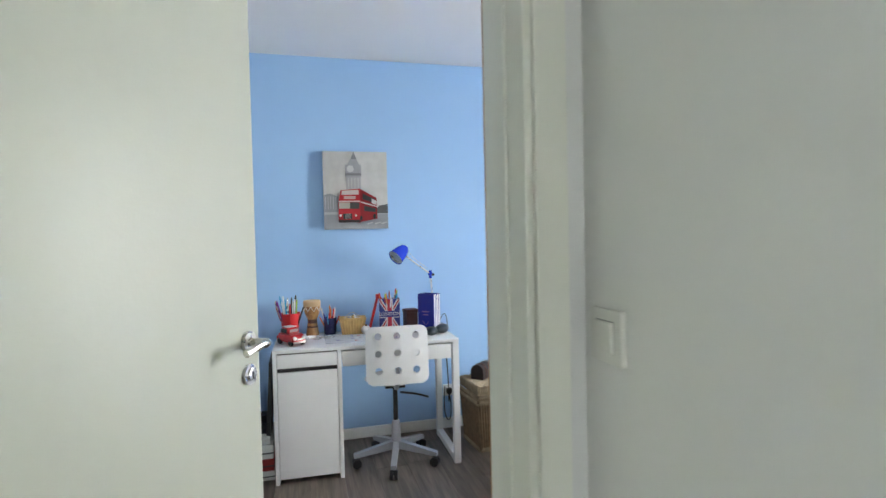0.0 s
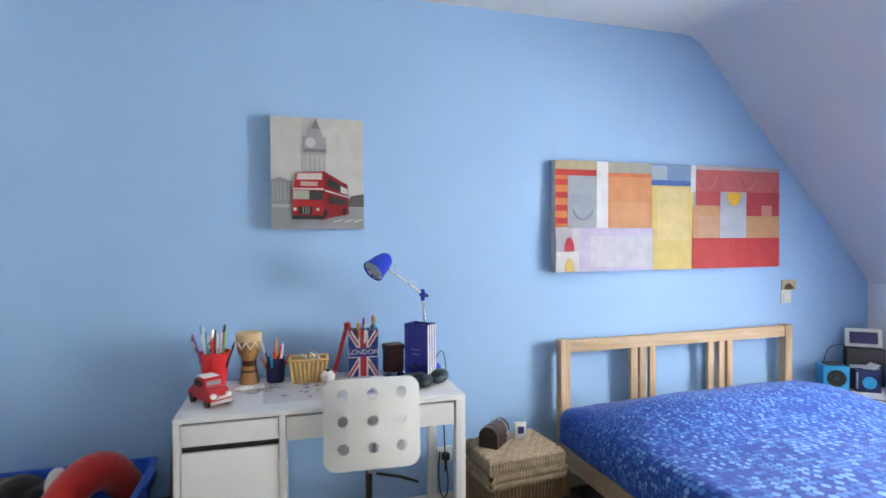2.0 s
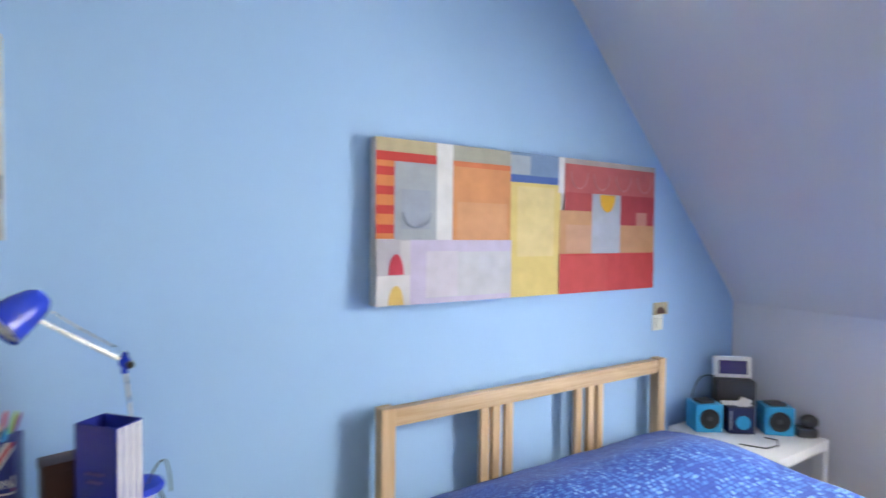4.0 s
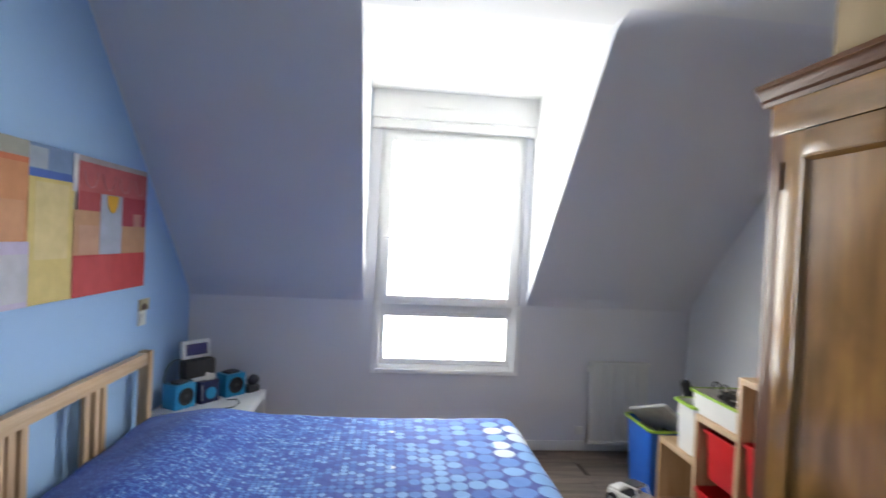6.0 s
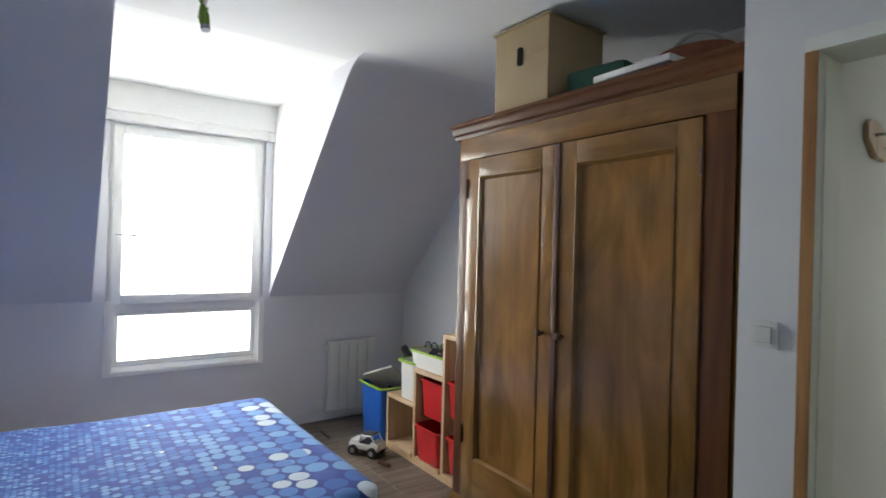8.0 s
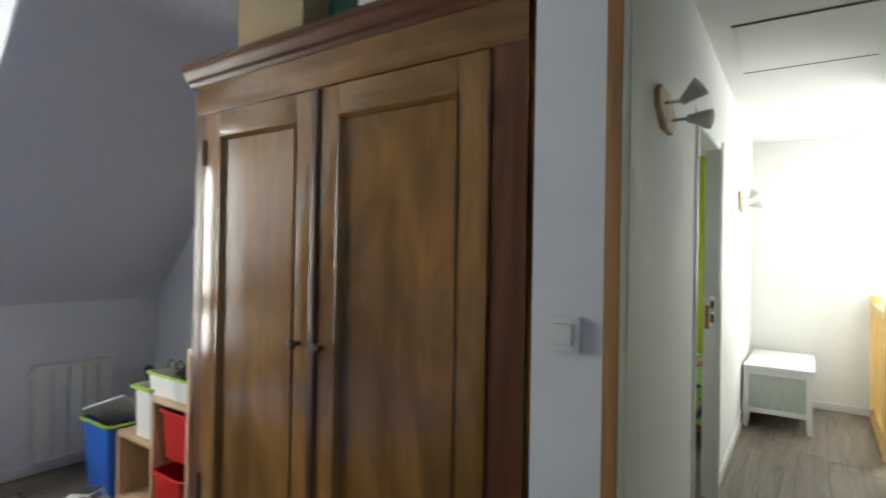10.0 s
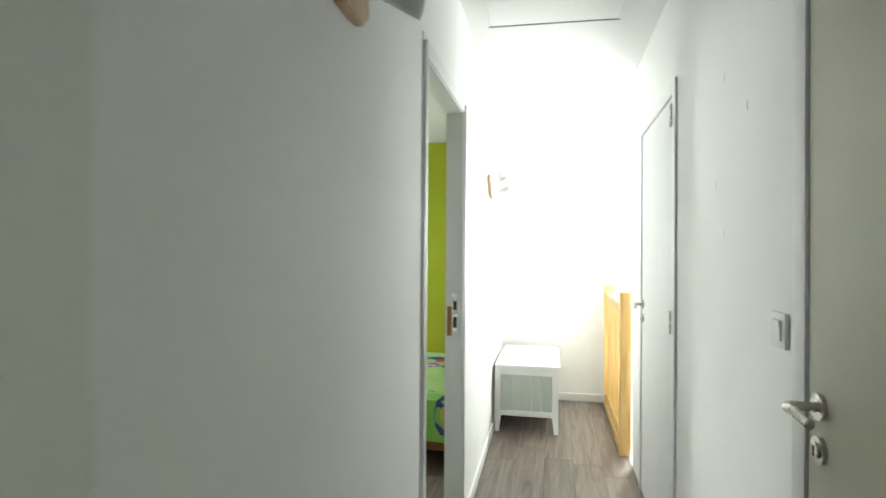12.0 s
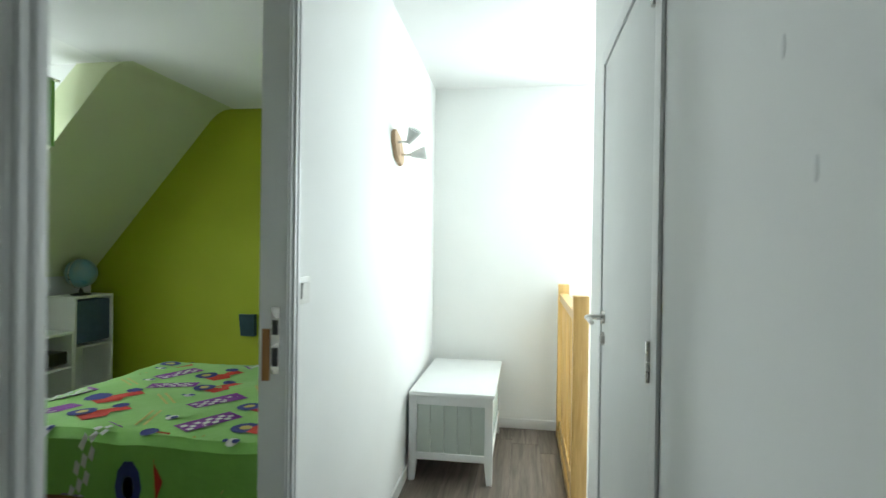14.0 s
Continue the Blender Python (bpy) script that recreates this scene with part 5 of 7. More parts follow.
# gift bag
bag = thing("gift_bag", "glossy navy paper gift bag with a striped side", "paper bag", pose(1.18, 3.51, DZ, 0, 0, -48) @ Matrix.Diagonal((1.10, 1.10, 1.0, 1)))
b = B()
for p in (((-0.055, -0.036), (0.055, -0.034)), ((0.055, -0.034), (0.053, 0.036)), ((0.053, 0.036), (-0.053, 0.036)), ((-0.053, 0.036), (-0.055, -0.036))):
    v0, v1 = Vector((*p[0], 0)), Vector((*p[1], 0))
    n = Vector((-(v1 - v0).y, (v1 - v0).x, 0)).normalized() * 0.0012
    lo = [b.verts.new(v) for v in (v0 - n, v1 - n, v1 + n, v0 + n)]
    hi = [b.verts.new(v + Vector((0, 0, 0.238))) for v in (v0 - n, v1 - n, v1 + n, v0 + n)]
    b.faces.new(lo)
    b.faces.new(hi)
    for k in range(4):
        b.faces.new((lo[k], lo[(k + 1) % 4], hi[(k + 1) % 4], hi[k]))
bx(b, -0.053, 0.053, -0.034, 0.034, 0, 0.003)
part("bag", b, mat("glossy_blue_paper", (0.02, 0.03, 0.30), 0.22, vary=0.1, scale=12), bag, smooth=False)
for k in range(4):
    b = B()
    bx(b, 0.0563, 0.0568, -0.030 + 0.017 * k, -0.021 + 0.017 * k, 0.002, 0.236)
    part("white_stripe", b, PAPER, bag, smooth=False)
b = B()
tube(b, arc((-0.02, -0.0375, 0.06), (0.0, -0.0375, 0.02), (0.02, -0.0375, 0.06), 8), 0.0015, 5)
bx(b, -0.025, 0.022, -0.0375, -0.0365, 0.12, 0.126)
bx(b, -0.02, 0.018, -0.0375, -0.0365, 0.10, 0.106)
part("print", b, mat("violet_ink", (0.12, 0.07, 0.3), 0.4), bag, smooth=False)

# desk lamp clamped behind the bag
lamp = thing("desk_lamp", "blue enamel architect lamp with a jointed chrome arm", "desk lamp", pose(0, 0, 0))
LB, LE, LH = Vector((1.245, 3.635, DZ)), Vector((1.215, 3.60, 1.115)), Vector((1.005, 3.56, 1.262))
b = B()
lathe(b, [(0.065, 0), (0.067, 0.006), (0.06, 0.016), (0.014, 0.022), (0.012, 0.05)], 28, Matrix.Translation(LB))
part("base", b, LAMP_BLUE, lamp)
for off in (-0.008, 0.008):
    b = B()
    cyl(b, LB + Vector((0, off, 0.05)), LE + Vector((0, off, 0)), 0.0042, seg=8)
    part("lower_arm", b, STEEL, lamp)
    b = B()
    cyl(b, LE + Vector((0, off, 0)), LH + Vector((0.03, off, -0.015)), 0.0042, seg=8)
    part("upper_arm", b, STEEL, lamp)
b = B()
cyl(b, LE + Vector((0, -0.016, 0)), LE + Vector((0, 0.016, 0)), 0.014, seg=14)
bx(b, LE.x - 0.008, LE.x + 0.008, LE.y - 0.012, LE.y + 0.012, LE.z - 0.03, LE.z + 0.025, 0.004)
part("elbow_joint", b, LAMP_BLUE, lamp)
b = B()
cyl(b, LE + Vector((0.012, -0.02, -0.004)), LE + Vector((0.012, -0.034, -0.004)), 0.009, seg=10)
part("knob", b, BLACK, lamp)
b = B()
tube(b, [LE + Vector((-0.02, 0, 0.04)), LE + Vector((-0.10, 0, 0.098)), LH + Vector((0.06, 0, 0.0))], 0.0016, 5)
part("spring", b, STEEL, lamp)
HM = look(LH, LH + Vector((-0.075, -0.045, -0.060))) @ pose(0, 0, 0)
b = B()
lathe(b, [(0.0, 0.062), (0.022, 0.060), (0.034, 0.045), (0.044, 0.01), (0.052, -0.045), (0.053, -0.052), (0.050, -0.050), (0.042, 0.005), (0.0, 0.04)], 28, HM)
part("shade", b, LAMP_BLUE, lamp, "glossy blue bell-shaped shade")
b = B()
lathe(b, [(0.0, -0.028), (0.02, -0.026), (0.026, -0.012), (0.018, 0.01), (0, 0.015)], 16, HM)
part("bulb", b, FROST, lamp)
b = B()
lathe(b, [(0.0465, -0.036), (0.049, -0.046), (0.047, -0.046), (0.044, -0.034)], 24, HM)
part("reflector", b, STEEL, lamp)
b = B()
tube(b, arc(LH + Vector((0.03, 0, -0.015)), LH + Vector((0.02, -0.02, -0.05)), LH + Vector((0.0, 0, 0.01)), 8), 0.003, 6)
part("bracket", b, BLACK, lamp)
b = B()
tube(b, arc(LB + Vector((0.02, -0.05, 0.03)), LB + Vector((0.07, -0.05, 0.16)), LB + Vector((0.075, -0.06, 0.002)), 10), 0.0025, 6)
part("cable", b, BLACK, lamp)

# toy car
car = thing("toy_car", "red toy car with white roof pattern on the desk", "toy car", pose(0.305, 3.355, DZ, 0, 0, -58) @ Matrix.Diagonal((1.22, 1.22, 1.22, 1)))
b = B()
prism(b, [(-0.075, 0.014), (0.074, 0.014), (0.077, 0.035), (0.066, 0.05), (0.035, 0.054), (-0.05, 0.056), (-0.074, 0.045), (-0.079, 0.03)], 'y', -0.036, 0.036)
bmesh.ops.bevel(b, geom=list(b.edges), offset=0.008, segments=3, affect='EDGES')
part("body", b, RED, car)
b = B()
prism(b, [(-0.055, 0.052), (0.036, 0.052), (0.018, 0.082), (-0.035, 0.084)], 'y', -0.031, 0.031)
bmesh.ops.bevel(b, geom=list(b.edges), offset=0.007, segments=3, affect='EDGES')
part("cabin", b, RED, car)
b = B()
bx(b, -0.034, 0.016, -0.024, 0.024, 0.0835, 0.0865, 0.001)
part("roof_panel", b, PAPER, car)
for y in (-0.0315, 0.0295):
    b = B()
    bx(b, -0.035, 0.015, y, y + 0.002, 0.058, 0.077)
    part("side_window", b, BLACK, car)
b = B()
bx(b, 0.024, 0.026, -0.022, 0.022, 0.056, 0.076, m=Matrix.Translation((0.004, 0, 0.0)))
part("windscreen", b, GREY_CLOTH, car)
b = B()
bx(b, 0.076, 0.081, -0.034, 0.034, 0.014, 0.024, 0.002)
bx(b, 0.0762, 0.0792, -0.018, 0.018, 0.028, 0.036, 0.001)
part("bumper", b, STEEL, car)
for y in (-0.024, 0.024):
    b = B()
    cyl(b, (0.070, y, 0.040), (0.080, y, 0.038), 0.0085, seg=14)
    part("headlight", b, PAPER, car)
for x in (-0.048, 0.048):
    for y in (-0.036, 0.026):
        b = B()
        cyl(b, (x, y, 0.0165), (x, y + 0.011, 0.0165), 0.0165, seg=16)
        part("wheel", b, BLACK, car)

b = B()
q = random.Random(5)
for i in range(7):
    ball(b, (q.uniform(-0.05, 0.04), q.uniform(-0.02, 0.02), 0.008), q.uniform(0.008, 0.016), q.uniform(0.006, 0.012), 0.009, 8)
single("shells", b, PAPER, "small heap of white seashells on the desk", "seashells", pose(0.405, 3.49, DZ))
b = B()
for i in range(5):
    cx, cy, rr = q.uniform(-0.05, 0.05), q.uniform(-0.02, 0.02), q.uniform(0.014, 0.024)
    tube(b, [(cx + rr * math.cos(t), cy + rr * math.sin(t), 0.004 + 0.0015 * i) for t in [2 * math.pi * j / 12 for j in range(13)]], 0.0025, 5)
single("key_rings", b, STEEL, "bunch of thin metal rings on the desk", "rings", pose(0.485, 3.46, DZ))
mt = thing("desk_mat", "clear desk mat printed with grey and red doodles", "desk mat", pose(0.50, 3.27, DZ))
b = B()
bx(b, 0, 0.46, 0, 0.29, 0.0005, 0.003, 0.001)
part("sheet", b, mat("pale_plastic_sheet", (0.66, 0.67, 0.70), 0.25, vary=0.1, scale=12), mt)
for i in range(34):
    b = B()
    cx, cy = q.uniform(0.03, 0.43), q.uniform(0.03, 0.26)
    cyl(b, (cx, cy, 0.003), (cx, cy, 0.0036), q.uniform(0.006, 0.014), seg=9)
    part("doodle", b, q.choice([DARK_GREY, FISH_RED, GREY_CLOTH, NAVY]), mt, smooth=False)
for x, y, s in ((1.225, 3.36, 1.35), (1.145, 3.31, 1.2)):
    b = B()
    ball(b, (0, 0, 0.022 * s), 0.030 * s, 0.05 * s, 0.022 * s, 16)
    single("pebble", b, STONE, "smooth dark green stone on the desk", "stone", pose(x, y, DZ, 0, 0, -30), group="stones on the desk")
b = B()
for i in range(6):
    ball(b, (q.uniform(-0.035, 0.035), q.uniform(-0.03, 0.03), 0.018), 0.018, seg=12)
single("glass_marbles", b, TINTED, "cluster of clear and grey glass marbles", "marbles", pose(1.045, 3.46, DZ))
b = B()
bx(b, -0.05, 0.05, -0.02, 0.02, 0, 0.03, 0.008)
single("dark_pouch", b, DARK_GREY, "small dark pouch lying before the gift bag", "pouch", pose(1.13, 3.43, DZ, 0, 0, 8))

# socket and cable under the desk
sk = thing("wall_socket", "white double wall socket with a black plug", "socket", pose(1.365, GABLE - 0.0005, 0.27))
b = B()
bx(b, -0.04, 0.04, -0.012, 0, -0.04, 0.04, 0.003)
part("plate", b, WHITE_PL, sk)
b = B()
bx(b, -0.018, 0.018, -0.045, -0.012, -0.018, 0.018, 0.006)
part("plug", b, BLACK, sk)
for pts in ([(1.365, 3.71, 0.26), (1.33, 3.68, 0.05), (1.38, 3.70, 0.5), (1.30, 3.69, 0.72)], [(1.36, 3.71, 0.25), (1.40, 3.69, 0.02), (1.28, 3.66, 0.01), (1.32, 3.68, 0.32)]):
    b = B()
    sm = []
    for i in range(25):
        t = i / 24
        p0, p1, p2, p3 = [Vector(p) for p in pts]
        sm.append((1 - t) ** 3 * p0 + 3 * t * (1 - t) ** 2 * p1 + 3 * t * t * (1 - t) * p2 + t ** 3 * p3)
    tube(b, sm, 0.0035, 6)
    single("power_cable", b, BLACK, "black power cable hanging behind the desk leg", "cable")


# ---- wicker hamper and what lies on it ----
def make_hamper():
    m = pose(1.405, 3.225, 0, 0, 0, 5)
    h = thing("wicker_hamper", "square brown wicker hamper with a lid, beside the desk", "hamper", m)
    W, D, H = 0.385, 0.31, 0.335
    b = B()
    t = 0.035
    lo = [(t, t), (W - t, t), (W - t, D - 0.01), (t, D - 0.01)]
    hi = [(0.012, 0.012), (W - 0.012, 0.012), (W - 0.012, D - 0.01), (0.012, D - 0.01)]
    a = [b.verts.new((x, y, 0)) for x, y in lo]
    c = [b.verts.new((x, y, H)) for x, y in hi]
    b.faces.new(a)
    b.faces.new(c)
    for k in range(4):
        b.faces.new((a[k], a[(k + 1) % 4], c[(k + 1) % 4], c[k]))
    part("body", b, WICKER_DARK, h, smooth=False)
    # upright canes on front and both sides
    for k in range(20):
        f = (k + 0.5) / 20
        b = B()
        x0, x1 = t + f * (W - 2 * t), 0.012 + f * (W - 0.024)
        tube(b, [(x0, t - 0.003, 0.03), (x1, 0.012 - 0.003, H - 0.01)], 0.0085, 6)
        part("cane", b, WICKER_DARK, h)
    for k in range(13):
        f = (k + 0.5) / 13
        for xs in (0, 1):
            b = B()
            xa, xb = (t - 0.003, 0.009) if xs == 0 else (W - t + 0.003, W - 0.009)
            y0, y1 = t + f * (D - t - 0.01), 0.012 + f * (D - 0.022)
            tube(b, [(xa, y0, 0.03), (xb, y1, H - 0.01)], 0.0085, 6)
            part("cane", b, WICKER_DARK, h)
    # braided bands: short slanting wraps
    for z, r in ((0.018, 0.012), (H - 0.012, 0.013), (H + 0.018, 0.013)):
        n = 26
        k0 = (t - 0.004) if z < 0.1 else 0.006
        for k in range(n):
            f = k / n
            x = k0 + f * (W - 2 * k0)
            b = B()
            tube(b, [(x, k0 - 0.004, z - r), (x + 0.010, k0 - 0.010, z), (x + 0.020, k0 - 0.004, z + r)], 0.0065, 5)
            part("braid", b, WICKER, h)
        for k in range(17):
            f = k / 17
            y = k0 + f * (D - 0.02 - k0)
            b = B()
            tube(b, [(k0 - 0.004, y, z - r), (k0 - 0.010, y + 0.01, z), (k0 - 0.004, y + 0.02, z + r)], 0.0065, 5)
            part("braid", b, WICKER, h)
    b = B()
    bx(b, 0.004, W - 0.004, 0.004, D - 0.006, H + 0.034, H + 0.088, 0.008)
    lid = part("lid", b, WICKER, h, "flat braided lid")
    for k in range(24):
        x = 0.006 + k / 24 * (W - 0.02)
        b = B()
        tube(b, [(x, 0.0, H + 0.040), (x + 0.008, -0.005, H + 0.062), (x + 0.016, 0.0, H + 0.084)], 0.0085, 5)
        part("braid", b, WICKER, lid)
    for j in range(12):
        y = 0.014 + j / 12 * (D - 0.02)
        b = B()
        n = 30
        tube(b, [(0.008 + i / n * (W - 0.016), y, H + 0.090 + 0.004 * math.sin(i * 1.9 + j * math.pi)) for i in range(n + 1)], 0.010, 5)
        part("woven_row", b, WICKER, lid)
    return m


HM2 = make_hamper()
HT = 0.434
tr = thing("treasure_chest", "little dark brown domed chest with metal straps", "trinket chest", HM2 @ pose(0.12, 0.19, HT, 0, 0, 40))
b = B()
prism(b, [(-0.045, 0)] + [(0.045, 0)] + [(0.045 * math.cos(t), 0.05 + 0.045 * math.sin(t)) for t in [math.pi * i / 12 for i in range(13)]], 'x', -0.075, 0.075)
part("body", b, mat("dark_leather", (0.035, 0.022, 0.018), 0.4, vary=0.15, scale=30), tr)
for x in (-0.03, 0.045):
    b = B()
    prism(b, [(-0.047, 0)] + [(0.047, 0)] + [(0.047 * math.cos(t), 0.05 + 0.047 * math.sin(t)) for t in [math.pi * i / 12 for i in range(13)]], 'x', x - 0.006, x + 0.006)
    part("strap", b, STEEL if x > 0 else BROWN, tr)
b = B()
bx(b, 0.02, 0.05, -0.055, -0.046, 0.02, 0.05, 0.002)
part("clasp", b, STEEL, tr)
ck = thing("small_clock", "white upright digital clock with a dark face", "clock", HM2 @ pose(0.26, 0.20, HT, 0, 0, -14))
b = B()
bx(b, -0.028, 0.028, -0.014, 0.014, 0, 0.075, 0.007)
part("case", b, WHITE_PL, ck)
b = B()
bx(b, -0.014, 0.016, -0.0155, -0.0142, 0.025, 0.058, 0.001)
part("display", b, SCREEN, ck)


# ---- corner with the toy crate ----
def tub(name, label, cat, m, w, d, h, material, rim, taper=0.9, wall=0.004, rimmat=None, group=""):
    o = thing(name, label, cat, m, group)
    b = B()

    def ring(s, z, inset=0.0):
        x, y, r = w / 2 * s - inset, d / 2 * s - inset, 0.035
        pts = []
        for cx, cy, a0 in ((1, 1, 0), (-1, 1, 90), (-1, -1, 180), (1, -1, 270)):
            for k in range(5):
                a = radians(a0 + 22.5 * k)
                pts.append(b.verts.new((cx * (x - r) + r * math.cos(a), cy * (y - r) + r * math.sin(a), z)))
        return pts
    rings = [ring(taper, 0), ring(taper + 0.01, 0.01), ring(1, h), ring(1, h, wall), ring(taper, 0.012, wall)]
    b.faces.new(list(reversed(rings[0])))
    b.faces.new(rings[-1])
    for p, q_ in zip(rings, rings[1:]):
        for k in range(20):
            b.faces.new((p[k], p[(k + 1) % 20], q_[(k + 1) % 20], q_[k]))
    part("tub", b, material, o)
    b = B()
    ra = ring(1, h - 0.010)
    rb = ring(1 + 2 * rim / w, h - 0.009)
    rc = ring(1 + 2 * rim / w, h + 0.003)
    rd = ring(1, h + 0.004, 0.002)
    re = ring(1, h - 0.01, wall)
    for p, q_ in ((ra, rb), (rb, rc), (rc, rd), (rd, re)):
        for k in range(20):
            b.faces.new((p[k], p[(k + 1) % 20], q_[(k + 1) % 20], q_[k]))
    part("rim", b, rimmat or material, o)
    return o


crate = tub("toy_tub", "blue plastic storage tub filled with soft toys", "storage tub", pose(-0.255, 3.46, 0.0), 0.60, 0.42, 0.45, BLUE_PLASTIC, 0.02)
b = B()
for sx in (0.285,):
    bx(b, sx + 0.02, sx + 0.05, -0.09, 0.09, 0.41, 0.455, 0.008)
part("grip", b, BLUE_PLASTIC, crate)


def plush(name, label, material, m, blobs):
    b = B()
    for c, r in blobs:
        ball(b, c, *r, 14)
    me = single(name, b, material, label, "soft toy", m)
    rm = me.modifiers.new("merge", 'REMESH')
    rm.mode, rm.voxel_size = 'VOXEL', 0.012
    return me


ARM = arc((-0.02, 3.53, 0.39), (-0.10, 3.44, 0.64), (-0.24, 3.31, 0.36), 12)
plush("red_soft_toy", "bright red plush toy hanging over the tub rim", RED_MATTE, pose(0, 0, 0), [(tuple(p), (0.062 + 0.010 * math.sin(i * 0.27),) * 3) for i, p in enumerate(ARM)])
plush("white_soft_toy", "white plush toy lying in the tub", WHITE_PLUSH, pose(-0.29, 3.36, 0.375), [((0, 0, 0.03), (0.075, 0.07, 0.05)), ((0.06, 0.08, 0.09), (0.04, 0.05, 0.075)), ((-0.07, -0.04, 0.0), (0.07, 0.05, 0.05)), ((0.08, -0.03, 0.0), (0.06, 0.04, 0.035))])
plush("black_soft_toy", "black plush toy lying in the tub", BLACK_PLUSH, pose(-0.36, 3.47, 0.40), [((0, 0, 0.03), (0.09, 0.08, 0.085)), ((0.07, -0.04, 0.03), (0.055, 0.05, 0.05)), ((-0.06, 0.03, 0.05), (0.05, 0.05, 0.05))])

for i, (z0, z1, mt_, dx, lab) in enumerate(((0.0, 0.055, PAPER, 0.0, "white"), (0.055, 0.125, FISH_RED, 0.01, "dark red"), (0.125, 0.205, PAPER, -0.004, "white"))):
    o = thing("game_box", lab + " flat cardboard box in the stack beside the desk", "box", pose(0.105, 3.47, z0, 0, 0, 2 - i), group="boxes stacked beside the desk")
    b = B()
    bx(b, -0.085 + dx, 0.085, -0.20, 0.20, 0, z1 - z0 - 0.0005, 0.002)
    part("carton", b, mt_, o)
    b = B()
    bx(b, -0.0865 + dx, 0.0855, -0.2015, -0.19, (z1 - z0) * 0.35, (z1 - z0) * 0.45)
    part("lid_line", b, DARK_GREY, o)
o = thing("keyboard", "white toy keyboard lying on the stacked boxes", "keyboard", pose(0.10, 3.45, 0.2055, 0, 0, 3))
b = B()
bx(b, -0.08, 0.065, -0.17, 0.18, 0, 0.03, 0.004)
part("case", b, WHITE_PL, o)
b = B()
bx(b, -0.005, 0.05, -0.08, 0.12, 0.0302, 0.034, 0.002)
part("screen", b, DARK_GREY, o)
b = B()
bx(b, -0.10, 0.07, -0.05, 0.05, 0, 0.05, 0.01)
single("black_case", b, BLACK, "black fabric case on the stack beside the desk", "case", pose(0.09, 3.60, 0.2365))
b = B()
bx(b, -0.012, 0.012, -0.17, 0.17, 0, 0.66, 0.006)
single("dark_board", b, BLACK, "tall dark board leaning against the desk side", "board", pose(0.148, 3.50, 0.001, 0, 3.6, 0))


# ---- side table, speakers, screen ----
tb = thing("side_table", "plain white square side table between bed and knee wall", "side table", pose(3.73, 3.20, 0))
b = B()
bx(b, 0, 0.54, 0, 0.54, 0.385, 0.435, 0.003)
part("tabletop", b, DESK_WHITE, tb)
for x in (0, 0.49):
    for y in (0, 0.49):
        b = B()
        bx(b, x, x + 0.05, y, y + 0.05, 0, 0.385, 0.002)
        part("leg", b, DESK_WHITE, tb)
TT = 0.4355
for x, y, a in ((3.86, 3.62, -32), (4.14, 3.40, -42)):
    s = thing("loudspeaker", "small bright blue cube loudspeaker with black cone", "loudspeaker", pose(x, y, TT, 0, 0, a), group="speakers on the side table")
    b = B()
    bx(b, -0.07, 0.07, -0.06, 0.06, 0, 0.145, 0.006)
    part("cabinet", b, CYAN, s)
    b = B()
    lathe(b, [(0.052, 0.0), (0.052, 0.004), (0.047, 0.005), (0.030, -0.006), (0.0, -0.008)], 28, Matrix.Translation((0, -0.0605, 0.072)) @ Matrix.Rotation(radians(90), 4, 'X'))
    part("cone", b, BLACK, s)
    b = B()
    lathe(b, [(0.016, 0.0), (0.012, 0.006), (0.0, 0.008)], 18, Matrix.Translation((0, -0.056, 0.072)) @ Matrix.Rotation(radians(90), 4, 'X'))
    part("dust_cap", b, DARK_GREY, s)
    b = B()
    bx(b, -0.05, 0.035, -0.04, 0.03, 0.1455, 0.160, 0.006)
    single("remote_control", b, DARK_GREY, "dark remote control lying on a speaker", "remote control", pose(x, y, TT, 0, 0, a + 12), group="dark gadgets on the speakers")
cu = thing("music_player", "navy blue music player with a round cyan dial", "music player", pose(3.985, 3.51, TT, 0, 0, -37))
b = B()
bx(b, -0.065, 0.065, -0.05, 0.07, 0, 0.135, 0.005)
part("case", b, mat("navy_plastic", (0.015, 0.02, 0.09), 0.35), cu)
b = B()
cyl(b, (0.005, -0.0505, 0.06), (0.005, -0.057, 0.06), 0.036, seg=26)
part("dial", b, CYAN, cu)
b = B()
bx(b, -0.06, -0.052, -0.0515, -0.0505, 0.02, 0.12)
part("edge_light", b, GREY_METAL, cu)
b = B()
for k, (px, py, a) in enumerate(((0.02, 0.0, 20), (-0.03, 0.01, -15), (0.04, 0.02, 50))):
    bx(b, -0.045, 0.045, -0.028, 0.028, 0.001 + 0.004 * k, 0.0035 + 0.004 * k, m=pose(px, py, 0.1375, 6 * k, -5 * k, a))
single("paper_scraps", b, PAPER, "crumpled white and pink papers on the music player", "papers", pose(3.985, 3.51, TT, 0, 0, -37), smooth=False)
mon = thing("small_screen", "white framed small screen with a violet-blue picture", "screen", pose(4.11, 3.605, TT, 0, 0, -40))
b = B()
bx(b, -0.10, 0.10, -0.045, 0.045, 0, 0.235, 0.012)
part("stand", b, DARK_GREY, mon)
b = B()
bx(b, -0.098, 0.098, -0.017, 0.017, 0.237, 0.355, 0.014, m=pose(0, 0, 0, -6, 0, 0))
part("bezel", b, WHITE_PL, mon)
b = B()
bx(b, -0.074, 0.074, -0.0195, -0.0175, 0.259, 0.333, 0.001, m=pose(0, 0, 0, -6, 0, 0))
part("display", b, SCREEN, mon)
b = B()
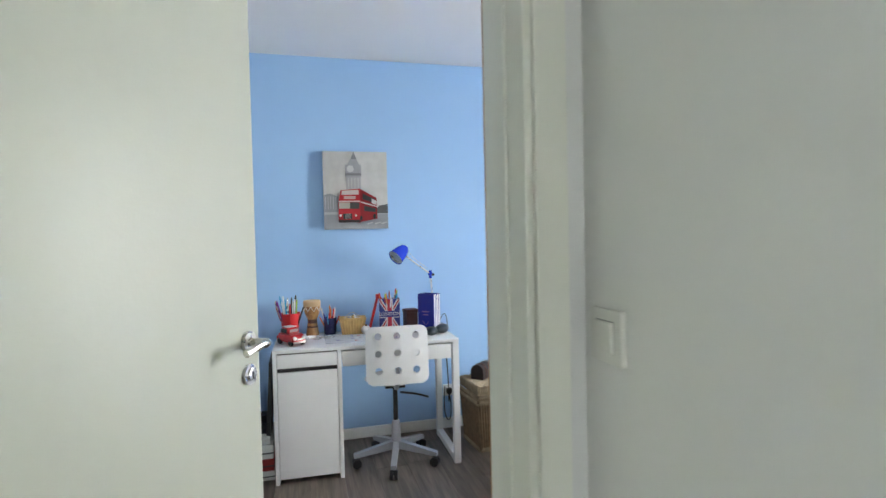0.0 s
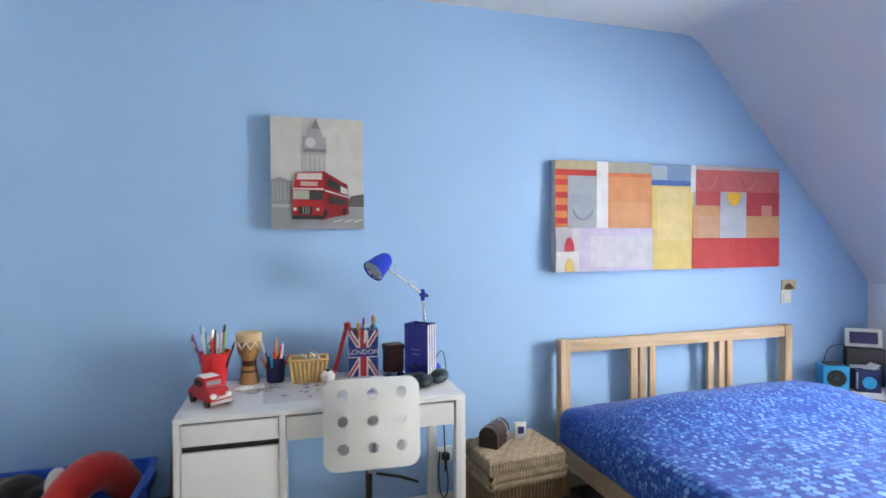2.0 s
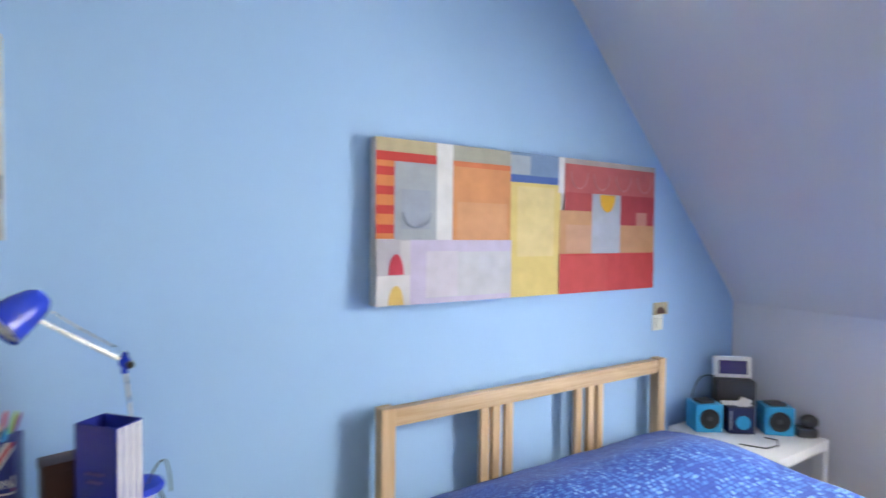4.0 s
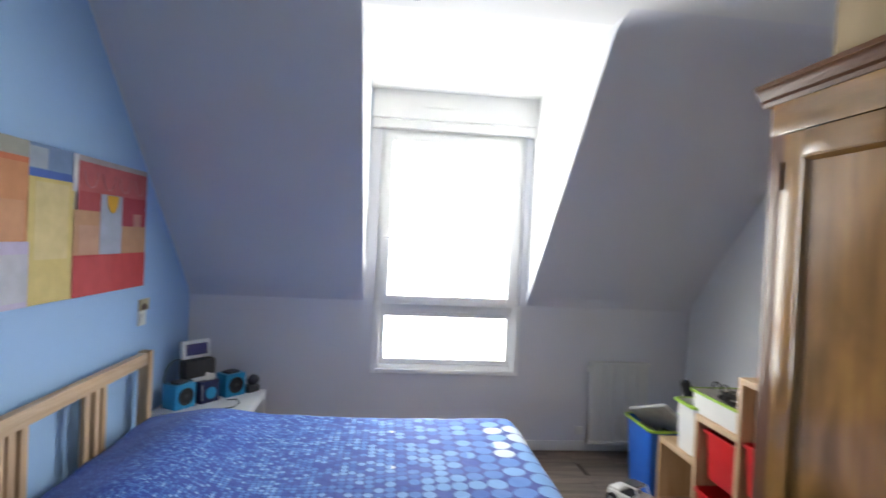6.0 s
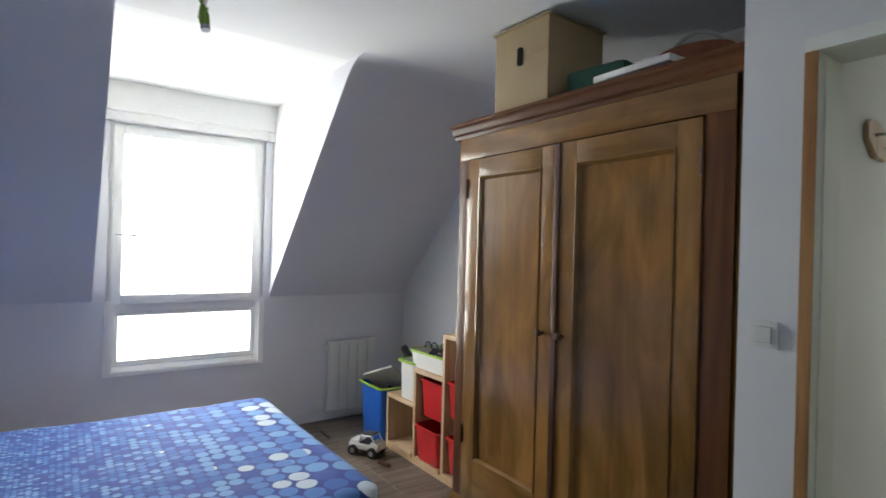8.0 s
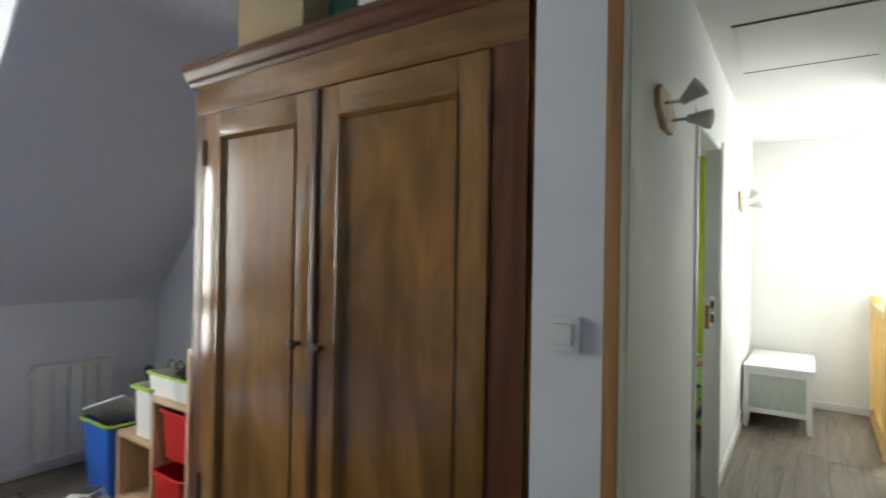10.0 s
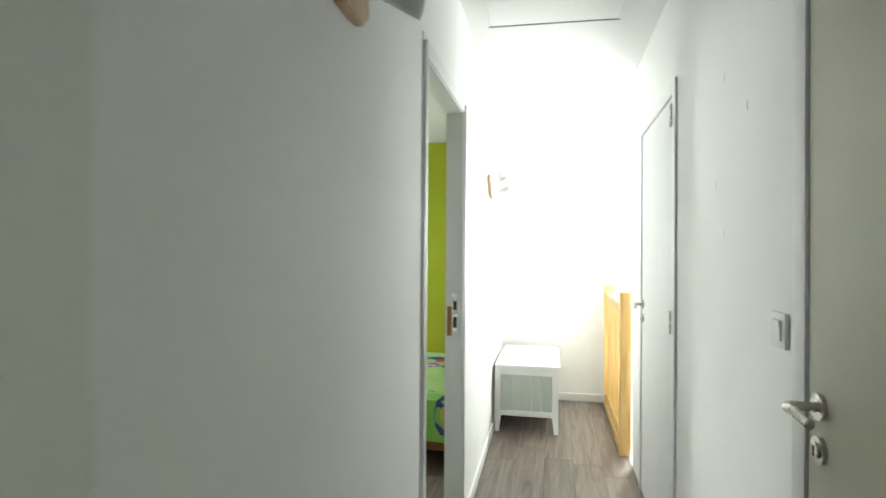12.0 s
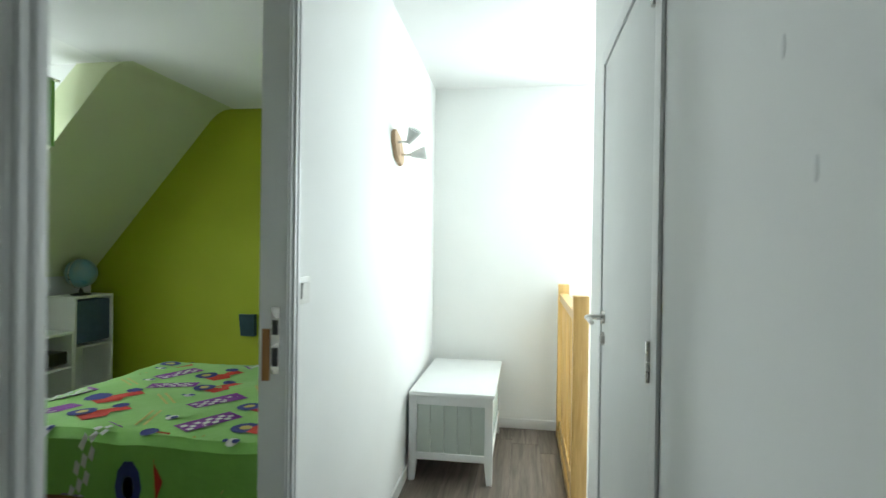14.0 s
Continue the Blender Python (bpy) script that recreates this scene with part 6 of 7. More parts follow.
tube(b, arc((-0.09, 0.02, 0.24), (-0.22, 0.02, 0.28), (-0.22, 0.0, 0.02), 12), 0.003, 6)
part("cable", b, BLACK, mon)
b = B()
bx(b, -0.06, 0.035, -0.04, 0.04, 0, 0.045, 0.012)
ball(b, (0.01, 0, 0.075), 0.045, 0.035, 0.035, 14)
single("headphones_case", b, DARK_GREY, "dark grey rounded gadget on the side table", "gadget", pose(4.225, 3.285, TT, 0, 0, -35))
b = B()
pts = [Vector((3.80, 3.40, TT + 0.004)), Vector((3.86, 3.30, TT + 0.004)), Vector((3.95, 3.29, TT + 0.004)), Vector((4.02, 3.33, TT + 0.004)), Vector((4.0, 3.38, TT + 0.004))]
tube(b, pts, 0.003, 6)
single("audio_cable", b, BLACK, "thin black cable lying on the side table", "cable")


# ---- switches and sockets ----
def rocker(name, label, m, n=1, dark=False):
    """Wall plate; local x along the wall, y out of it."""
    s = thing(name, label, "light switch", m)
    b = B()
    bx(b, -0.04, 0.04 + 0.071 * (n - 1), 0, 0.010, -0.04, 0.04, 0.003)
    part("plate", b, CREAM_PL, s)
    for k in range(n):
        b = B()
        x = 0.071 * k
        prism(b, [(0.0102, -0.0225), (0.0135, -0.0225), (0.0165, 0.0225), (0.0102, 0.0225)], 'x', x - 0.0225, x + 0.0225)
        part("rocker", b, CREAM_PL, s)
        b = B()
        bx(b, x - 0.0235, x + 0.0235, 0.0098, 0.0104, -0.0235, 0.0235)
        part("shadow_gap", b, DARK_GREY, s, smooth=False)
    return s


rocker("light_switch", "ivory light switch between wardrobe and doorway", pose(0.826, 1.0405, 1.25), 1)
rocker("light_switch", "ivory light switch on the hall side of the doorway", pose(hx(0.80) - 0.0005, 0.80, 1.226, 0, 0, 90), 1)
rocker("light_switch", "white light switch beside the cream hall door", pose(HX0 + 0.0005, -0.188, 1.226, 0, 0, -90), 1)
rocker("light_switch", "white light switch beside the green room doorway", pose(hx(-1.475) - 0.0005, -1.475, 1.235, 0, 0, 88.9), 1)
bs = rocker("light_switch", "white light switch on the blue wall by the bed", pose(3.635, GABLE - 0.0005, 1.0, 0, 0, 180), 1)
b = B()
bx(b, -0.058, 0.058, 0, 0.006, -0.032, 0.032, 0.001)
pc = thing("photo_card", "small brown and cream photo card above the switch", "photo", pose(3.66, GABLE - 0.0005, 1.072, 0, 0, 180))
part("card", b, mat("cream_card", (0.50, 0.42, 0.28), 0.6, vary=0.15, scale=30), pc)
b = B()
prism(b, [(-0.045, -0.026), (0.04, -0.026), (0.03, 0.0), (0.0, 0.012), (-0.02, 0.0)], 'y', 0.0062, 0.0068)
part("print", b, BROWN, pc, smooth=False)
sk2 = thing("socket_cover", "white socket low on the knee wall", "socket", pose(KNEE - 0.0005, 0.94, 0.15, 0, 0, 90))
b = B()
bx(b, -0.03, 0.03, 0, 0.012, -0.03, 0.03, 0.005)
part("plate", b, WHITE_PL, sk2)

# ---- radiator ----
rad = thing("radiator", "white electric panel radiator with vertical ribs", "radiator", pose(KNEE, 0.46, 0.0))
for k in range(5):
    b = B()
    bx(b, -0.085, -0.025, 0.004 + 0.086 * k, 0.084 + 0.086 * k, 0.10, 0.655, 0.008)
    part("rib", b, RADIATOR, rad)
b = B()
bx(b, -0.09, -0.02, -0.004, 0.436, 0.655, 0.675, 0.006)
part("top_grille", b, RADIATOR, rad)
b = B()
bx(b, -0.09, -0.02, -0.004, 0.436, 0.075, 0.10, 0.006)
part("bottom_rail", b, RADIATOR, rad)
for y in (0.06, 0.37):
    b = B()
    bx(b, -0.025, 0.0, y - 0.015, y + 0.015, 0.2, 0.24)
    part("bracket", b, RADIATOR, rad)
b = B()
bx(b, -0.075, -0.035, 0.436, 0.452, 0.60, 0.64, 0.004)
part("thermostat", b, RADIATOR, rad)

# ---- toy shelf, bins ----
sh = thing("toy_shelf", "stepped pine toy storage frame beside the wardrobe", "toy shelf", pose(3.565, 0.745, 0))
COLS = ((0.0, -0.365, 0.405), (-0.365, -0.70, 0.655), (-0.70, -1.03, 0.935))
for x0, x1, h in COLS:
    b = B()
    bx(b, x1 + 0.001, x0, -0.44, 0.0, h - 0.03, h, 0.003)
    part("top_board", b, PINE, sh)
    b = B()
    bx(b, x1 + 0.026, x0 - 0.026, -0.435, 0.0, 0.03, 0.05, 0.002)
    part("bottom_board", b, PINE, sh)
    b = B()
    bx(b, x1, x0, -0.012, 0.004, 0.0, 0.03, 0.002)
    part("front_rail", b, PINE, sh)
    b = B()
    bx(b, x1 + 0.02, x0 - 0.02, -0.44, -0.432, 0.05, h - 0.03)
    part("back_board", b, PINE, sh)
for x, h in ((0.0, 0.375), (-0.365, 0.625), (-0.70, 0.905), (-1.03, 0.905)):
    b = B()
    bx(b, x - 0.0255, x - 0.0005, -0.44, 0.0, 0.0, h, 0.003)
    part("upright", b, PINE_Z, sh)
for z, d in ((0.055, 0.225), (0.34, 0.245)):
    tub("red_bin", "red plastic drawer bin in the pine toy shelf", "storage bin", pose(3.565 - 0.5455, 0.745 - 0.20 + (0.02 if z < 0.1 else -0.02), z), 0.285, 0.38, d, RED, 0.008, 0.92, group="bins in the toy shelf")
for x, z in ((-0.875, 0.55), (-0.875, 0.2)):
    tub("red_bin", "red plastic drawer bin in the pine toy shelf", "storage bin", pose(3.565 + x, 0.545, z - 0.14), 0.275, 0.38, 0.225, RED, 0.008, 0.92, group="bins in the toy shelf")
wb = tub("white_tray", "white tray with lime rim full of small dark toys", "toy tray", pose(3.065, 0.545, 0.656), 0.42, 0.38, 0.115, WHITE_PL, 0.008, 0.94, rimmat=LIME)
b = B()
q = random.Random(8)
for i in range(26):
    p = (3.065 + q.uniform(-0.17, 0.17), 0.545 + q.uniform(-0.15, 0.15), 0.656 + 0.10 + q.uniform(-0.02, 0.02))
    bx(b, -0.03, 0.03, -0.012, 0.012, -0.01, 0.01, 0.004, m=pose(*p, q.uniform(0, 90), q.uniform(0, 90), q.uniform(0, 180)))
single("small_toys", b, DARK_GREY, "jumble of small dark toy parts in the tray", "toys", kind="stuff")
b = B()
for i in range(4):
    c = Vector((2.98 + 0.06 * i, 0.55 + q.uniform(-0.1, 0.1), 0.77))
    tube(b, arc(c + Vector((-0.05, 0, 0)), c + Vector((0, 0.02, 0.12)), c + Vector((0.06, 0, 0.01)), 10), 0.004, 6)
single("toy_hoops", b, BLACK, "thin black plastic hoops sticking out of the tray", "toy parts")
tub("white_bin", "white plastic bin with lime lid on the low shelf", "storage bin", pose(3.318, 0.56, 0.4055), 0.20, 0.34, 0.27, WHITE_PL, 0.012, 0.95, rimmat=LIME)
bb_ = tub("blue_bin", "bright blue square bin with lime rim", "storage bin", pose(3.755, 0.60, 0.0), 0.35, 0.37, 0.42, BIN_BLUE, 0.012, 0.86, rimmat=LIME)
b = B()
nx = 14
gr = []
for j in range(nx + 1):
    gr.append([b.verts.new((-0.15 + 0.30 * i / nx, -0.16 + 0.32 * j / nx, 0.34 + 0.10 * noise.noise(Vector((i * 0.35, j * 0.35, 3))) + 0.02 * noise.noise(Vector((i, j, 7))))) for i in range(nx + 1)])
for j in range(nx):
    for i in range(nx):
        b.faces.new((gr[j][i], gr[j][i + 1], gr[j + 1][i + 1], gr[j + 1][i]))
cl = single("dark_clothes", b, BLACK_PLUSH, "dark clothes heaped in the blue bin", "clothes", pose(3.755, 0.60, 0.04))
cl.modifiers.new("thick", 'SOLIDIFY').thickness = 0.02
b = B()
bx(b, -0.15, 0.15, -0.01, 0.01, 0, 0.24, 0.008, m=pose(0, 0, 0, -48, 20, 0))
single("grey_board", b, GREY_CLOTH, "grey flat panel sticking out of the blue bin", "panel", pose(3.66, 0.60, 0.40, 0, 0, 20))
plush("dark_soft_toy", "small black soft toy perched above the blue bin", BLACK_PLUSH, pose(3.68, 0.50, 0.58), [((0, 0, 0.05), (0.045, 0.04, 0.05)), ((0.01, 0.02, 0.10), (0.035, 0.032, 0.035)), ((0, 0.0, -0.03), (0.03, 0.03, 0.08))])
b = B()
cyl(b, (0, 0, 0), (0, 0, 0.07), 0.035, 0.022, seg=16)
ball(b, (0, 0, 0.085), 0.025, seg=12)
single("figurine", b, SKIN_TAN, "tan toy figurine on the tall shelf step", "figurine", pose(2.80, 0.66, 0.9355))
b = B()
lathe(b, [(0.028, 0), (0.03, 0.006), (0.012, 0.03), (0.014, 0.09), (0.024, 0.12), (0.02, 0.16), (0.006, 0.20), (0.0, 0.21)], 16)
single("trophy", b, DARK_GREY, "slim dark trophy on the tall shelf step", "trophy", pose(2.72, 0.60, 0.9355))

jeep = thing("toy_jeep", "white toy off-road car with black tyres on the floor", "toy car", pose(3.50, 0.93, 0.0, 0, 0, 30))
b = B()
bx(b, -0.12, 0.12, -0.06, 0.06, 0.045, 0.085, 0.008)
bx(b, 0.045, 0.115, -0.05, 0.05, 0.08, 0.10, 0.006)
bx(b, -0.11, -0.05, -0.052, 0.052, 0.08, 0.10, 0.005)
part("body", b, WHITE_PL, jeep)
b = B()
bx(b, -0.05, 0.04, -0.048, 0.048, 0.08, 0.09, 0.002)
part("seat_well", b, BLACK, jeep)
b = B()
for y in (-0.05, 0.05):
    tube(b, [(-0.09, y, 0.09), (-0.06, y, 0.145), (0.02, y, 0.145), (0.045, y, 0.095)], 0.006, 6)
tube(b, [(-0.06, -0.05, 0.145), (-0.06, 0.05, 0.145)], 0.006, 6)
tube(b, [(0.02, -0.05, 0.145), (0.02, 0.05, 0.145)], 0.006, 6)
part("roll_cage", b, WHITE_PL, jeep)
b = B()
bx(b, -0.065, 0.022, -0.046, 0.046, 0.147, 0.153, 0.002)
part("roof", b, DARK_GREY, jeep)
for x in (-0.075, 0.08):
    for y in (-0.078, 0.05):
        b = B()
        cyl(b, (x, y, 0.036), (x, y + 0.028, 0.036), 0.036, seg=20)
        wh = part("wheel", b, BLACK, jeep)
        b = B()
        cyl(b, (x, y - 0.001, 0.036), (x, y + 0.029, 0.036), 0.018, seg=16)
        part("rim", b, GREY_METAL, wh)
b = B()
bx(b, -0.05, 0.05, -0.015, 0.015, 0, 0.018, 0.005)
single("toy_piece", b, BROWN, "small dark toy piece on the floor", "toy", pose(3.26, 0.93, 0.0, 0, 0, 15))

# ---- on top of the wardrobe ----
WT = 2.1525
cb = thing("cardboard_box", "brown cardboard box with an oval hand hole", "cardboard box", pose(1.775, 0.62, WT))
b = B()
bx(b, 0, 0.355, 0, 0.375, 0, 0.39, 0.004)
part("carton", b, CARDBOARD, cb)
b = B()
bx(b, 0.165, 0.190, 0.3755, 0.3765, 0.20, 0.285, 0.010)
part("hand_hole", b, BLACK, cb)
b = B()
bx(b, -0.001, 0.11, 0.3755, 0.3767, 0.235, 0.265)
part("parcel_tape", b, mat("brown_tape", (0.36, 0.25, 0.13), 0.35), cb)
b = B()
bx(b, -0.012, 0.367, -0.012, 0.390, 0.39, 0.396, 0.002)
part("lid", b, CARDBOARD, cb)
b = B()
bx(b, -0.13, 0.15, -0.13, 0.15, 0, 0.12, 0.03)
gb = single("green_bag", b, DARK_GREEN, "dark green folded cloth bag on the wardrobe", "bag", pose(1.58, 0.78, WT, 0, 0, 6))
wbx = thing("white_carton", "flat white carton lying over the wardrobe edge", "carton", pose(1.345, 0.82, WT + 0.0, 0, 0, -3))
b = B()
bx(b, -0.17, 0.17, -0.2, 0.17, 0.0, 0.02, 0.003)
part("base", b, DARK_GREY, wbx)
b = B()
bx(b, -0.175, 0.175, -0.205, 0.175, 0.02, 0.046, 0.003)
part("lid", b, PAPER, wbx)
b = B()
lathe(b, [(0.12, 0), (0.15, 0.03), (0.155, 0.09), (0.15, 0.092), (0.142, 0.03), (0, 0.01)], 24, Matrix.Diagonal((1, 0.75, 1, 1)))
bk2 = thing("brown_basket", "reddish brown basket on the wardrobe", "basket", pose(1.26, 0.70, WT + 0.0465))
part("bowl", b, mat("red_brown_straw", (0.22, 0.07, 0.03), 0.7, vary=0.2, scale=40, bump=0.3), bk2)
b = B()
tube(b, arc((-0.14, 0, 0.08), (0, 0, 0.26), (0.14, 0, 0.08), 12), 0.008)
part("handle", b, GREY_CLOTH, bk2)

# ---- ceiling lamp with fish spots ----
fl_ = thing("ceiling_lamp", "ceiling lamp with wavy steel arms and painted fish spots", "ceiling lamp", pose(1.86, 2.18, CEIL))
b = B()
lathe(b, [(0.06, -0.03), (0.075, -0.012), (0.075, 0.0), (0, 0)], 24)
part("canopy", b, STEEL, fl_)


def fish(end, mid, material, yaw, tilt):
    b = B()
    tube(b, arc((0, 0, -0.02), mid, end, 14), 0.006, 8)
    arm = part("arm", b, STEEL, fl_, "bent steel arm")
    m = Matrix.Translation(end) @ pose(0, 0, 0, 0, tilt, yaw) @ Matrix.Diagonal((0.68, 0.68, 0.68, 1))
    b = B()
    lathe(b, [(0.0, -0.085), (0.022, -0.08), (0.030, -0.045), (0.032, -0.01), (0.022, 0.03), (0.010, 0.055), (0.0, 0.058)], 20, m @ Matrix.Diagonal((1, 0.8, 1, 1)))
    part("fish_body", b, material, fl_, "painted fish-shaped spot")
    for nm, pts in (("tail_fin", [(0.0, 0.045), (0.028, 0.095), (0.010, 0.085), (-0.006, 0.10), (-0.022, 0.09)]),
                    ("fin", [(0.024, -0.02), (0.055, 0.005), (0.024, 0.02)]), ("fin", [(-0.024, -0.02), (-0.048, 0.012), (-0.022, 0.02)])):
        b = B()
        prism(b, pts, 'y', -0.004, 0.004)
        bmesh.ops.transform(b, matrix=m, verts=b.verts)
        part(nm, b, material, fl_)
    b = B()
    lathe(b, [(0.0, -0.092), (0.023, -0.092), (0.025, -0.07)], 18, m)
    part("spot_glass", b, GREY_METAL, fl_)


fish(Vector((0.27, 0.175, -0.285)), Vector((0.30, 0.16, -0.06)), FISH_GREEN, 20, 14)
fish(Vector((0.19, 0.06, -0.185)), Vector((0.17, 0.05, -0.05)), FISH_RED, 0, 70)


# ---- hall things ----
def sconce(y, z, aim, lean, k1=1.0):
    s = thing("wall_spot", "wall lamp, pale wood plate with two white cone spots", "wall lamp", pose(hx(y) - 0.0005, y, z, 0, 0, -1.1), group="wall lamps in the hall")
    b = B()
    prism(b, [(-0.035, 0.085), (0.0, 0.105), (0.035, 0.085), (0.06, 0.0), (0.035, -0.085), (0.0, -0.105), (-0.035, -0.085), (-0.06, 0.0)], 'x', -0.022, 0.0)
    bmesh.ops.scale(b, vec=(1, k1, k1), verts=b.verts)
    bmesh.ops.bevel(b, geom=list(b.edges), offset=0.004, segments=2, affect='EDGES')
    bmesh.ops.rotate(b, cent=(0, 0, 0), matrix=Matrix.Rotation(radians(lean), 3, 'X'), verts=b.verts)
    part("wall_plate", b, PINE_Z, s, "pale wood plate")
    for k, (dz, to) in enumerate(aim):
        p = Vector((-0.022, -1.5 * dz * math.sin(radians(lean)), 1.5 * dz * math.cos(radians(lean))))
        e = p + Vector((-0.058, 0.0, 0.0))
        b = B()
        cyl(b, p, e, 0.006, seg=10)
        ball(b, e, 0.011, seg=10)
        part("arm", b, STEEL, s)
        d = Vector(to).normalized()
        m = Matrix.Translation(e) @ d.to_track_quat('Z', 'Y').to_matrix().to_4x4()
        b = B()
        lathe(b, [(0.0, -0.010), (0.013, -0.008), (0.017, 0.010), (0.028, 0.044), (0.036, 0.070), (0.034, 0.070), (0.025, 0.042), (0.0, 0.018)], 24, m)
        part("shade", b, OPAL, s, "white cone shade")
        b = B()
        lathe(b, [(0.0, 0.048), (0.020, 0.054), (0.026, 0.058), (0.026, 0.063), (0.0, 0.063)], 18, m)
        part("lamp_face", b, GREY_METAL, s)


sconce(0.185, 1.94, ((0.03, (-0.75, -0.15, 0.62)), (-0.045, (-0.85, -0.5, -0.03))), -70, 1.2)
sconce(-2.70, 1.875, ((0.03, (-0.5, 0.3, 0.75)), (-0.035, (-0.85, -0.2, 0.15))), -58, 1.15)


def make_bench():
    x0, x1, ya, yb = 0.376, 0.864, -3.05, -3.99
    b0 = thing("storage_bench", "white storage bench with sage green tongue-and-groove panels", "bench", pose(x0, ya, 0))
    W, L = x1 - x0, ya - yb
    b = B()
    bx(b, -0.012, W, -L, 0.012, 0.499, 0.522, 0.004)
    part("top", b, BENCH_WHITE, b0)
    for x in (0.0, W - 0.045):
        for y in (-0.045, -L + 0.01):
            b = B()
            prism(b, [(x, 0.499), (x + 0.045, 0.499), (x + 0.045, 0.12), (x + (0.032 if x == 0 else 0.045), 0.0), (x + (0.0 if x == 0 else 0.013), 0.0), (x, 0.12)], 'y', y, y + 0.045)
            part("leg", b, BENCH_WHITE, b0)
    for z0, z1 in ((0.445, 0.499), (0.125, 0.165)):
        b = B()
        bx(b, 0.045, W - 0.045, -0.038, -0.004, z0, z1, 0.002)
        part("end_rail", b, BENCH_WHITE, b0)
        for x in (0.004, W - 0.038):
            b = B()
            bx(b, x, x + 0.034, -L + 0.055, -0.045, z0, z1, 0.002)
            part("side_rail", b, BENCH_WHITE, b0)
    n = 5
    pw = (W - 0.09) / n
    for k in range(n):
        b = B()
        bx(b, 0.045 + k * pw + 0.0012, 0.045 + (k + 1) * pw - 0.0012, -0.030, -0.014, 0.165, 0.445, 0.003)
        part("panel_board", b, SAGE, b0, "sage green board")
    m = 9
    pl = (L - 0.10) / m
    for k in range(m):
        for x in (0.012, W - 0.03):
            b = B()
            bx(b, x, x + 0.016, -0.045 - (k + 1) * pl + 0.0012, -0.045 - k * pl - 0.0012, 0.165, 0.445, 0.003)
            part("panel_board", b, SAGE, b0)
    b = B()
    bx(b, 0.03, W - 0.03, -L + 0.05, -0.04, 0.15, 0.165)
    part("bottom", b, BENCH_WHITE, b0)


make_bench()


def make_rail():
    r = thing("stair_rail", "varnished pine balustrade at the stair opening", "stair rail", pose(-0.075, -2.77, 0))
    L = 1.26
    for y, h in ((0.0, 1.128), (-L + 0.06, 1.105)):
        b = B()
        bx(b, -0.038, 0.038, y - 0.038, y + 0.038, -0.20, h, 0.005)
        part("newel_post", b, RAIL_PINE, r)
    b = B()
    bx(b, -0.03, 0.03, -L + 0.098, -0.038, 0.985, 1.04, 0.010)
    part("handrail", b, RAIL_PINE, r)
    b = B()
    bx(b, -0.018, 0.018, -L + 0.098, -0.038, 0.05, 0.12, 0.004)
    part("bottom_rail", b, RAIL_PINE, r)
    b = B()
    bx(b, 0.0185, 0.034, -L + 0.03, -0.10, -0.01, 0.05, 0.003)
    part("floor_strip", b, RAIL_PINE, r)
    n = 9
    for k in range(n):
        y = -0.038 - (k + 1) * (L - 0.136) / (n + 1)
        b = B()
        bx(b, -0.014, 0.014, y - 0.016, y + 0.016, 0.12, 0.985, 0.004)
        part("baluster", b, RAIL_PINE, r)


make_rail()

hatch = thing("attic_hatch", "white attic hatch with thin grey frame in the hall ceiling", "hatch", pose(0.09, -1.645, CEIL + 0.0095, 0, 0, 2))
b = B()
bx(b, 0.012, 0.65, 0.012, 0.79, -0.006, -0.0005, 0.001)
part("panel", b, CEIL_WHITE, hatch)
for x0, x1, y0, y1, mt_ in ((0, 0.665, 0, 0.011, SEAL), (0, 0.665, 0.791, 0.802, SEAL), (0, 0.011, 0.011, 0.791, CEIL_WHITE), (0.654, 0.665, 0.011, 0.791, CEIL_WHITE)):
    b = B()
    bx(b, x0, x1, y0, y1, -0.008, -0.0005)
    part("frame_strip", b, mt_, hatch)
for y, z in ((-0.62, 1.94), (-0.62, 1.46), (-0.42, 1.80), (-0.70, 1.62)):
    b = B()
    ball(b, (0, 0, 0), 0.0016, 0.006, 0.016, 10)
    single("filler_mark", b, TRIM_WHITE, "small dab of white filler on the hall wall", "filler", pose(HX0 + 0.0004, y, z), group="filler dabs on the hall wall")


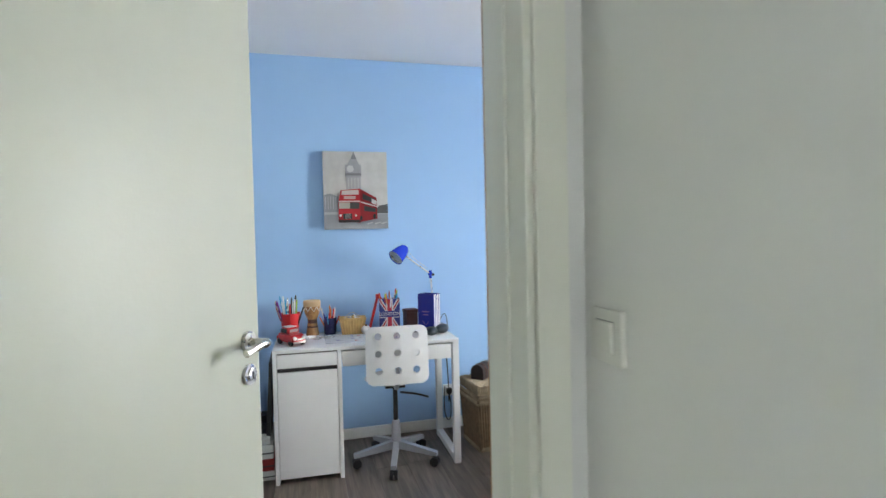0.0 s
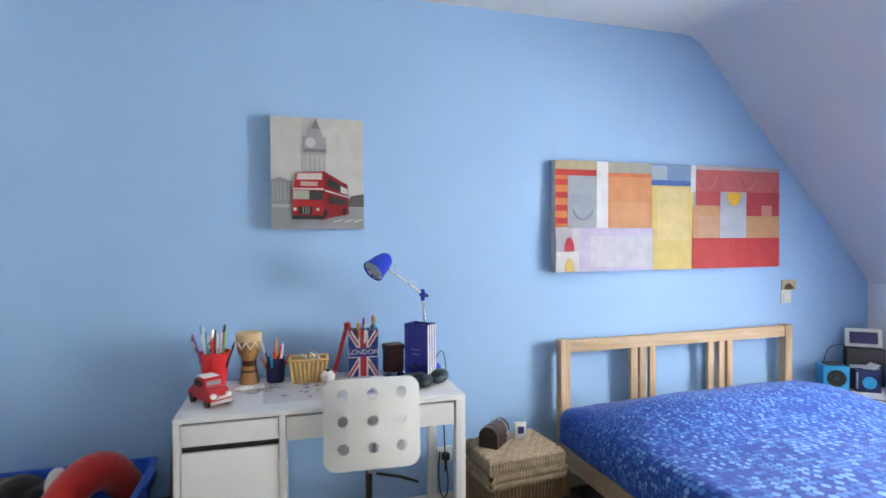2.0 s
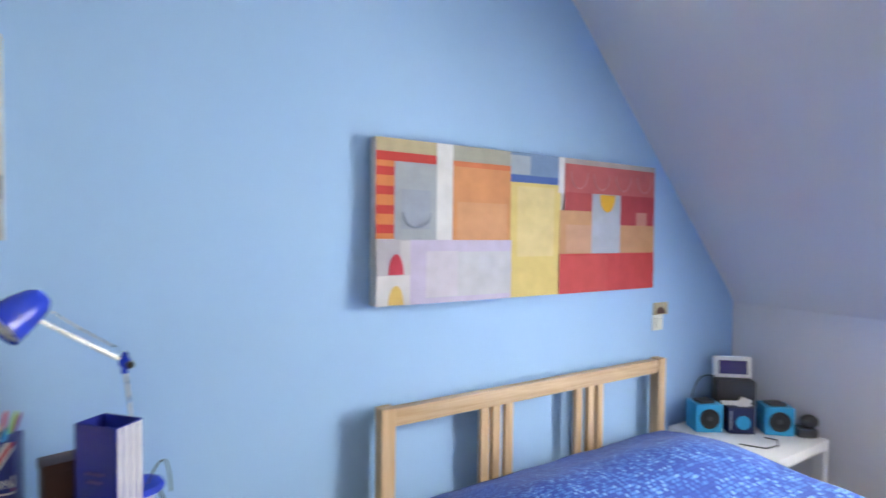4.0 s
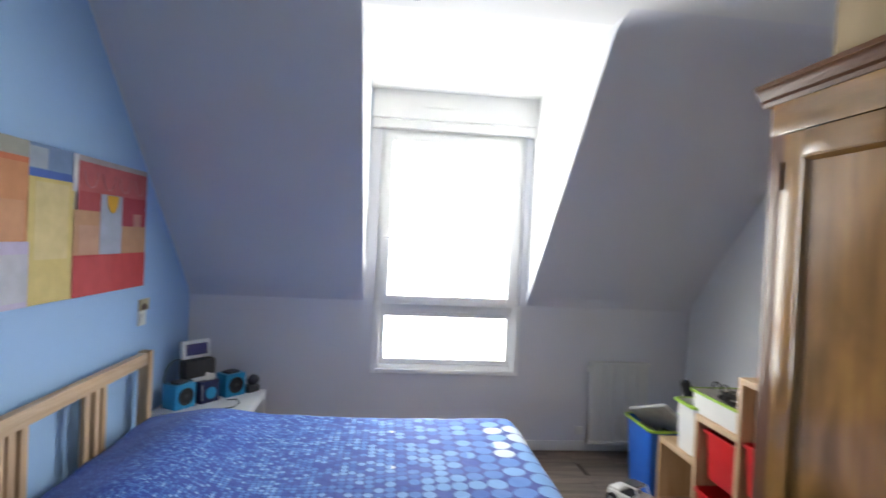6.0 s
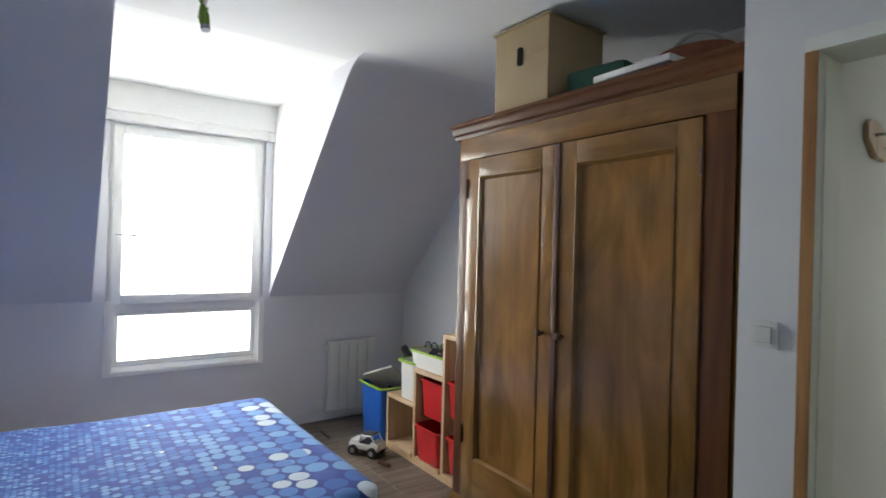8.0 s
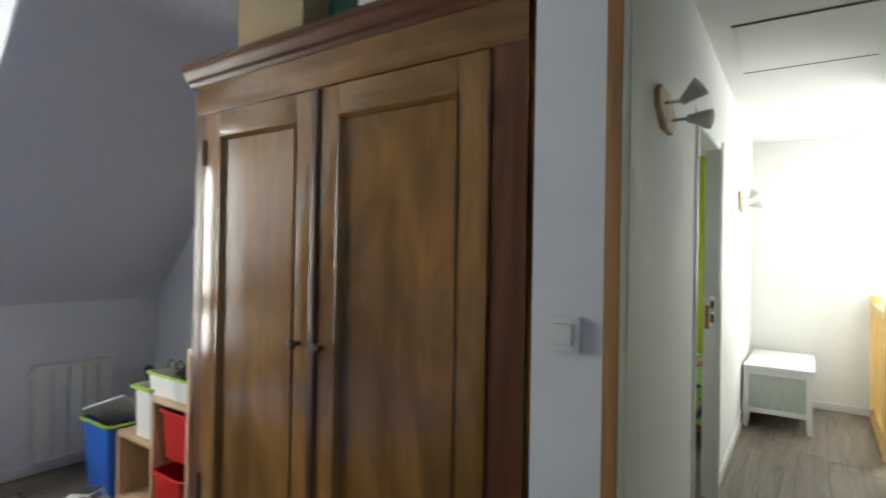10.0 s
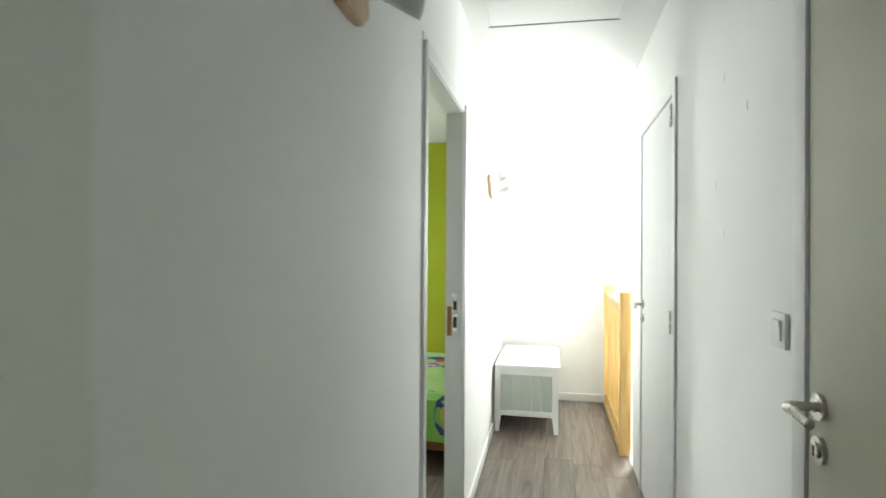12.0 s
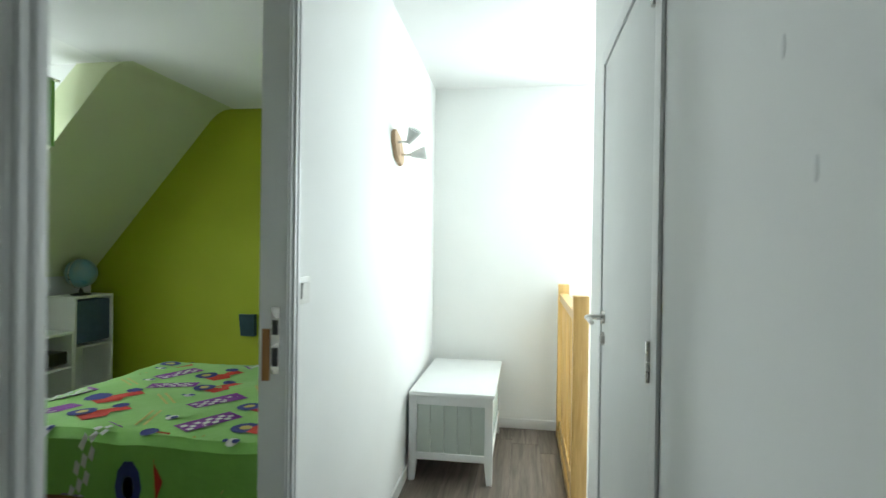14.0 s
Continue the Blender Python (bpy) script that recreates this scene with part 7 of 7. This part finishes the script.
# ---- green room ----
def make_green_bed():
    x0, x1, y0, y1 = 0.985, 2.90, -3.70, -2.22
    o = pose(x0, y1, 0)
    bd = thing("single_bed", "bed with a reddish wood frame in the green room", "bed", o)
    W, D = x1 - x0, y1 - y0
    b = B()
    bx(b, 0.0, W, -0.03, 0.0, 0.12, 0.24, 0.004)
    part("side_rail", b, OLD_OAK_X, bd)
    b = B()
    bx(b, 0.0, W, -D, -D + 0.03, 0.12, 0.24, 0.004)
    part("side_rail", b, OLD_OAK_X, bd)
    for x in (0.0, W - 0.06):
        for y in (-0.06, -D):
            b = B()
            bx(b, x, x + 0.06, y, y + 0.06, 0, 0.26, 0.004)
            part("leg", b, OLD_OAK, bd)
    b = B()
    bx(b, 0.02, W - 0.02, -D + 0.03, -0.03, 0.2, 0.42, 0.04)
    single("mattress", b, WHITE_PLUSH, "white mattress under the lime cover", "mattress", o)
    cv = thing("printed_cover", "lime green bed cover printed with red tractors", "bed cover", o)
    nx, ny = 50, 40
    b = B()

    def surf(u, v):
        """A point of the cover: u along, v across, both from 0 to 1."""
        x = u * (W + 0.24) - 0.12
        y = -v * (D + 0.30) + 0.15
        z = 0.475 + 0.016 * noise.noise(Vector((x * 2.6, y * 2.6, 0))) + 0.006 * noise.noise(Vector((x * 9, y * 9, 2)))
        ox = max(0, -0.01 - x, x - W - 0.01)
        oy = max(0, y - 0.01, -D - 0.01 - y)
        dr = max(ox, oy)
        xx = min(max(x, -0.01 - 0.02), W + 0.02 + 0.01)
        yy = min(max(y, -D - 0.03), 0.03)
        soft = max(0, 0.07 - min(x + 0.02, W + 0.02 - x, -y + 0.02, y + D + 0.02)) / 0.07
        return Vector((xx, yy, z - 0.03 * min(1, soft) ** 2 - dr * 1.9))
    g = [[b.verts.new(surf(i / nx, j / ny)) for i in range(nx + 1)] for j in range(ny + 1)]
    for j in range(ny):
        for i in range(nx):
            b.faces.new((g[j][i], g[j][i + 1], g[j + 1][i + 1], g[j + 1][i]))
    sheet = part("sheet", b, QUILT_GREEN, cv)
    # printed motifs laid on the cloth
    ink_r, ink_b, ink_p, ink_w, ink_y = [mat("cloth_ink", c, 0.85, vary=0.1, scale=30) for c in ((0.50, 0.04, 0.02), (0.03, 0.04, 0.20), (0.20, 0.04, 0.28), (0.65, 0.66, 0.62), (0.50, 0.42, 0.12))]

    def motif(pts, c, u0, v0, s, a, lift):
        b = B()
        vs = []
        for px, py in pts:
            du = (px * math.cos(a) - py * math.sin(a)) * s / (W + 0.24)
            dv = (px * math.sin(a) + py * math.cos(a)) * s / (D + 0.30)
            vs.append(b.verts.new(surf(min(max(u0 + du, 0), 1), min(max(v0 + dv, 0), 1)) + Vector((0, 0.002, 0.004 + lift))))
        b.faces.new(vs)
        part("printed_motif", b, c, cv, smooth=False)

    def circle(cx, cy, r, n=10):
        return [(cx + r * math.cos(2 * math.pi * k / n), cy + r * math.sin(2 * math.pi * k / n)) for k in range(n)]
    rr = random.Random(21)
    for row in range(6):
        for col in range(7):
            u, v, a = 0.06 + col * 0.142 + (0.07 if row % 2 else 0), 0.06 + row * 0.165 + rr.uniform(-0.02, 0.02), rr.uniform(-0.5, 0.5) + 2.4
            if u > 0.97:
                continue
            kind = (row * 2 + col) % 3
            s = rr.uniform(1.25, 1.4)
            if kind == 0:   # tractor
                motif([(-0.09, -0.03), (0.09, -0.03), (0.10, 0.03), (0.02, 0.035), (0.0, 0.08), (-0.08, 0.08)], ink_r, u, v, s, a, 0.0)
                motif(circle(-0.06, -0.04, 0.052), ink_b, u, v, s, a, 0.0015)
                motif(circle(-0.06, -0.04, 0.022), ink_y, u, v, s, a, 0.003)
                motif(circle(0.075, -0.05, 0.032), ink_b, u, v, s, a, 0.0015)
            elif kind == 1:  # chequered trailer
                motif([(-0.11, -0.045), (0.11, -0.045), (0.11, 0.045), (-0.11, 0.045)], ink_p, u, v, s, a, 0.0)
                for i in range(8):
                    for j in range(3):
                        if (i + j) % 2 == 0:
                            px, py = -0.10 + i * 0.024, -0.02 + j * 0.02
                            motif([(px, py), (px + 0.023, py), (px + 0.023, py + 0.019), (px, py + 0.019)], ink_w, u, v, s, a, 0.0015)
            else:            # fence and cow patches
                for dx in (-0.03, 0.0):
                    motif([(dx, -0.09), (dx + 0.010, -0.09), (dx + 0.010, 0.09), (dx, 0.09)], ink_y, u, v, s, a, 0.0)
                motif(circle(0.08, 0.02, 0.024), ink_w, u, v, s, a, 0.0)
                motif(circle(0.09, 0.025, 0.014), ink_b, u, v, s, a, 0.0015)
                motif(circle(0.06, 0.0, 0.010), ink_b, u, v, s, a, 0.0015)


make_green_bed()


def shelf_unit(name, m, w, d, h, rows, bins, label):
    s = thing(name, label, "shelf unit", m, group="white shelves in the green room")
    for y in (0, w - 0.02):
        b = B()
        bx(b, 0, d, y, y + 0.02, 0, h - 0.02, 0.002)
        part("side_panel", b, DESK_WHITE, s)
    b = B()
    bx(b, 0, d, 0, w, h - 0.02, h, 0.003)
    part("top_board", b, DESK_WHITE, s)
    for k in range(rows):
        b = B()
        z = 0.04 + k * (h - 0.06) / rows
        bx(b, 0.005, d - 0.01, 0.02, w - 0.02, z, z + 0.016)
        part("shelf_board", b, DESK_WHITE, s)
    b = B()
    bx(b, d - 0.01, d, 0.02, w - 0.02, 0.04, h - 0.02)
    part("back_panel", b, DESK_WHITE, s)
    return s


shelf_unit("shelf_unit", pose(3.90, -4.35, 0), 0.42, 0.30, 0.90, 2, 1, "tall white shelf unit in the corner of the green room")
shelf_unit("shelf_unit", pose(3.90, -3.925, 0), 0.42, 0.30, 0.62, 2, 1, "low white shelf unit in the green room")
b = B()
bx(b, 3.91, 4.18, -4.32, -3.96, 0.50, 0.86, 0.008)
single("fabric_box", b, BOX_BLUE, "grey-blue fabric box in the white shelf", "storage box")
b = B()
bx(b, 3.92, 4.18, -3.88, -3.55, 0.36, 0.46, 0.008)
single("console", b, BLACK, "black box on the low white shelf", "box")
gl_ = thing("globe", "blue desk globe on a stand atop the white shelf", "globe", pose(4.03, -4.13, 0.9005))
b = B()
ball(b, (0, 0, 0.19), 0.125, seg=28)
part("sphere", b, GLOBE, gl_)
b = B()
lathe(b, [(0.075, 0), (0.078, 0.008), (0.02, 0.02), (0.012, 0.05), (0.0, 0.07)], 22)
part("foot", b, BLACK, gl_)
b = B()
tube(b, [(0.0, 0.135 * math.cos(t), 0.19 + 0.135 * math.sin(t)) for t in [radians(-90 + 15 * k) for k in range(13)]], 0.004, 6)
part("meridian", b, STEEL, gl_)
b = B()
lathe(b, [(0.0, 0.0), (0.05, 0.0), (0.055, 0.06), (0.03, 0.10), (0.0, 0.105)], 18)
single("alarm_clock", b, GREY_CLOTH, "round grey alarm clock on the low white shelf", "clock", pose(4.06, -3.74, 0.6205))
b = B()
prism(b, [(-0.045, 0), (0.045, 0), (0.06, 0.14), (-0.045, 0.14)], 'y', 0, 0.05)
single("wall_pocket", b, TEAL, "dark green fabric pocket fixed to the lime wall", "wall pocket", pose(2.62, -4.449, 0.55) @ Matrix.Diagonal((1.4, 1, 1.35, 1)))
cur = thing("curtain", "lime and white patterned curtain at the dormer window", "curtain", pose(3.33, -3.14, 2.0))
b = B()
pts = []
for j in range(15):
    pts.append([b.verts.new((0.02 * math.sin(i * 1.1), 0.012 * i, 0.031 * j + 0.008 * math.sin(j * 0.5))) for i in range(17)])
for j in range(14):
    for i in range(16):
        b.faces.new((pts[j][i], pts[j][i + 1], pts[j + 1][i + 1], pts[j + 1][i]))
part("drop", b, QUILT_GREEN, cur).modifiers.new("thick", 'SOLIDIFY').thickness = 0.006
b = B()
cyl(b, (0, -0.03, 0.445), (0, 0.28, 0.445), 0.01, seg=10)
part("rod", b, STEEL, cur)

# ---- outside ----
b = B()
bx(b, -400, 400, -400, 400, -3.1, -2.82)
structure("ground", b, GRASS, "lawn and gardens outside the house", "ground")


def tree(x, y, h, r, seed):
    q = random.Random(seed)
    t = thing("tree", "leafy garden tree behind the house", "tree", pose(x, y, -2.82), group="garden trees")
    b = B()
    tube(b, [(0, 0, 0), (0.05, 0.03, h * 0.25), (-0.04, 0.05, h * 0.5), (0.02, 0, h * 0.85)], 0.12, 9)
    for k in range(7):
        a = q.uniform(0, 6.28)
        z = h * q.uniform(0.35, 0.7)
        tube(b, arc((0, 0, z), (0.4 * r * math.cos(a), 0.4 * r * math.sin(a), z + 0.2), (0.8 * r * math.cos(a), 0.8 * r * math.sin(a), z + 0.8), 5), 0.04, 6)
    part("trunk", b, BARK, t)
    verts, faces = [], []
    for k in range(2600):
        d = Vector((q.gauss(0, 1), q.gauss(0, 1), q.gauss(0, 1))).normalized() * (q.random() ** 0.4)
        lump = 0.75 + 0.45 * noise.noise(d * 2.2 + Vector((seed, 0, 0)))
        c = Vector((d.x * r * lump, d.y * r * lump, h * 0.68 + d.z * h * 0.36 * lump))
        s = q.uniform(0.05, 0.12)
        u = Vector((q.gauss(0, 1), q.gauss(0, 1), q.gauss(0, 1))).normalized()
        v = u.cross(Vector((0.3, 0.5, 0.8))).normalized()
        i = len(verts)
        verts += [c - u * s, c + v * s * 0.5, c + u * s, c - v * s * 0.5]
        faces.append((i, i + 1, i + 2, i + 3))
    me = bpy.data.meshes.new("leaves")
    me.from_pydata(verts, [], faces)
    me.materials.append(LEAF)
    o = new("crown", me)
    o.parent = t


for x, y, h, r, s in ((13.0, 6.2, 7.5, 1.8, 1), (12.0, 3.9, 3.2, 1.1, 2), (24, 12, 9, 3.2, 3), (27, -7, 8, 3.0, 4), (21, -1.5, 3.4, 1.6, 5)):
    tree(x, y, h, r, s)
hs = thing("neighbour_house", "pale rendered house with slate roof beyond the garden", "house", pose(34, 0.5, -2.82))
b = B()
bx(b, 0, 8, -5, 5, 0, 3.2)
part("wall", b, RENDER_WALL, hs, smooth=False)
b = B()
prism(b, [(-0.4, 3.2), (8.4, 3.2), (4, 6.4)], 'y', -5.3, 5.3)
part("roof", b, SLATE, hs, smooth=False)
for y in (-3, 0, 3):
    b = B()
    bx(b, -0.03, 0.02, y - 0.5, y + 0.5, 1.0, 2.2)
    part("window", b, DARK_GREY, hs, smooth=False)

# ---- floor planks, last ----
def plank_floor(name, label, rects, width=0.19, length=1.26, seed=3):
    rnd = random.Random(seed)
    base = B()
    for x0, x1, y0, y1 in rects:
        bx(base, x0, x1, y0, y1, -0.12, -0.012)
    fl = structure(name, base, UNDERLAY, label, "floor")
    cache = {}
    for x0, x1, y0, y1 in rects:
        nx = math.ceil((x1 - x0) / width)
        for i in range(nx):
            xa, xb = x0 + i * width, min(x1, x0 + (i + 1) * width)
            y = y0 - rnd.random() * length
            while y < y1:
                ya, yb = max(y, y0), min(y + length, y1)
                if yb - ya > 0.03:
                    key = (round(xb - xa, 3), round(yb - ya, 2))
                    if key not in cache:
                        w, h = xb - xa, yb - ya
                        b = B()
                        c = 0.0022
                        lo = [b.verts.new(v) for v in ((0.0005, 0.0005, -0.012), (w - 0.0005, 0.0005, -0.012), (w - 0.0005, h - 0.0005, -0.012), (0.0005, h - 0.0005, -0.012))]
                        mid = [b.verts.new(v) for v in ((0.0005, 0.0005, -0.0015), (w - 0.0005, 0.0005, -0.0015), (w - 0.0005, h - 0.0005, -0.0015), (0.0005, h - 0.0005, -0.0015))]
                        hi = [b.verts.new(v) for v in ((c, c, 0), (w - c, c, 0), (w - c, h - c, 0), (c, h - c, 0))]
                        b.faces.new(hi)
                        for p, q in ((lo, mid), (mid, hi)):
                            for k in range(4):
                                b.faces.new((p[k], p[(k + 1) % 4], q[(k + 1) % 4], q[k]))
                        me = finish(b, False)
                        me.materials.append(FLOOR_WOOD)
                        cache[key] = me
                    o = new("plank", cache[key])
                    o.parent = fl
                    o.location = (xa, ya, 0)
                y += length


plank_floor("floor_bedroom", "grey-brown wood-effect laminate bedroom floor", [(-0.75, KNEE, 1.040, GABLE), (0.885, KNEE, 0.13, 1.040)])
plank_floor("floor_hall", "grey-brown wood-effect laminate hall floor", [(HX0, 0.865, HEND, 1.040)], seed=5)
plank_floor("floor_green_room", "dark wood-effect laminate floor of the green room", [(0.865, KNEE, -4.45, -0.09)], seed=7)
